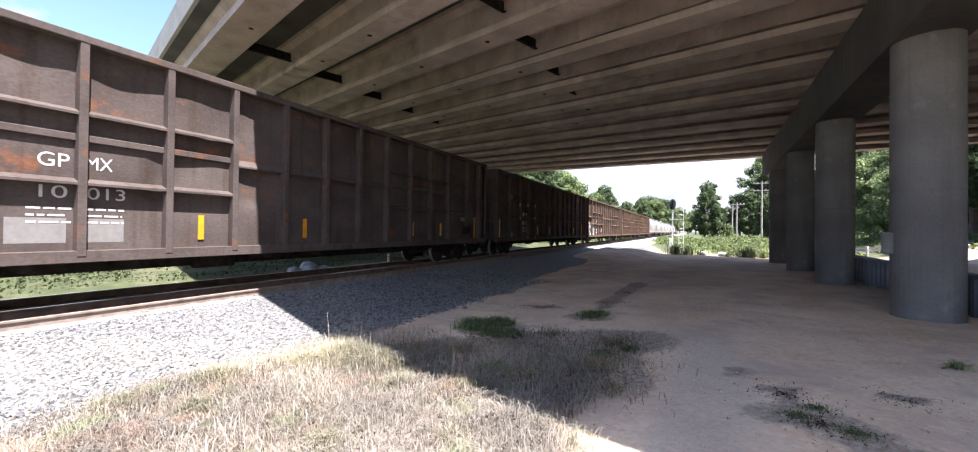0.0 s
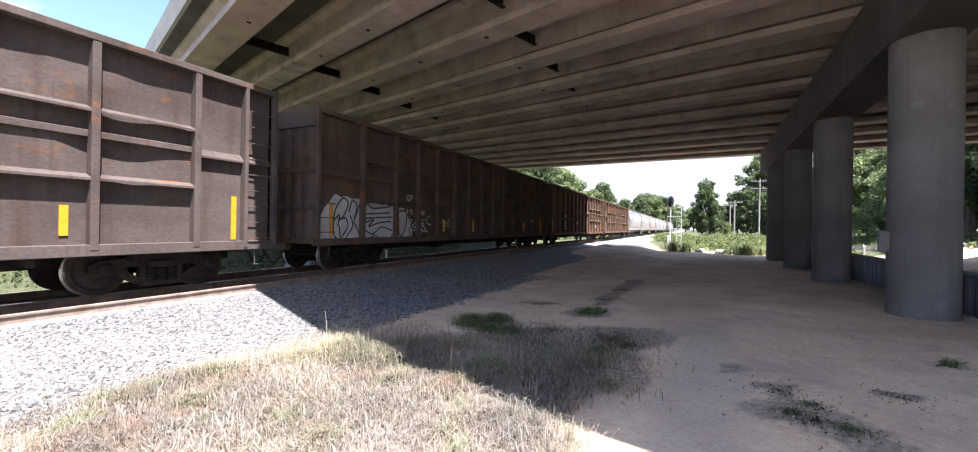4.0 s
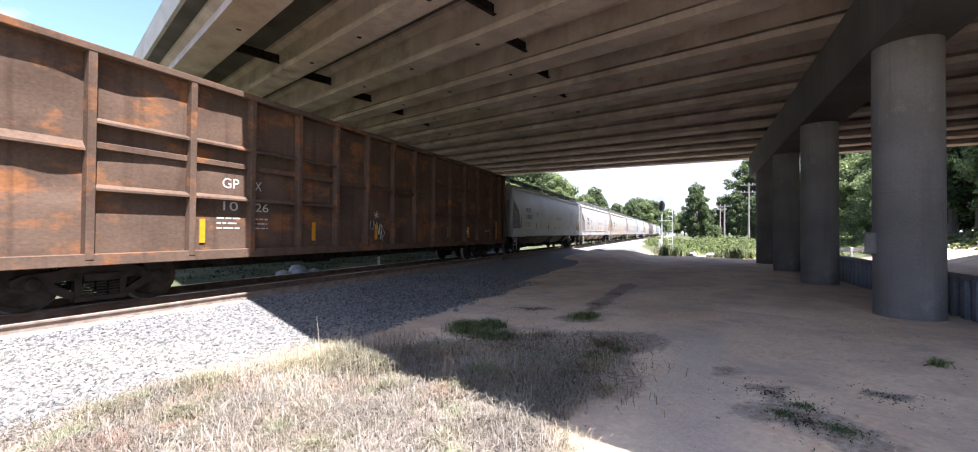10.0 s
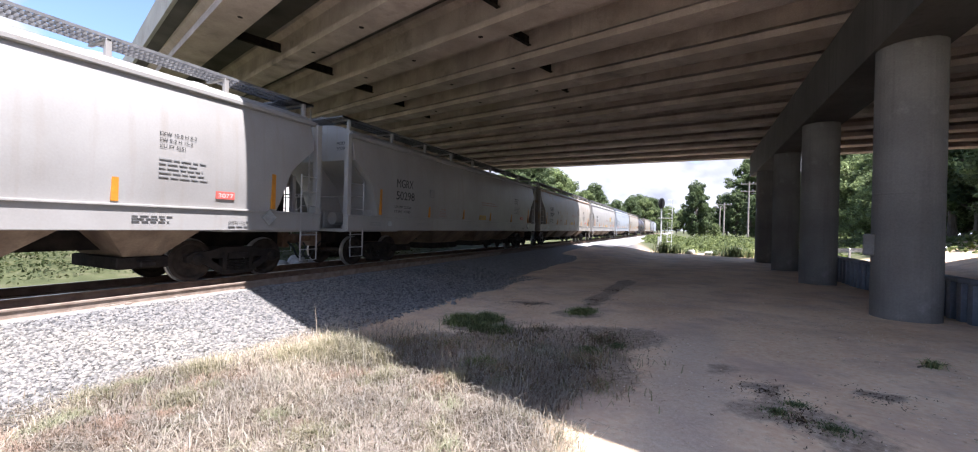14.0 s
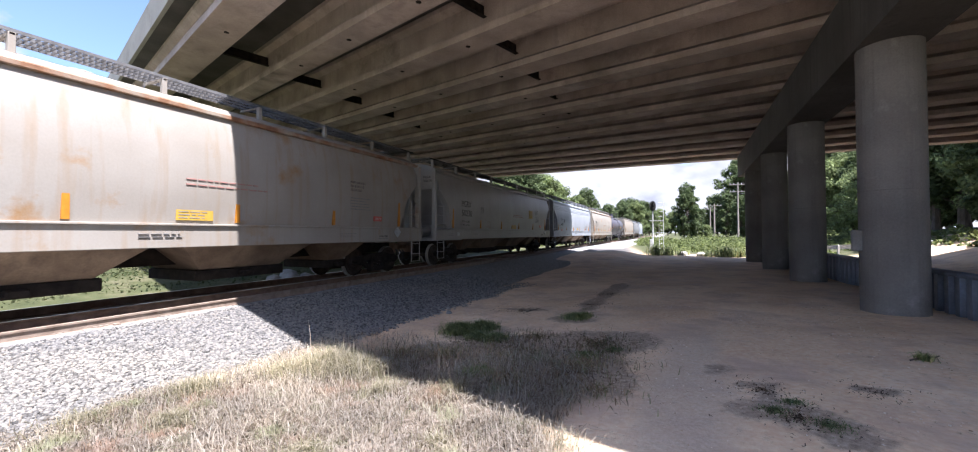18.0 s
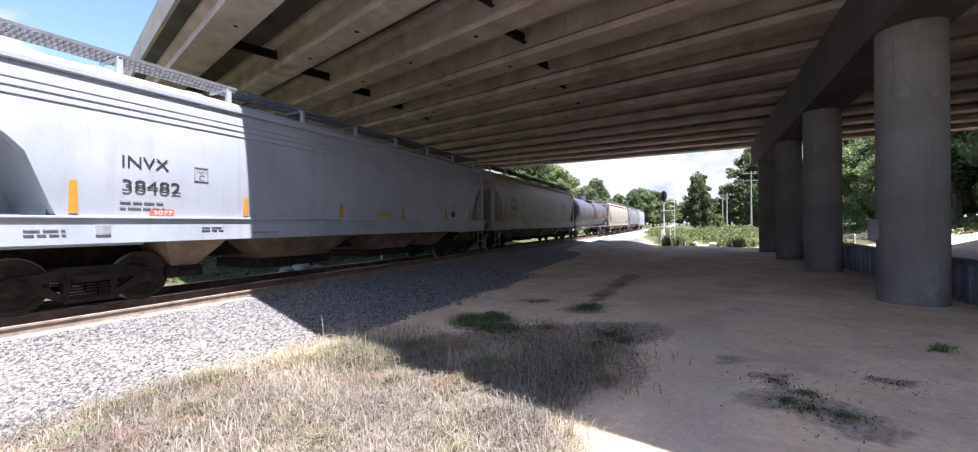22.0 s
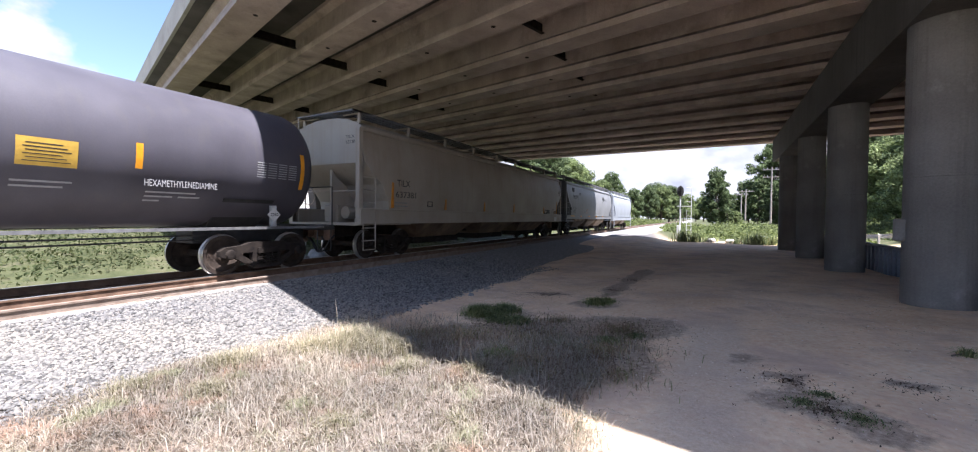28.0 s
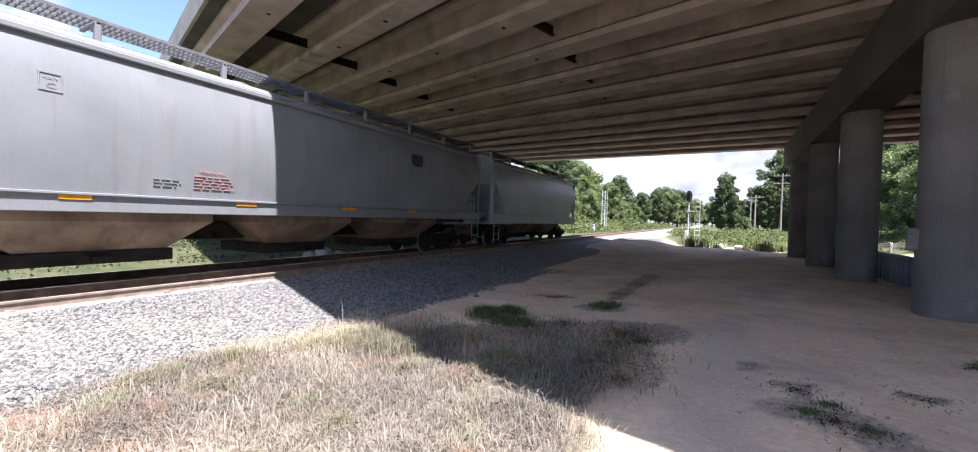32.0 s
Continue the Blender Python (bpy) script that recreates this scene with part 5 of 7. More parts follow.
# woods left of the line
for x, y, s in ((-27, 104, 0.95), (-38, 100, 1.15), (-30, 125, 1.2), (-27, 142, 1.0), (-36, 135, 1.2), (-44, 108, 1.2), (-25, 158, 0.85), (-24, 172, 0.8), (-50, 95, 1.2), (-58, 100, 1.3), (-66, 90, 1.3),
                (-48, 84, 1.0), (-60, 78, 1.1), (-29, 92, 0.95), (-33, 97, 1.1), (-25, 117, 0.8), (-23.5, 128, 0.8), (-40, 118, 1.25), (-34, 84, 0.8), (-31, 108, 1.1)):
    plant((oak, oak2, bushy)[int(y) % 3], x, y, s, y * 23, "leafy tree on the wooded bank beside the line")
for x, y, s in ((-17, 212, 1.15), (-14, 222, 1.1), (-20, 225, 1.2), (-12, 245, 0.9), (-9, 262, 0.8), (-16, 250, 1.2), (-24, 235, 1.2)):
    plant((oak2, oak)[int(x) % 2], x, y, s, y * 11, "distant dark tree beyond the signal")
for k in range(16):
    x = -40 + 5.2 * k
    plant((oak, oak2)[k % 2], x, 320 + WOOD.uniform(-12, 25), WOOD.uniform(0.9, 1.3), k * 50, "distant tree closing the view down the line")
# trees above the concrete slope, across the track
for k in range(14):
    plant(bushy, -60 + WOOD.uniform(-5, 2), -45 + 9.0 * k, WOOD.uniform(0.16, 0.26), k * 70, "small green bush above the abutment slope")


def thicket(name, label, boxes, count, size, mat, height):
    """Low weeds or vines as one mass of leaf sprays over patches (x, y, half-width, half-length, height)."""
    P, F, o = [], [], 0
    area = sum(b[2] * b[3] for b in boxes)
    for x, y, a, b, h in boxes:
        n = int(count * a * b / area)
        ang, rr = rng.random(n) * 2 * np.pi, np.sqrt(rng.random(n))
        cx, cy = x + a * rr * np.cos(ang), y + b * rr * np.sin(ang)
        hh = h * (1 - rr ** 2) ** 0.6 * np.clip(0.5 + 0.35 * np.sin(cx * 1.7 + cy * 0.9) + 0.3 * np.sin(cx * 4.1 - cy * 1.3 + x), 0.08, 1.2) * rng.random(n) ** 0.6
        cz = np.array([ground_z(u, v) for u, v in zip(cx, cy)]) + hh + 0.03
        nrm = rng.normal(size=(n, 3)) * 0.6 + np.array([0, -0.25, 0.8])
        nrm /= np.linalg.norm(nrm, axis=1, keepdims=True)
        u = np.cross(nrm, rng.normal(size=(n, 3)))
        u /= np.linalg.norm(u, axis=1, keepdims=True)
        v = np.cross(nrm, u)
        s = (size * (0.5 + rng.random(n)))[:, None]
        p = np.stack([cx, cy, cz], 1)
        P.append(np.stack([p - u * s, p - v * s * 0.6, p + u * s, p + v * s * 0.6], 1).reshape(-1, 3))
        F.append(np.arange(n * 4).reshape(-1, 4) + o)
        o += n * 4
    return tagged(new(name, fast_mesh(name, np.concatenate(P), np.concatenate(F), mat)), label, "weeds", kind="stuff")


thicket("vine_bank", "bright green vines covering the bank beside the line",
        [(-19.5, 66, 2.6, 12, 1.5), (-19, 86, 3.2, 14, 2.4), (-18, 110, 3.6, 18, 2.8), (-17.2, 140, 3.2, 22, 2.4), (-16.8, 180, 3.0, 26, 2.0), (-25, 80, 4, 20, 3.4), (-26, 120, 5, 25, 3.8)], 26000, 0.24, VINE, 2)
thicket("verge_weeds", "green weeds and vines on the verge past the bridge",
        [(2.2, 52, 3.2, 8, 0.8), (5.0, 66, 4.5, 12, 1.2), (3.5, 84, 4.2, 12, 1.5), (9.5, 60, 3, 12, 0.9), (8.5, 44, 4, 6, 0.6), (0.2, 60, 2.2, 9, 0.7), (8, 95, 6, 14, 1.6), (-3.2, 72, 2.2, 9, 0.7), (-5.2, 92, 2.4, 13, 0.9), (-2.0, 95, 3.5, 14, 1.3), (-6.0, 125, 3.0, 22, 1.0)], 26000, 0.15, VINE, 1)
thicket("far_grass", "lit green grass and weeds on the bank behind the track",
        [(-19.5, 2, 3.8, 6, 0.45), (-19.5, 12, 3.8, 7, 0.55), (-24, 6, 4.5, 10, 0.9), (-20, 24, 4.0, 8, 0.6), (-28, 16, 5, 12, 0.9), (-22, 40, 5, 12, 0.8), (-30, 34, 6, 14, 1.0), (-22, 55, 4, 10, 0.9)], 46000, 0.05, SHORT_GRASS, 1)
thicket("bank_brush", "green brush at the foot of the wood across the road", [(17.5, 30, 2.2, 14, 0.9), (17, 52, 2.5, 12, 1.2), (16.5, 12, 2.0, 8, 0.8), (14.8, 44, 1.6, 9, 0.7)], 9000, 0.14, VINE, 1)


def blades(name, label, n, where, length, width, mat, curl=0.5, category="grass"):
    """Loose grass: each blade two bent, tapering faces."""
    x, y = where(n)
    z = np.array([land(a, b) for a, b in zip(x, y)])
    ang = rng.random(n) * 2 * np.pi
    d = np.stack([np.cos(ang), np.sin(ang)], 1)
    L = length(x, y) * (0.5 + 0.9 * rng.random(n))
    lean = (0.15 + curl * rng.random(n))
    w = width * (0.6 + 0.8 * rng.random(n))
    side = np.stack([-d[:, 1], d[:, 0]], 1)
    base = np.stack([x, y, z - 0.01], 1)
    up1 = np.stack([d[:, 0] * lean * 0.35 * L, d[:, 1] * lean * 0.35 * L, 0.62 * L], 1)
    up2 = np.stack([d[:, 0] * lean * 1.15 * L, d[:, 1] * lean * 1.15 * L, L * (1.0 - 0.45 * lean)], 1)
    s3 = np.concatenate([side, np.zeros((n, 1))], 1) * w[:, None]
    P = np.stack([base - s3, base + s3, base + up1 + s3 * 0.7, base + up1 - s3 * 0.7, base + up2], 1)
    idx = np.arange(n)[:, None] * 5
    tri = np.concatenate([idx + np.array([[0, 1, 2]]), idx + np.array([[0, 2, 3]]), idx + np.array([[3, 2, 4]])], 0)
    return tagged(new(name, fast_mesh(name, P.reshape(-1, 3), tri, mat)), label, category, kind="stuff")


def field(x0, x1, y0, y1, accept):
    def where(n):
        xs, ys = [], []
        while len(xs) < n:
            a, b = rng.uniform(x0, x1), rng.uniform(y0, y1)
            if rng.random() < accept(a, b):
                xs.append(a)
                ys.append(b)
        return np.array(xs), np.array(ys)
    return where


def patchy(a, b, f, seed):
    return smooth(-0.15, 0.35, noise.noise((a * f, b * f, seed)))


blades("dry_grass", "short bleached dry grass on the sunny verge", 60000, field(-6.4, 0.4, -3.2, 8.6, lambda a, b: straw_at(a, b) * (0.35 + 0.65 * patchy(a, b, 1.5, 3)) * (1.0 if b < 4.7 else 0.45) * smooth(-3.2, 0.9, b + 1.2 * noise.noise((a * 0.8, b * 0.8, 8.0)))),
       lambda x, y: 0.075 + 0.04 * (np.sin(x * 3.1) * np.cos(y * 2.3) + 1), 0.0042, BLADE_DRY, 1.9)
STEM = leaf_material("bleached_stems", [(0.0, (0.264, 0.210, 0.155)), (0.4, (0.450, 0.395, 0.325)), (1.0, (0.574, 0.534, 0.473))])
blades("straw_stems", "long bleached straw stems lying over the verge", 9000, field(-6.2, 0.2, -1.0, 7.0, lambda a, b: straw_at(a, b) * (0.2 + 0.8 * patchy(a, b, 1.1, 5)) * smooth(-1.0, 1.4, b)),
       lambda x, y: 0.17 + 0.05 * np.sin(x * 2.1 + y), 0.0034, STEM, 1.9)
TUFT = [(-4.35, 4.3, 0.5, 0.34), (-4.75, 3.95, 0.4, 0.22), (-3.85, 4.4, 0.4, 0.30), (-5.3, 3.1, 0.4, 0.2), (-4.6, 2.5, 0.4, 0.15), (-3.2, 4.0, 0.3, 0.16), (-5.5, 2.2, 0.35, 0.16), (-2.3, 4.1, 0.25, 0.2), (-2.9, 2.6, 0.35, 0.12), (-1.9, 3.1, 0.3, 0.1)]


def in_tufts(tufts):
    def where(n):
        w = np.array([t[2] ** 2 for t in tufts])
        k = rng.choice(len(tufts), n, p=w / w.sum())
        t = np.array(tufts)[k]
        r, a = t[:, 2] * np.abs(rng.normal(scale=0.5, size=n)), rng.random(n) * 2 * np.pi
        return t[:, 0] + r * np.cos(a), t[:, 1] + r * np.sin(a)
    return where


def tuft_len(tufts):
    tt = np.array(tufts)

    def f(x, y):
        d = np.hypot(x[:, None] - tt[:, 0], y[:, None] - tt[:, 1]) / tt[:, 2]
        return tt[d.argmin(1), 3]
    return f


blades("tall_grass", "taller yellowing grass tufts at the edge of the ballast", 6500, in_tufts(TUFT), tuft_len(TUFT), 0.0042, BLADE_YELLOW, 1.0)
BROWN_BLADE = leaf_material("brown_blades", [(0.0, (0.19, 0.135, 0.085)), (0.45, (0.42, 0.315, 0.21)), (0.7, (0.60, 0.48, 0.34)), (0.72, (0.20, 0.22, 0.10)), (1.0, (0.30, 0.31, 0.16))])
BRUSH = [(-1.15, 5.55, 0.9, 0.12), (-1.1, 6.7, 0.8, 0.12), (-1.9, 4.75, 0.7, 0.14), (-2.3, 5.8, 1.0, 0.10), (-3.3, 5.6, 0.9, 0.12), (-0.8, 4.7, 0.6, 0.11), (-3.9, 5.3, 0.6, 0.16), (-2.2, 7.0, 0.8, 0.08), (1.0, 4.6, 0.3, 0.03), (-1.95, 10, 0.3, 0.04)]
blades("shaded_brush", "dry brownish grass in the shade of the bridge", 4600, in_tufts(BRUSH), tuft_len(BRUSH), 0.0042, BROWN_BLADE, 1.6)
FLAKE = [(-2.2, 6.1, 1.2, 0.03), (-1.2, 5.3, 1.0, 0.03), (-1.1, 6.9, 0.9, 0.03), (-3.2, 6.6, 1.0, 0.03), (-1.95, 10.8, 0.6, 0.03), (-1.8, 12.8, 0.6, 0.03), (0.85, 5.2, 0.5, 0.03), (1.0, 4.5, 0.5, 0.03), (1.9, 5.5, 0.45, 0.025), (-3.4, 9.6, 0.7, 0.03)]
blades("leaf_litter", "small dead leaves and chips scattered on the dirt", 5200, in_tufts(FLAKE), tuft_len(FLAKE), 0.008, leaf_material("dead_leaf", [(0.0, (0.07, 0.05, 0.035)), (0.6, (0.17, 0.12, 0.085)), (1.0, (0.34, 0.26, 0.19))]), 1.8, "leaf litter")
WEEDS = [(-1.3, 37.6, 0.9, 1.0), (-0.4, 37.4, 0.7, 0.8), (0.6, 37.2, 0.7, 0.45), (2.4, 36.6, 0.7, 0.4), (3.7, 36.2, 1.0, 0.9), (4.6, 36.0, 0.6, 0.7)]
blades("shade_weeds", "dark upright weeds at the edge of the shade", 1500, in_tufts(WEEDS), tuft_len(WEEDS), 0.018, BLADE_GREEN, 0.5, "weeds")
GREENS = [(-3.72, 6.95, 0.34, 0.22), (-3.45, 7.4, 0.3, 0.2), (-2.85, 6.6, 0.26, 0.14), (-3.2, 6.7, 0.25, 0.15), (-1.92, 8.7, 0.26, 0.15), (-1.75, 8.9, 0.2, 0.12), (0.84, 4.62, 0.16, 0.035), (1.05, 4.88, 0.15, 0.035), (2.85, 6.95, 0.10, 0.12), (1.2, 4.4, 0.2, 0.03), (-1.2, 6.1, 0.22, 0.08), (-0.85, 6.5, 0.16, 0.07), (-2.35, 4.9, 0.25, 0.10)]
blades("green_tufts", "dark green grass tufts growing in the dirt", 9000, in_tufts(GREENS), tuft_len(GREENS), 0.0045, BLADE_GREEN, 1.5)
STALK = [(-3.95, 4.75, 0.5, 0.55), (-2.55, 4.2, 0.5, 0.5), (-4.6, 4.6, 0.4, 0.6)]
blades("seed_stalks", "thin dry seed stalks standing over the grass", 60, in_tufts(STALK), tuft_len(STALK), 0.003, BLADE_DRY, 0.5)

# ================= ballast stones =================
ICO = bmesh.new()
bmesh.ops.create_icosphere(ICO, subdivisions=1, radius=1.0)
ico_v = np.array([v.co[:] for v in ICO.verts])
ico_f = np.array([[v.index for v in f.verts] for f in ICO.faces])
ICO.free()
STONE = leaf_material("loose_stone", [(0.0, (0.096, 0.095, 0.096)), (0.3, (0.217, 0.212, 0.209)), (0.7, (0.339, 0.332, 0.324)), (1.0, (0.423, 0.387, 0.351))], 0.95, blotch=(0.86, 1.1))


def ballast_z(x, y):
    return float(np.interp(x, [q[0] for q in prof_b], [q[1] for q in prof_b]))


prof_b = [(-12.4, -0.235), (-10.6, -0.245), (-9.15, -0.235), (-8.5, -0.30), (-7.4, -0.40), (-6.4, -0.50), (-5.4, -0.60)]


def stones(name, label, n, x0, x1, y0, y1, size, accept, mat=None):
    w = field(x0, x1, y0, y1, accept)
    x, y = w(n)
    z = np.array([max(ballast_z(a, b) if a < -5.4 else -9, land(a, b)) for a, b in zip(x, y)])
    sc = size * (0.55 + 0.9 * rng.random((n, 1))) * (0.7 + 0.6 * rng.random((n, 3)))
    a = rng.random(n) * 2 * np.pi
    v = ico_v[None] * sc[:, None, :] * (0.6 + 0.8 * rng.random((n, len(ico_v), 1)))
    c, s = np.cos(a)[:, None], np.sin(a)[:, None]
    v = np.stack([v[..., 0] * c - v[..., 1] * s, v[..., 0] * s + v[..., 1] * c, v[..., 2] * 0.75], -1)
    v += np.stack([x, y, z + size * 0.25], 1)[:, None, :]
    f = ico_f[None] + (np.arange(n) * len(ico_v))[:, None, None]
    return tagged(new(name, fast_mesh(name, v.reshape(-1, 3), f.reshape(-1, 3), mat or STONE)), label, "stones", kind="stuff")


stones("ballast_stones", "loose grey crushed stones of the ballast shoulder", 56000, -9.0, -4.6, 1.2, 16.0, 0.023,
       lambda a, b: smooth(-5.3 + 0.055 * max(0, b - 3) , -5.9 + 0.05 * max(0, b - 3), a + 0.5 * noise.noise((a * 0.8, b * 0.8, 1.0))) * smooth(16, 9, b))
PEBBLE = leaf_material("dusty_pebble", [(0.0, (0.38, 0.28, 0.20)), (0.6, (0.62, 0.49, 0.37)), (1.0, (0.80, 0.72, 0.62))], 0.95, blotch=(0.9, 1.1))
stones("dirt_pebbles", "scattered pale pebbles on the dirt", 3000, -5.5, 3.5, 2.6, 14, 0.008, lambda a, b: 0.1 + 0.9 * patchy(a, b, 0.9, 6), PEBBLE)

# ================= right-hand roadside =================
ASPHALT = surface("asphalt", [(0.3, (0.055, 0.056, 0.060)), (0.7, (0.095, 0.096, 0.10))], scale=1.2, rough=0.9, bump=0.3, fine=60)
bm = bmesh.new()
ys = axis_steps(-80, 300, 0, 60, 3.0, 1.3)
rows_r = [(bm.verts.new((5.65, y, ground_z(5.65, y) + 0.012)), bm.verts.new((11.4, y, ground_z(11.4, y) + 0.012))) for y in ys]
for a, b in zip(rows_r, rows_r[1:]):
    bm.faces.new((a[0], a[1], b[1], b[0]))
tagged(part("road", bm, ASPHALT), "dark asphalt road running beside the bridge pier", "road", kind="structure")
WALLM = surface("blue_grey_steel", [(0.3, (0.10, 0.12, 0.15)), (0.7, (0.19, 0.215, 0.26))], scale=2.5, rough=0.55, bump=0.15, fine=30, streak=((0.10, 0.09, 0.085), 0.7))
wall = thing("retaining_wall", "low blue-grey corrugated steel wall behind the columns", "retaining wall", kind="structure", at=pose(-0.216, 0, 0, 0, 0, -1.83))
bm = bmesh.new()
box(bm, 4.86, 4.96, 6.5, 33.5, -0.8, 0.52)
part("wall_sheet", bm, WALLM, wall)
bm = bmesh.new()
box(bm, 4.78, 5.02, 6.4, 33.6, 0.52, 0.60, bev=0.015)
part("wall_cap", bm, WALLM, wall)
bm = bmesh.new()
prism(bm, [(4.87, -0.1), (4.78, -0.075), (4.78, 0.075), (4.87, 0.1)], -0.5, 0.52, "z")
rib_me = mesh_of("wall_rib", bm, WALLM)
for k in range(70):
    share("wall_rib", rib_me, wall, pose(0, 6.75 + 0.38 * k, 0))


def guardrail(pts, label):
    g = thing("guardrail", label, "guardrail")
    prof = [(-0.155, 0.0), (-0.12, 0.04), (-0.07, 0.04), (-0.03, 0.0), (0.03, 0.0), (0.07, 0.04), (0.12, 0.04), (0.155, 0.0)]
    (x0, y0, z0), (x1, y1, z1) = pts
    n = max(2, int(math.hypot(x1 - x0, y1 - y0) / 1.9))
    d = Vector((x1 - x0, y1 - y0, 0)).normalized()
    s = Vector((-d.y, d.x, 0))
    bm = bmesh.new()
    ends = []
    for (x, y, z) in pts:
        ends.append([[bm.verts.new(Vector((x, y, z + 0.55 + h)) + s * (o + th)) for h, o in prof] for th in (0, 0.006)])
    for th in (0, 1):
        for i in range(len(prof) - 1):
            bm.faces.new((ends[0][th][i], ends[0][th][i + 1], ends[1][th][i + 1], ends[1][th][i]))
    part("rail_beam", bm, GALV, g)
    bm = bmesh.new()
    box(bm, -0.06, 0.06, -0.09, 0.09, -0.4, 0.70, bev=0.01)
    me = mesh_of("post", bm, GALV)
    for k in range(n + 1):
        f = k / n
        share("post", me, g, Matrix.Translation((x0 + f * (x1 - x0), y0 + f * (y1 - y0), z0 + f * (z1 - z0))) @ Matrix.Translation(-s * 0.12))
    return g


guardrail([(9.2, 39.9, -0.46), (15.5, 36.6, 0.1)], "galvanised guardrail along the sunny road")
guardrail([(-34, -14, 0.75), (-34, 32, 0.75)], "galvanised guardrail along the road across the track")

# abutment slope of pale concrete across the track
slope = thing("abutment_slope", "pale concrete slope paving below the bridge abutment", "slope paving", kind="structure")
for i in range(9):
    for j in range(3):
        y, f0, f1 = -6 + 6.0 * i, j / 3, (j + 1) / 3
        bm = bmesh.new()
        vs = []
        for f, yy in ((f0 + 0.005, y + 0.03), (f1 - 0.005, y + 0.03), (f1 - 0.005, y + 5.97), (f0 + 0.005, y + 5.97)):
            x = -44.6 - 8.2 * f
            z = 1.75 + 6.3 * f
            vs.append((x, yy, z))
        top = [bm.verts.new(v) for v in vs]
        low = [bm.verts.new((v[0] - 0.2, v[1], v[2] - 1.6)) for v in vs]
        bm.faces.new(top)
        for k in range(4):
            bm.faces.new((top[k], low[k], low[(k + 1) % 4], top[(k + 1) % 4]))
        bmesh.ops.recalc_face_normals(bm, faces=bm.faces[:])
        part("paving_slab", bm, PALE, slope)

# pile of broken concrete and a white post behind the track
ROCK = surface("broken_concrete", [(0.3, (0.192, 0.186, 0.174)), (0.7, (0.312, 0.300, 0.282))], scale=3, rough=0.95, bump=0.5, fine=20)
for k, (x, y, r) in enumerate(((-14.9, 12.6, 0.34), (-15.3, 12.1, 0.28), (-14.8, 13.3, 0.26), (-15.5, 13.0, 0.38))):
    bm = bmesh.new()
    bmesh.ops.create_icosphere(bm, subdivisions=2, radius=r)
    for v in bm.verts:
        v.co *= 1 + 0.35 * noise.noise(v.co * 3 + Vector((k, 0, 0)))
        v.co.z *= 0.75
    tagged(part("boulder", bm, ROCK, at=pose(x, y, ground_z(x, y) + r * 0.45, 0, 0, 50 * k)), "pale broken concrete lump behind the track", "boulder", group="rubble behind the track")
post = thing("marker_post", "short white marker post beside the track", "post", at=pose(-14.3, 17.0, -0.6))
bm = bmesh.new()
lathe(bm, [(0, 0.06), (0.62, 0.06), (0.66, 0.045), (0.67, 0.0)], 12, "z", closed=False)
part("shaft", bm, LETTER_W, post)
bm = bmesh.new()
lathe(bm, [(0.50, 0.063), (0.57, 0.063)], 12, "z", closed=False)
part("band", bm, ORANGE, post)

# ================= signals, poles, wires =================
SILVER = surface("silver_paint", [(0.3, (0.50, 0.51, 0.52)), (0.7, (0.66, 0.67, 0.68))], scale=5, rough=0.5, metal=0.2, bump=0.05, fine=50)


def signal_mast(x, y, h, label, head=True):
    z = ground_z(x, y)
    s = thing("railway_signal", label, "railway signal", at=pose(x, y, z, 0, 0, 0))
    bm = bmesh.new()
    box(bm, -0.35, 0.35, -0.35, 0.35, -0.3, 0.35, bev=0.03)
    part("foundation", bm, PALE, s)
    bm = bmesh.new()
    tube(bm, [(0, 0, 0.3), (0, 0, h)], 0.065, 10)
    part("mast", bm, SILVER, s)
    for dx in (0.55, 0.95):
        bm = bmesh.new()
        tube(bm, [(dx, 0.25, 0), (dx, 0.25, h * (0.98 if dx > 0.6 else 0.55))], 0.03, 6)
        part("ladder_stile", bm, SILVER, s)
    for k in range(int(h / 0.45)):
        bm = bmesh.new()
        zz = 0.4 + 0.45 * k
        tube(bm, [(0.55, 0.25, zz), (0.95, 0.25, zz)], 0.018, 5)
        part("ladder_rung", bm, SILVER, s)
    bm = bmesh.new()
    box(bm, -0.3, 1.0, -0.1, 0.55, h * 0.62, h * 0.62 + 0.05)
    part("platform", bm, SILVER, s)
    bm = bmesh.new()
    box(bm, -0.28, -0.02, -0.2, 0.2, 0.5, 1.3, bev=0.02)
    part("junction_box", bm, SILVER, s)
    if head:
        bm = bmesh.new()
        pts = [(0.30 * math.cos(a), 0.52 * math.sin(a) + h - 0.45) for a in [2 * math.pi * k / 20 for k in range(20)]]
        prism(bm, pts, -0.13, -0.09, "y")
        hd = part("signal_head", bm, BLACK, s, "black oval signal head")
        for dz in (-0.22, 0.0, 0.22):
            bm = bmesh.new()
            lathe(bm, [(-0.36, 0.10), (-0.36, 0.085), (-0.13, 0.085), (-0.13, 0.10)], 12, "y", closed=False)
            part("lamp_hood", bm, BLACK, hd, at=pose(0, 0, h - 0.45 + dz))
    return s


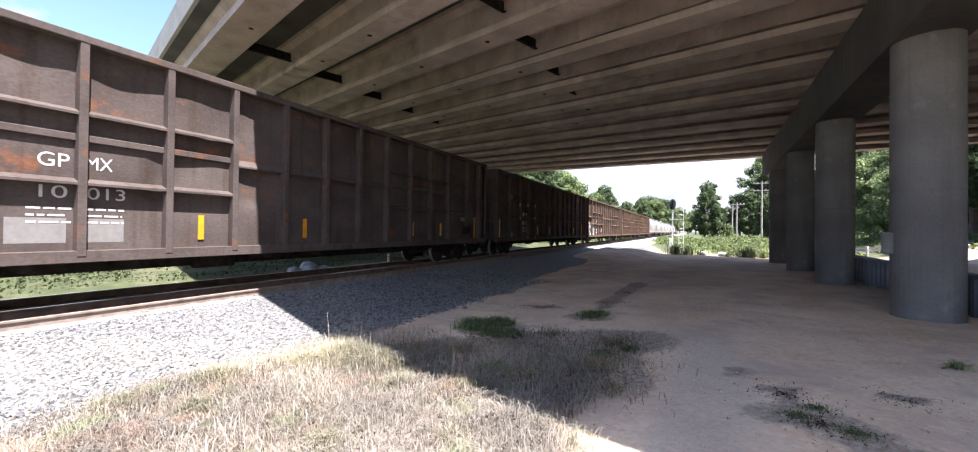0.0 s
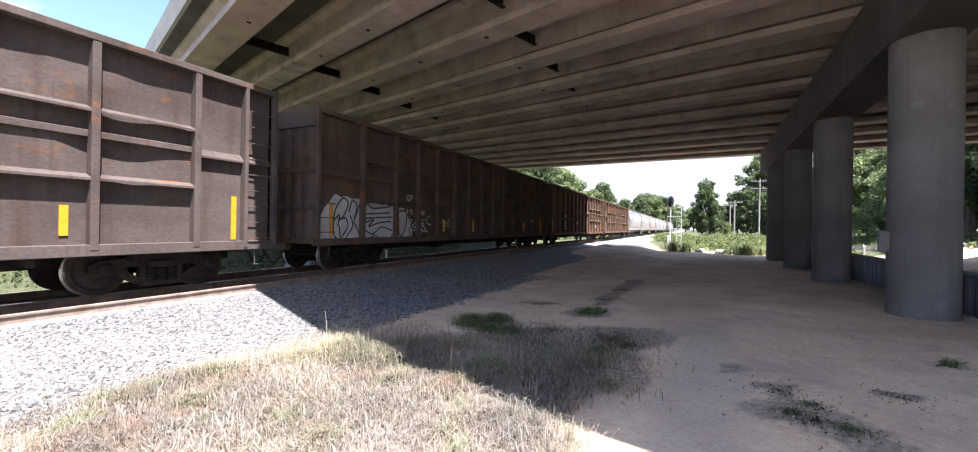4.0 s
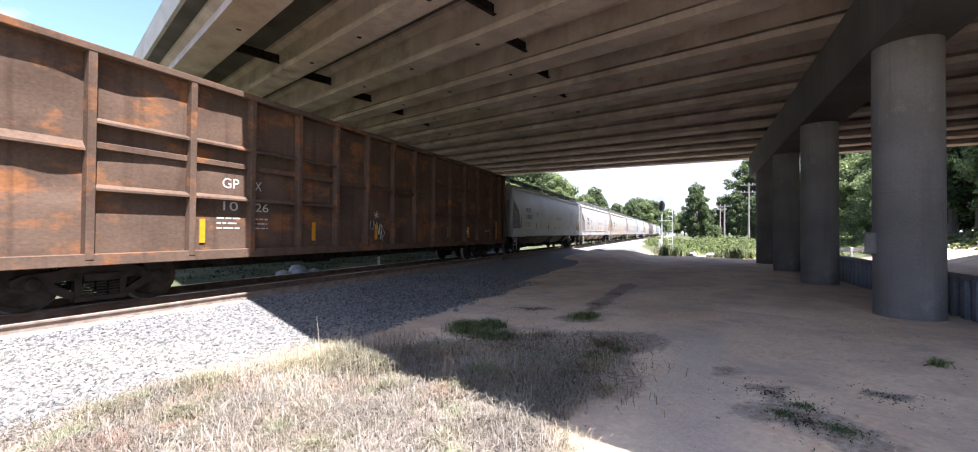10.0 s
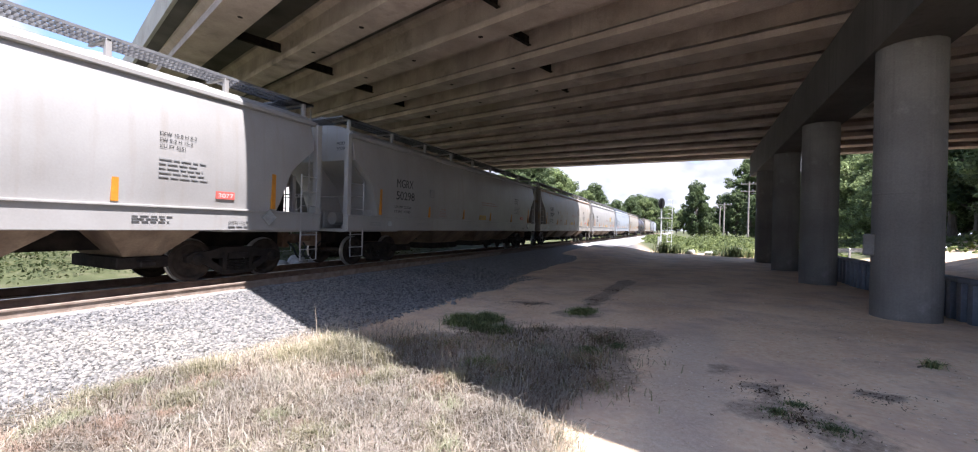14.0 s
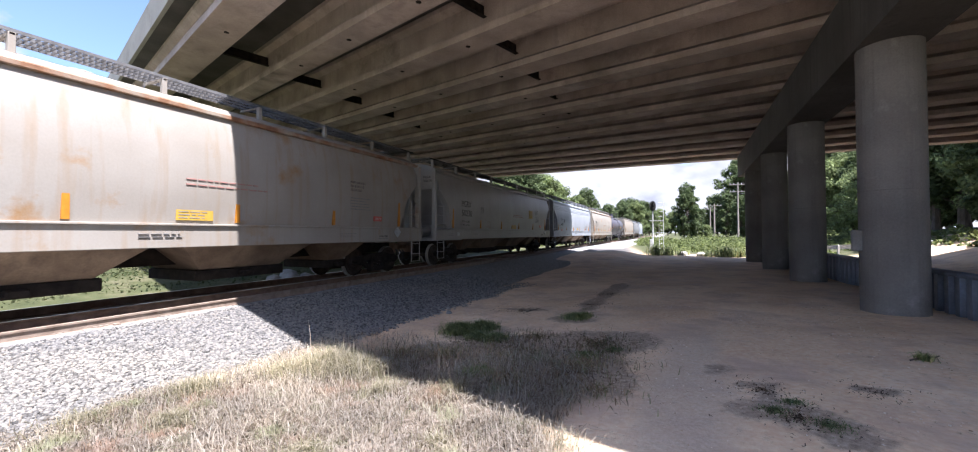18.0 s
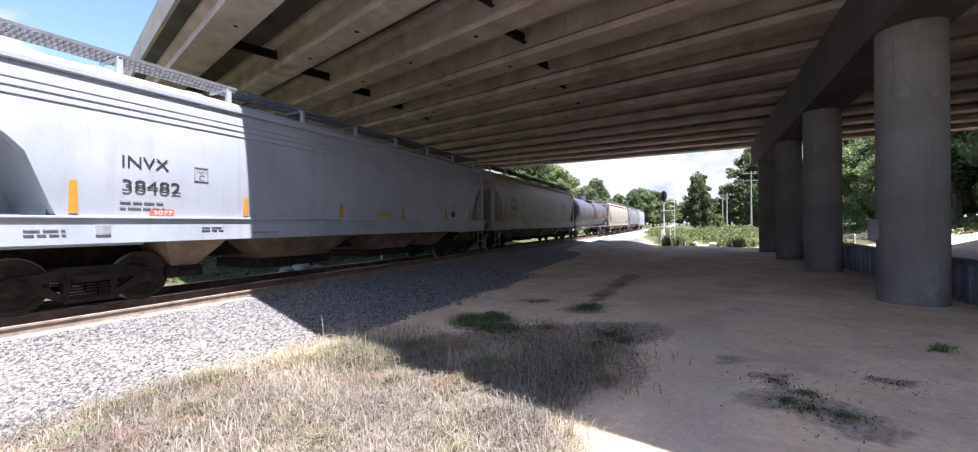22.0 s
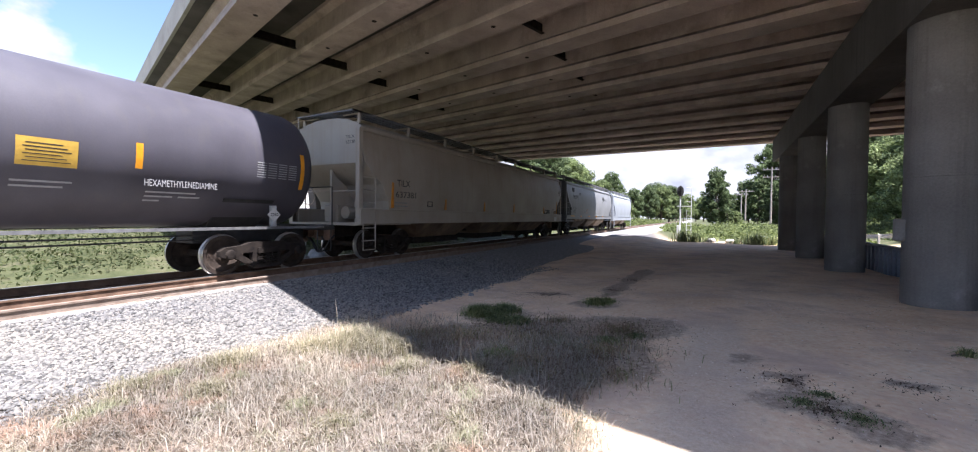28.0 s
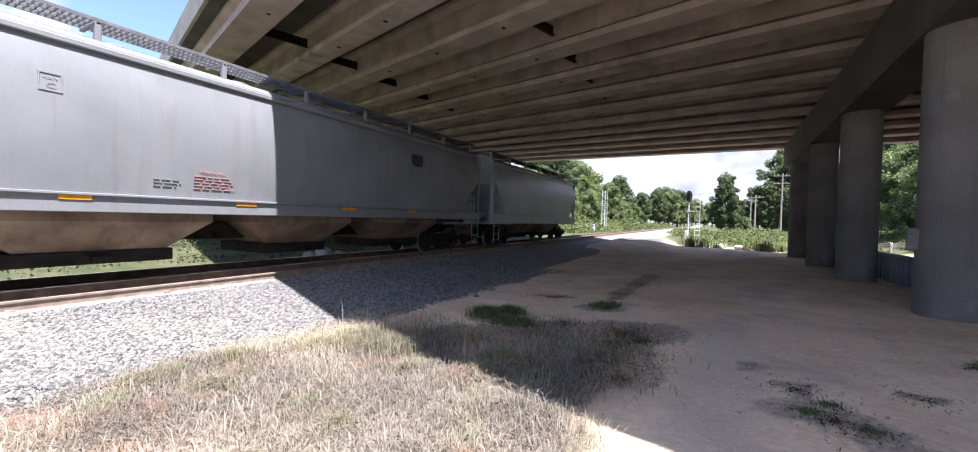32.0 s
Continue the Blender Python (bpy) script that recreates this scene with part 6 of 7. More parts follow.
signal_mast(-1.8, 43.5, 5.0, "silver railway signal mast with a black oval head")
s2 = signal_mast(-19.0, 83.0, 8.0, "silver lattice signal mast on the far side of the line", head=False)
bm = bmesh.new()
for dx in (0.0, 0.55):
    box(bm, dx - 0.05, dx + 0.05, -0.05, 0.05, 0.2, 7.9)
for k in range(9):
    box(bm, 0.0, 0.55, -0.04, 0.04, 0.6 + 0.85 * k, 0.68 + 0.85 * k)
part("lattice", bm, SILVER, s2)
cab = thing("relay_cabinet", "small white relay cabinet beside the far signal", "cabinet", at=pose(-17.6, 70.5, -0.45))
bm = bmesh.new()
box(bm, -0.3, 0.3, -0.3, 0.3, 0, 1.2, bev=0.03)
part("case", bm, LETTER_W, cab)
bm = bmesh.new()
box(bm, -0.36, 0.36, -0.36, 0.36, 1.2, 1.28, bev=0.02)
part("lid", bm, LETTER_W, cab)
WOODP = surface("pole_wood", [(0.3, (0.22, 0.19, 0.16)), (0.7, (0.38, 0.34, 0.30))], scale=3, stretch=(6, 6, 0.5), rough=0.9, bump=0.4, fine=25)


def utility_pole(x, y, h, arms, label):
    z = ground_z(x, y)
    p = thing("utility_pole", label, "utility pole", at=pose(x, y, z))
    bm = bmesh.new()
    tube(bm, [(0, 0, -0.5), (0, 0, h * 0.5), (0.05, 0, h)], [0.19, 0.16, 0.12], 10)
    part("shaft", bm, WOODP, p)
    for k in range(arms):
        zz = h - 0.5 - 1.5 * k
        bm = bmesh.new()
        box(bm, -1.5, 1.5, -0.06, 0.06, zz - 0.07, zz + 0.07)
        a = part("crossarm", bm, WOODP, p)
        for dx in (-1.35, -0.7, 0.7, 1.35):
            bm = bmesh.new()
            lathe(bm, [(0, 0.02), (0.10, 0.05), (0.2, 0.05), (0.26, 0.02)], 8, "z")
            part("insulator", bm, SILVER, a, at=pose(dx, 0, zz + 0.07))
    return p


utility_pole(12.6, 101, 12.4, 2, "tall pale utility pole with two crossarms")
utility_pole(8.5, 105, 8.4, 1, "weathered utility pole at the wood edge")
utility_pole(9.0, 123, 8.6, 1, "weathered utility pole at the wood edge")


def wire(a, b, sag, label):
    bm = bmesh.new()
    pts = []
    for k in range(17):
        f = k / 16
        p = Vector(a).lerp(Vector(b), f)
        p.z -= sag * 4 * f * (1 - f)
        pts.append(p)
    tube(bm, pts, 0.022, 5)
    tagged(part("overhead_wire", bm, GALV), label, "wire", group="overhead wires")


wire((13.0, 100.5, 9.6), (36.0, 46.0, 4.0), 0.8, "thin overhead wire strung past the wood")
wire((13.2, 100.7, 11.9), (34.5, 52.0, 6.6), 0.8, "thin overhead wire strung past the wood")
wire((8.5, 105, 7.8), (9.0, 123, 8.0), 0.3, "thin overhead wire between the poles")
# control box on the first column
cb = thing("control_box", "grey metal control box strapped to the column", "control box", at=pose(3.56, 10.82, 1.21, 0, 0, -20))
bm = bmesh.new()
box(bm, -0.20, 0.0, -0.10, 0.10, -0.22, 0.22, bev=0.03)
part("case", bm, PIER, cb)
bm = bmesh.new()
box(bm, 0.0, 0.08, -0.05, 0.05, -0.08, 0.08)
part("bracket", bm, PIER, cb)

# a few loose stones and scraps
STONE_W = surface("pale_rock", [(0.3, (0.45, 0.43, 0.40)), (0.7, (0.68, 0.66, 0.62))], scale=6, rough=0.95, bump=0.4, fine=30)
STONE_D = surface("grey_rock", [(0.3, (0.16, 0.16, 0.165)), (0.7, (0.30, 0.30, 0.30))], scale=6, rough=0.95, bump=0.4, fine=30)
for k, (x, y, r, flat, m, lab) in enumerate(((-3.95, 5.0, 0.15, 0.35, STONE_D, "flat grey stone at the edge of the ballast"), (-3.3, 1.9, 0.035, 0.6, STONE_W, "small white stone in the dry grass"),
                                             (0.75, 37.1, 0.30, 0.8, STONE_W, "pale rock in the sun beyond the bridge"), (2.05, 36.7, 0.32, 0.7, STONE_W, "pale rock in the sun beyond the bridge"),
                                             (-4.9, 8.6, 0.07, 0.7, STONE_D, "grey stone beside the ballast"), (-5.2, 9.1, 0.06, 0.7, STONE_D, "grey stone beside the ballast"))):
    bm = bmesh.new()
    bmesh.ops.create_icosphere(bm, subdivisions=2, radius=r)
    for v in bm.verts:
        v.co *= 1 + 0.4 * noise.noise(v.co * (0.9 / r) + Vector((k * 3, 0, 0)))
        v.co.z *= flat
    tagged(part("loose_stone", bm, m, at=pose(x, y, land(x, y) + r * flat * 0.4, 0, 0, 70 * k)), lab, "stone", group="loose stones")
for x, y, ln, turn, lab in ((2.9, 7.0, 0.55, 35, "thin dry stick on the dirt"), (-2.3, 6.2, 0.5, 80, "dark dead twig in the weeds"), (-3.1, 9.6, 0.6, 70, "dark dead twig on the dirt")):
    st = thing("stick", lab, "stick", at=pose(x, y, land(x, y), 0, 0, turn))
    bm = bmesh.new()
    tube(bm, [(-ln / 2, 0, 0.012), (-ln * 0.1, 0.03, 0.02), (ln * 0.25, 0.0, 0.025), (ln / 2, 0.04, 0.02)], [0.010, 0.009, 0.007, 0.003], 6)
    part("twig", bm, BARK, st)
    bm = bmesh.new()
    tube(bm, [(ln * 0.05, 0.02, 0.02), (ln * 0.2, 0.1, 0.03)], [0.006, 0.002], 5)
    part("side_twig", bm, BARK, st)

# ================= markings on the cars =================
PANEL_X = 1.436
def side_x(z):
    return float(np.interp(z, [1.14, 1.60, 1.61] + [q[1] for q in SIDE], [1.6, 1.6, 1.6] + [q[0] for q in SIDE])) + 0.014


def words(car, L, text, r0, r1, z, h, mat=LETTER_K, x=None, name="lettering", label=""):
    """Words on a car's near side from r0 to r1 metres behind its leading end, on the line z."""
    return lettering(name, text, h, mat, car, side_pose(r0 - L / 2, z, side_x(z + h / 2) if x is None else x), label, r1 - r0)


def bar(car, L, r0, r1, z0, z1, mat=LETTER_K, x=None, name="lettering_bar", label=""):
    bm = bmesh.new()
    xx = (side_x((z0 + z1) / 2) if x is None else x)
    box(bm, xx - 0.03, xx + 0.001, r0 - L / 2, r1 - L / 2, z0, z1)
    return part(name, bm, mat, car, label)


def lines(car, L, r0, r1, z_top, n, pitch, mat=LETTER_K, x=None, h=0.028, seed=1):
    """Small print that cannot be read: rows of thin bars."""
    r = random.Random(seed)
    for k in range(n):
        z = z_top - pitch * k
        a = r0
        end = r1 - r.uniform(0, 0.25) * (r1 - r0)
        while a < end:
            w = r.uniform(0.08, 0.22)
            bar(car, L, a, min(a + w, end), z - 0.6 * h, z, LETTER_G if mat is LETTER_K else mat, x, "small_print")
            a += w + 0.035


def frame_box(car, L, r0, r1, z0, z1, mat, x=None, t=0.018):
    for a, b, c, d in ((r0, r1, z0, z0 + t), (r0, r1, z1 - t, z1), (r0, r0 + t, z0, z1), (r1 - t, r1, z0, z1)):
        bar(car, L, a, b, c, d, mat, x, "stencil_frame")


def plate_c(car, L, r0, z0, mat=LETTER_G):
    frame_box(car, L, r0, r0 + 0.27, z0, z0 + 0.29, mat)
    words(car, L, "PLATE", r0 + 0.05, r0 + 0.22, z0 + 0.19, 0.045, mat)
    words(car, L, "C", r0 + 0.08, r0 + 0.19, z0 + 0.05, 0.11, mat)


GPX = PANEL_X
POST_X = 1.606
LA, LB, LC, LD, LE = 19.4, 19.32, 19.6, 19.55, 19.74
for car, L, r, num, z in ((CA, LA, 4.14, ("10", "013"), 2.33), (CB, LB, 3.84, ("10", "029"), 2.22), (CC, LC, 4.05, ("10", "084"), 2.25), (CD, LD, 4.05, ("100", "66"), 2.2), (CE, LE, 4.05, ("10", "026"), 2.33)):
    words(car, L, "GP", r, r + 0.37, z, 0.22, LETTER_W, GPX)
    words(car, L, "MX", r + 0.57, r + 0.93, z, 0.22, LETTER_W, GPX)
    words(car, L, num[0], r - 0.05, r + 0.28, z - 0.50, 0.2, LETTER_W, GPX)
    words(car, L, num[1], r + 0.6, r + 1.12, z - 0.50, 0.2, LETTER_W, GPX)
    lines(car, L, r - 0.1, r + 0.45, z - 0.66, 3, 0.11, LETTER_W, GPX, 0.05, 3)
    lines(car, L, r + 0.6, r + 1.15, z - 0.66, 3, 0.11, LETTER_W, GPX, 0.05, 4)
CHALK = plain("chalky_patch", (0.19, 0.175, 0.16), 0.9)
for r0, r1, z0, z1 in ((3.82, 4.50, 1.10, 1.50), (4.72, 5.26, 1.10, 1.50)):
    bar(CA, LA, r0, r1, z0, z1, CHALK, GPX - 0.004, "paint_patch", "pale repainted patch")
bar(CA, LA, LA - 2.2, LA - 1.65, 1.75, 1.92, CHALK, GPX, "paint_patch", "pale repainted patch")
for r0, z0, h in ((1.80, 3.1, 0.22), (3.05, 2.75, 0.2), (3.08, 2.0, 0.16), (4.32, 2.8, 0.2), (5.56, 2.05, 0.18), (5.55, 2.85, 0.15), (1.82, 1.0, 0.3), (5.6, 0.85, 0.14), (4.3, 0.88, 0.15)):
    bar(CB, LB, r0, r0 + 0.16, z0, z0 + h, CHALK, POST_X - 0.002, "weld_patch", "pale patch over a weld")
for car, L, r, z in ((CD, LD, 7.85, 1.68), (CD, LD, LD - 3.7, 1.4), (CE, LE, 15.35, 1.28), (CC, LC, LC - 4.6, 1.7)):
    frame_box(car, L, r, r + 0.3, z, z + 0.3, LETTER_W, GPX, 0.03)
    bar(car, L, r + 0.07, r + 0.23, z + 0.07, z + 0.2, LETTER_W, GPX, "stencil")
for car, L in ((CC, LC), (CD, LD)):
    bar(car, L, L - 3.0, L - 2.1, 1.62, 1.82, BLACK, GPX, "black_panel", "black stencilled panel")
    lines(car, L, L - 2.95, L - 2.15, 1.80, 2, 0.09, LETTER_W, GPX + 0.004, 0.045, 7)
lines(CE, LE, LE - 2.3, LE - 1.7, 1.5, 2, 0.08, LETTER_W, GPX, 0.03, 9)
bm = bmesh.new()      # brake cylinder and reservoir hung by the trailing end of the first car
tube(bm, [(1.5, LA / 2 - 2.05, 1.35), (1.5, LA / 2 - 1.75, 1.35)], 0.19, 14)
tube(bm, [(1.52, LA / 2 - 1.7, 1.5), (1.58, LA / 2 - 1.5, 1.62), (1.55, LA / 2 - 1.45, 1.1), (1.5, LA / 2 - 1.2, 0.95)], 0.025, 6)
part("brake_cylinder", bm, TRUCK, CA, "dark brake cylinder on the side")

# painted graffiti: pale swelling letters with dark outlines along the lower panels
SPRAY_W = surface("spray_white", [(0.3, (0.422, 0.394, 0.360)), (0.7, (0.544, 0.530, 0.510))], scale=2.5, rough=0.75, bump=0.05, fine=30, fine_amt=0.15, spot=((0.422, 0.299, 0.177), 1.6, 0.6, 0.1))
SPRAY_K = plain("spray_dark", (0.035, 0.032, 0.03), 0.8)


def scrawl(name, car, pts, r, mat, label=""):
    bm = bmesh.new()
    tube(bm, pts, r, 4)
    return part(name, bm, mat, car, label)


gx = PANEL_X + 0.002
# one white cloud with a scalloped top along the first panels, dark bubble strokes over it
bm = bmesh.new()
top = []
for q in range(60):
    f = q / 59
    top.append((gx, 0.12 + 4.3 * f - LC / 2, 0.95 + (1.28 - 0.35 * f) * min(1, f * 7) ** 0.5 * min(1, (1 - f) * 9) ** 0.6 + 0.06 * abs(math.sin(f * 31))))
low = [(gx, p[1], 0.80) for p in top]
vt, vl = [bm.verts.new(p) for p in top], [bm.verts.new(p) for p in low]
for i in range(59):
    bm.faces.new((vl[i], vl[i + 1], vt[i + 1], vt[i]))
part("graffiti_fill", bm, SPRAY_W, CC, "white spray-painted cloud")
def bend(pts, n=5):
    """A smooth line through a few points of (behind the leading end, height)."""
    q = [pts[0]] + list(pts) + [pts[-1]]
    res = []
    for i in range(1, len(q) - 2):
        for k in range(n):
            f = k / n
            res.append(tuple(0.5 * (2 * q[i][j] + (q[i + 1][j] - q[i - 1][j]) * f + (2 * q[i - 1][j] - 5 * q[i][j] + 4 * q[i + 1][j] - q[i + 2][j]) * f * f
                                    + (3 * q[i][j] - q[i - 1][j] - 3 * q[i + 1][j] + q[i + 2][j]) * f ** 3) for j in (0, 1)))
    return res + [pts[-1]]


def bubble(*strokes):
    for st in strokes:
        scrawl("graffiti_stroke", CC, [(gx + 0.012, r - LC / 2, max(0.84, z)) for r, z in bend(st)], 0.022, SPRAY_K, "thick dark painted stroke")


bubble(((0.92, 0.88), (0.71, 1.13), (0.74, 1.72), (1.03, 2.13), (1.25, 1.98), (1.06, 1.60), (0.88, 1.48), (1.14, 1.56), (1.25, 1.32), (0.99, 1.00), (0.92, 1.32)), ((0.71, 1.48), (0.92, 1.64), (0.86, 1.32)))
bubble(((1.29, 1.73), (1.41, 2.07), (1.61, 1.95), (1.49, 1.48), (1.65, 1.83), (1.71, 2.00)), ((1.33, 1.65), (1.45, 1.32), (1.21, 0.95), (1.70, 0.79)), ((1.49, 1.44), (1.71, 1.10), (1.78, 0.79)))
bubble(((1.82, 1.75), (2.04, 2.02), (2.32, 1.90), (3.13, 1.98)), ((1.87, 1.70), (3.13, 1.78)), ((1.87, 1.57), (3.24, 1.64)), ((2.00, 1.44), (2.37, 1.53), (2.13, 1.31), (2.61, 1.44), (3.18, 1.49)), ((1.91, 1.22), (2.32, 1.08), (2.71, 1.30), (3.24, 1.19)), ((2.04, 0.82), (2.41, 1.03), (2.91, 0.77), (3.35, 1.09)))
bubble(((3.52, 1.79), (3.81, 1.88), (4.06, 1.81), (4.00, 1.28), (3.75, 0.98), (3.58, 1.29), (3.52, 1.79)), ((4.19, 1.86), (4.45, 1.49), (4.21, 1.17), (4.45, 0.84)), ((3.48, 0.88), (3.81, 0.71), (4.58, 0.78)))
for k in range(7):
    rr = random.Random(40 + k)
    c0, z0 = 4.25 + 0.2 * k, 1.35 + rr.uniform(-0.25, 0.2)
    cur = [(gx, c0 - LC / 2 + 0.16 * math.sin(2.4 * f * 3 + k), z0 + 0.32 * (f - 0.5) + 0.08 * math.cos(7 * f)) for f in [q / 12 for q in range(13)]]
    scrawl("graffiti_tag", CC, cur, 0.013, LETTER_W, "thin white sprayed line")
for k in range(4):
    cur = [(gx, 6.5 + 0.16 * k - LC / 2 + 0.05 * math.sin(6 * f), 1.32 + 0.3 * f) for f in [q / 8 for q in range(9)]]
    scrawl("graffiti_tag", CC, cur, 0.01, LETTER_W, "thin white sprayed line")
zig = ((8.70, 1.75), (8.76, 1.42), (8.85, 1.72), (8.80, 1.50), (8.95, 1.42), (8.98, 1.74), (9.08, 1.46), (9.14, 1.70), (9.22, 1.30), (9.30, 1.66), (9.25, 1.28), (9.38, 1.42), (9.30, 1.12), (9.55, 1.30), (9.34, 1.62), (9.42, 1.08))
scrawl("graffiti_tag", CE, [(gx, a - LE / 2, b) for a, b in zig], 0.012, LETTER_W, "white sprayed tag line")
for a in (0.3, 1.4, 2.5):
    scrawl("graffiti_tag", CE, [(gx, 9.1 + 0.13 * math.cos(a) - LE / 2, 1.92 + 0.13 * math.sin(a)), (gx, 9.1 - 0.13 * math.cos(a) - LE / 2, 1.92 - 0.13 * math.sin(a))], 0.011, LETTER_W, "white sprayed tag line")

# covered hoppers
NOTICE = plain("yellow_notice", (0.46, 0.29, 0.045), 0.6)
RED_LAB = plain("red_notice", (0.55, 0.10, 0.08), 0.6)
for k, (car, (b, e, m)) in enumerate(zip(HC, HOPPERS)):
    L = e - b
    if k != 4:
        num = ("50059", "50298", "50079", "50230", "", "50022")[k]
        words(car, L, "MGRX", 2.24, 3.20, 2.66, 0.29)
        words(car, L, num, 2.22, 3.28, 2.23, 0.29)
        words(car, L, "LD LMT 221600" if k == 5 else "LD LMT 222500", 2.18, 3.12, 1.93, 0.085)
        words(car, L, "LT WT  64400" if k == 5 else "LT WT  63500", 2.18, 3.10, 1.77, 0.085)
        plate_c(car, L, 4.36, 2.45)
        strips(car, [(1.45 - L / 2, 1.66, 2.50, 0.10), (4.38 - L / 2, 1.66, 2.08, 0.10), (7.2 - L / 2, 1.66, 2.08, 0.10), (10.1 - L / 2, 1.66, 2.08, 0.10), (13.0 - L / 2, 1.66, 2.08, 0.10), (L / 2 - 1.5, 1.66, 2.50, 0.10)])
        words(car, L, "WARNING", 5.2, 5.6, 1.98, 0.06, LETTER_R)
        lines(car, L, 5.14, 5.75, 1.93, 4, 0.065, LETTER_R, None, 0.022, 2)
        bar(car, L, 8.84, 9.56, 1.69, 1.90, NOTICE, None, "notice", "yellow notice panel")
        lines(car, L, 8.88, 9.54, 1.87, 3, 0.06, LETTER_K, side_x(1.8) + 0.004, 0.03, 5)
        lines(car, L, 9.0, 10.95, 2.55, 2, 0.11, LETTER_R, None, 0.045, 6)
        tr = L - 17.33
        words(car, L, "EXW 10-8 H 8-3", 13.40 + tr, 14.05 + tr, 2.96, 0.07)
        words(car, L, "EW 8-2 H 15-2", 13.40 + tr, 13.98 + tr, 2.84, 0.07)
        words(car, L, "CU FT 5251", 13.40 + tr, 13.85 + tr, 2.72, 0.07)
        lines(car, L, 13.40 + tr, 14.3 + tr, 2.52, 5, 0.085, LETTER_K, None, 0.04, 8)
        bar(car, L, 14.48 + tr, 14.88 + tr, 1.82, 1.98, RED_LAB, None, "red_label", "red stencilled label")
        words(car, L, "3077", 14.52 + tr, 14.84 + tr, 1.85, 0.09, LETTER_W, side_x(1.9) + 0.004)
        words(car, L, "EMPTY LOAD", 14.75 + tr, 15.2 + tr, 1.29, 0.055)
        lines(car, L, 14.75 + tr, 15.25 + tr, 1.25, 1, 0.06, LETTER_K, None, 0.035, 3)
        lines(car, L, 13.0 + tr, 13.7 + tr, 1.42, 3, 0.05, LETTER_K, None, 0.015, 4)
        bm = bmesh.new()
        c, z, q = 15.71 + tr - L / 2, 1.46, 0.19
        prism(bm, [(c - q, z), (c, z - q), (c + q, z), (c, z + q)], 1.63, 1.655, "x")
        part("placard", bm, GALV, car, "steel diamond placard holder")
    else:
        words(car, L, "INVX", 2.19, 2.92, 2.50, 0.21)
        words(car, L, "38482", 2.19, 3.12, 2.07, 0.21)
        lines(car, L, 2.19, 2.9, 1.9, 2, 0.10, LETTER_K, None, 0.05, 3)
        plate_c(car, L, 3.4, 2.35)
        bar(car, L, 2.65, 3.05, 1.63, 1.76, RED_LAB, None, "red_label", "red stencilled label")
        words(car, L, "3077", 2.69, 3.01, 1.655, 0.075, LETTER_W, side_x(1.7) + 0.004)
        lines(car, L, 4.68, 5.5, 1.30, 1, 0.1, LETTER_K, None, 0.07, 2)
        strips(car, [(1.57 - L / 2, 1.66, 2.2, 0.10), (4.5 - L / 2, 1.66, 2.08, 0.10), (7.4 - L / 2, 1.66, 2.08, 0.10), (10.3 - L / 2, 1.66, 2.08, 0.10), (13.2 - L / 2, 1.66, 2.08, 0.10), (L / 2 - 1.5, 1.66, 2.3, 0.10)])
        bar(car, L, 9.0, 9.55, 1.72, 1.90, NOTICE, None, "notice", "yellow notice panel")
        lines(car, L, 13.6, 14.4, 2.35, 4, 0.09, LETTER_K, None, 0.04, 8)
        bar(car, L, 13.65, 13.95, 1.75, 2.0, LETTER_K, None, "dark_panel")
    lines(car, L, 3.55, 4.05, 1.42, 2, 0.06, LETTER_K, None, 0.018, 11)
    lines(car, L, 8.2, 9.0, 1.42, 2, 0.06, LETTER_K, None, 0.018, 12)
    lines(car, L, 1.0, 1.5, 1.40, 2, 0.07, LETTER_K, None, 0.03, 13)
    bar(car, L, 1.85, 2.05, 1.30, 1.46, GALV, side_x(1.4) + 0.003, "number_plate_holder")

for z in (3.45, 3.58, 3.71):
    bm = bmesh.new()
    x = side_x(z) - 0.014
    prism(bm, [(x - 0.02, z - 0.03), (x + 0.022, z - 0.012), (x + 0.022, z + 0.012), (x - 0.03, z + 0.03)], -(HOPPERS[4][1] - HOPPERS[4][0]) / 2 + 0.5, (HOPPERS[4][1] - HOPPERS[4][0]) / 2 - 0.5, "y")
    part("side_rib", bm, BLUE_GREY, HC[4])

# cream hopper
L = 250.98 - 231.16
words(CN, L, "TILX", 1.62, 2.30, 2.39, 0.22)
words(CN, L, "637381", 1.56, 2.64, 2.02, 0.20)
lines(CN, L, 1.56, 2.4, 1.86, 2, 0.11, LETTER_K, None, 0.06, 2)
frame_box(CN, L, 3.4, 3.7, 1.75, 1.95, LETTER_K, None, 0.025)
strips(CN, [(1.43 - L / 2, 1.66, 2.5, 0.10), (4.6 - L / 2, 1.66, 2.08, 0.10), (7.9 - L / 2, 1.66, 2.08, 0.10), (11.3 - L / 2, 1.66, 2.08, 0.10), (16.05 - L / 2, 1.66, 2.08, 0.10), (L / 2 - 1.2, 1.66, 2.5, 0.10)])
lines(CN, L, 17.62, 18.08, 1.96, 3, 0.09, LETTER_K, None, 0.045, 3)
bar(CN, L, 18.1, 18.55, 1.64, 1.86, BAY, None, "stain_panel", "brown repainted panel")
bar(CN, L, 16.75, 17.19, 1.66, 1.90, LETTER_K, None, "black_panel", "black stencilled panel")
frame_box(CN, L, 16.24, 16.68, 1.63, 1.90, LETTER_K, None, 0.05)
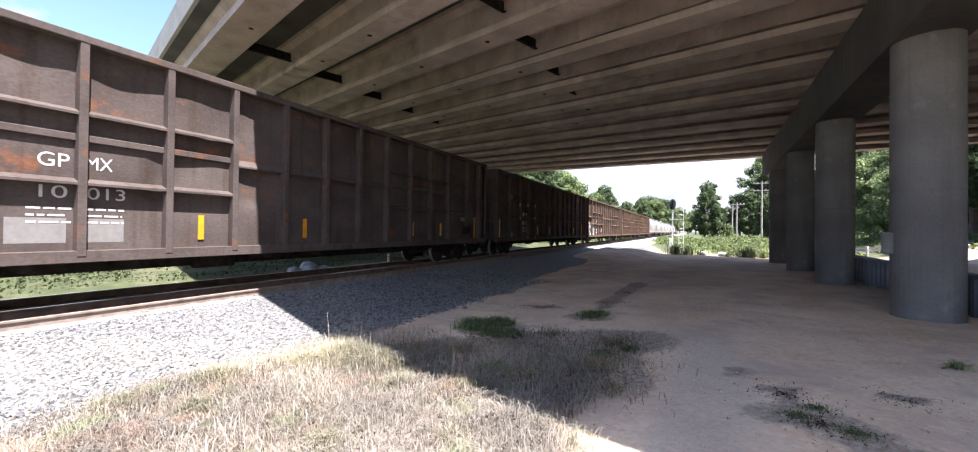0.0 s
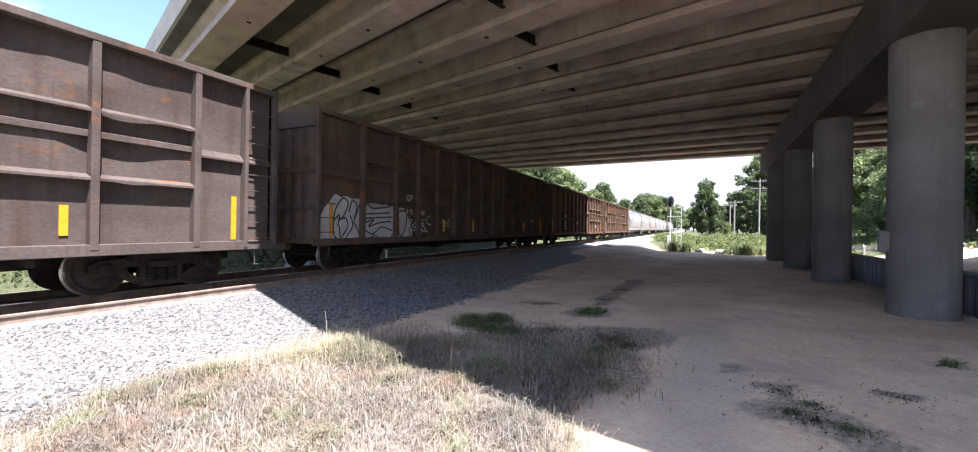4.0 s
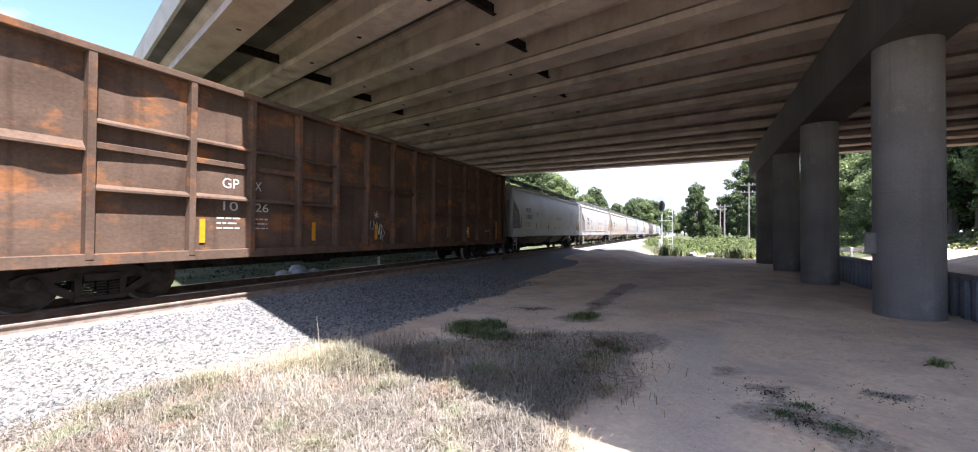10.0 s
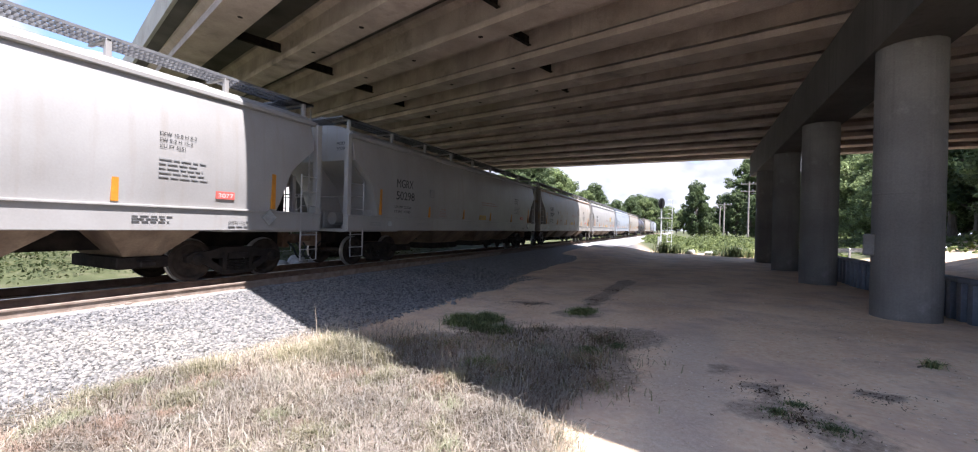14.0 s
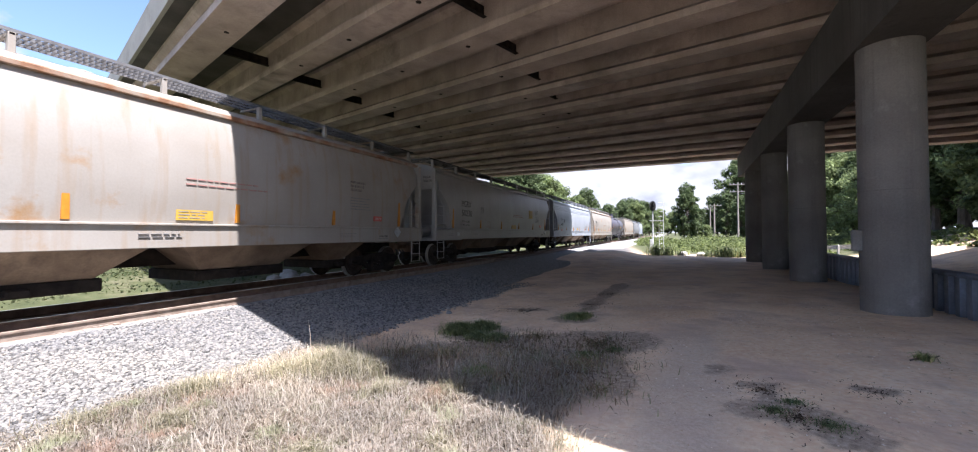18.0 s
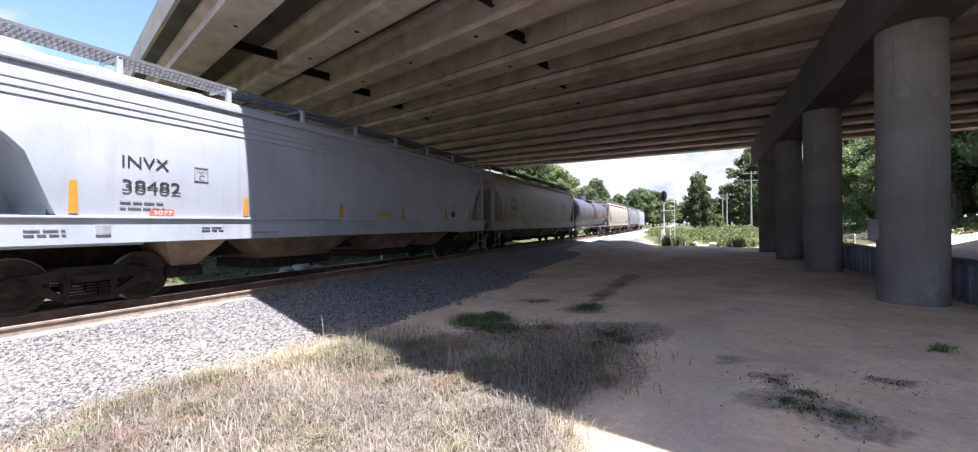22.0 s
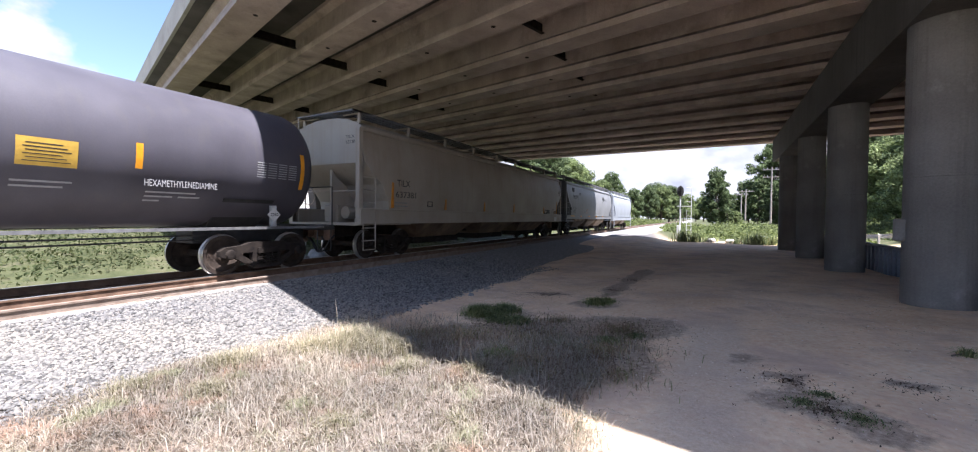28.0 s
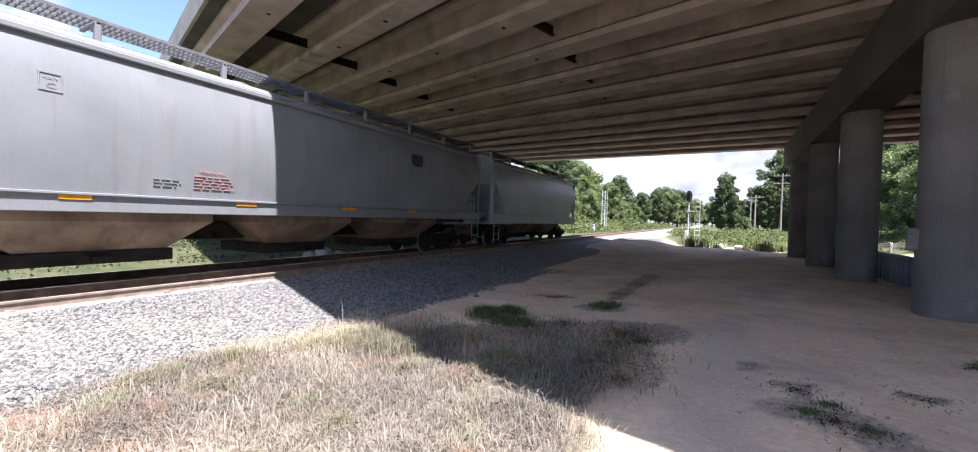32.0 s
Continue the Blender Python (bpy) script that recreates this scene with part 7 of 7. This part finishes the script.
bar(CN, L, 15.64, 15.9, 1.65, 1.77, LETTER_W, None, "pale_panel", "pale stencilled panel")
bar(CN, L, 18.12, 18.62, 1.16, 1.42, LETTER_W, 1.612, "white_plate", "white steel plate on the sill")
frame_box(CN, L, 19.38, 19.62, 2.95, 3.32, LETTER_K, side_x(3.3), 0.02)
frame_box(CN, L, 19.55, 19.8, 2.85, 3.2, LETTER_K, side_x(3.2) + 0.004, 0.02)
for k in range(3):
    scrawl("graffiti_tag", CN, [(side_x(3.15), L / 2 - 0.8 + 0.16 * k + 0.05 * math.sin(5 * f), 2.95 + 0.3 * f) for f in [q / 8 for q in range(9)]], 0.008, LETTER_K, "thin black sprayed line")
bm = bmesh.new()
box(bm, -1.52, -1.42, -L / 2 - 0.05, -L / 2 + 0.35, 2.75, 3.35, bev=0.01)
part("end_panel", bm, GALV, CN, "pale steel end panel")

# grey hopper with the large number
L = 269.70 - 252.31
bar(CO, L, 1.64, 1.86, 3.45, 3.78, LETTER_K, side_x(3.45), "railway_mark", "dark plain bar lettering")
bar(CO, L, 1.95, 2.18, 3.45, 3.78, LETTER_K, side_x(3.45), "railway_mark", "dark plain bar lettering")
words(CO, L, "99874", 1.64, 3.16, 2.91, 0.31)
words(CO, L, "CAPACITY 5188 CUFT", 1.61, 2.68, 2.14, 0.075)
words(CO, L, "LD LMT 222700", 1.61, 2.45, 1.98, 0.075)
words(CO, L, "LT WT  63300", 1.61, 2.45, 1.82, 0.075)
for a, b in ((1.15, 2.09), (3.95, 4.35), (6.70, 7.15), (9.6, 10.1), (12.4, 12.9)):
    bar(CO, L, a, b, 1.50, 1.585, YELLOW, 1.612, "reflector", "amber reflective strip")
plate_c(CO, L, 3.72, 3.15)
words(CO, L, "WARNING", 5.95, 6.45, 2.12, 0.07, LETTER_R)
lines(CO, L, 5.87, 6.75, 2.06, 5, 0.06, LETTER_R, None, 0.025, 2)
lines(CO, L, 5.2, 5.65, 1.95, 3, 0.06, LETTER_K, None, 0.025, 4)
bm = bmesh.new()
cL = 12.9 - L / 2
prism(bm, [(cL - 0.28, 3.5), (cL - 0.28, 3.2), (cL - 0.15, 3.0), (cL, 2.92), (cL + 0.15, 3.0), (cL + 0.28, 3.2), (cL + 0.28, 3.5)], 1.575, 1.60, "x")
part("shield_emblem", bm, LETTER_K, CO, "dark plain shield shape")
lines(CO, L, 13.4, 14.3, 3.35, 2, 0.12, LETTER_K, side_x(3.0), 0.06, 6)
bar(CO, L, 0.92, 1.2, 2.0, 2.2, TRUCK, None, "tag_board", "small dark tag board")

# tank car placards and print
L = 230.35 - 212.55


def on_tank(r0, r1, z0, z1, mat, name, label="", n=6, off=0.01):
    bm = bmesh.new()
    rows = []
    for k in range(n + 1):
        z = z0 + (z1 - z0) * k / n
        x = math.sqrt(1.5 ** 2 - (z - 2.62) ** 2) + off
        rows.append((bm.verts.new((x, r0, z)), bm.verts.new((x, r1, z))))
    for a, b in zip(rows, rows[1:]):
        bm.faces.new((a[0], a[1], b[1], b[0]))
    return part(name, bm, mat, CT, label)


E_ = L / 2
on_tank(E_ - 6.07, E_ - 5.37, 2.13, 2.56, NOTICE, "notice", "yellow notice panel")
for k in range(6):
    on_tank(E_ - 6.0 + 0.03 * (k % 2), E_ - 5.45 - 0.05 * (k % 3), 2.19 + 0.055 * k, 2.205 + 0.055 * k, LETTER_K, "small_print", "", 1, 0.013)
tz = 1.92
lettering("lettering", "HEXAMETHYLENEDIAMINE", 0.13, LETTER_P, CT, side_pose(E_ - 4.44, tz, math.sqrt(1.5 ** 2 - (tz + 0.07 - 2.62) ** 2) + 0.04), "", 1.29)
for a, b, z in ((-4.37, -3.5, 1.80), (-4.37, -3.9, 1.72), (-3.8, -3.4, 1.72), (-4.37, -4.1, 1.64), (-6.1, -5.4, 1.88), (-6.1, -5.5, 1.80), (-8.4, -7.6, 1.9), (-8.4, -7.7, 1.8), (-8.3, -7.8, 1.7), (-9.0, -8.6, 1.5)):
    on_tank(E_ + a, E_ + b, z, z + 0.03, LETTER_P, "small_print", "", 1)
for k in range(7):
    for j in range(4):
        on_tank(E_ - 2.3 + 0.27 * j, E_ - 2.08 + 0.27 * j, 2.27 + 0.055 * k, 2.29 + 0.055 * k, LETTER_P, "small_print", "", 1)
bm = bmesh.new()
c, z, q = E_ - 1.87, 1.40, 0.17
prism(bm, [(c - q, z), (c, z - q), (c + q, z), (c, z + q)], 1.46, 1.475, "x")
pl = part("placard", bm, LETTER_W, CT, "white diamond hazard placard")
lettering("lettering", "2280", 0.07, LETTER_K, pl, side_pose(c - 0.1, z - 0.03, 1.478), "", 0.2)
bm = bmesh.new()
box(bm, 1.38, 1.46, E_ - 1.93, E_ - 1.80, 1.1, 1.62)
part("placard_bracket", bm, GALV, CT)


# marks on the leading ends of the covered hoppers
for car, L, mark, num in [(c, e - b, "MGRX", n) for c, (b, e, m), n in zip(HC, HOPPERS, ("50059", "50298", "50079", "50230", "", "50022")) if n] + [(CN, 250.98 - 231.16, "TILX", "637381")]:
    yf = -L / 2 + (0.2 if car is CN else 0.28) - 0.004
    lettering("lettering", mark, 0.10, LETTER_K, car, pose(0.80, yf, 3.78, 90, 0, 0), "", 0.36)
    lettering("lettering", num, 0.10, LETTER_K, car, pose(0.80, yf, 3.62, 90, 0, 0), "", 0.42)

# large yellow notice on the fourth covered hopper
L = 174.86 - 157.48
bar(HC[3], L, 12.07, 12.75, 2.41, 2.95, NOTICE, side_x(2.41) + 0.01, "notice", "large yellow notice panel")
lines(HC[3], L, 12.11, 12.73, 2.89, 4, 0.09, LETTER_K, side_x(2.41) + 0.014, 0.05, 21)


# ================= keys of the moving cars =================
def motions():
    times = [0.0, 0.1, 0.2] + [float(k) for k in range(1, 32)] + [31.8, 31.9, 32.0]
    for car, start in CARS:
        walk(car, [(t, pose(TRACK_X, start - V_TRAIN * t, 0)) for t in times])
    for w, yc in WHEELSETS:
        walk(w, [(f / 30, pose(0, yc, R_WHEEL, math.degrees(V_TRAIN * f / 30 / R_WHEEL) % 360)) for f in range(0, 961, 2)])


motions()
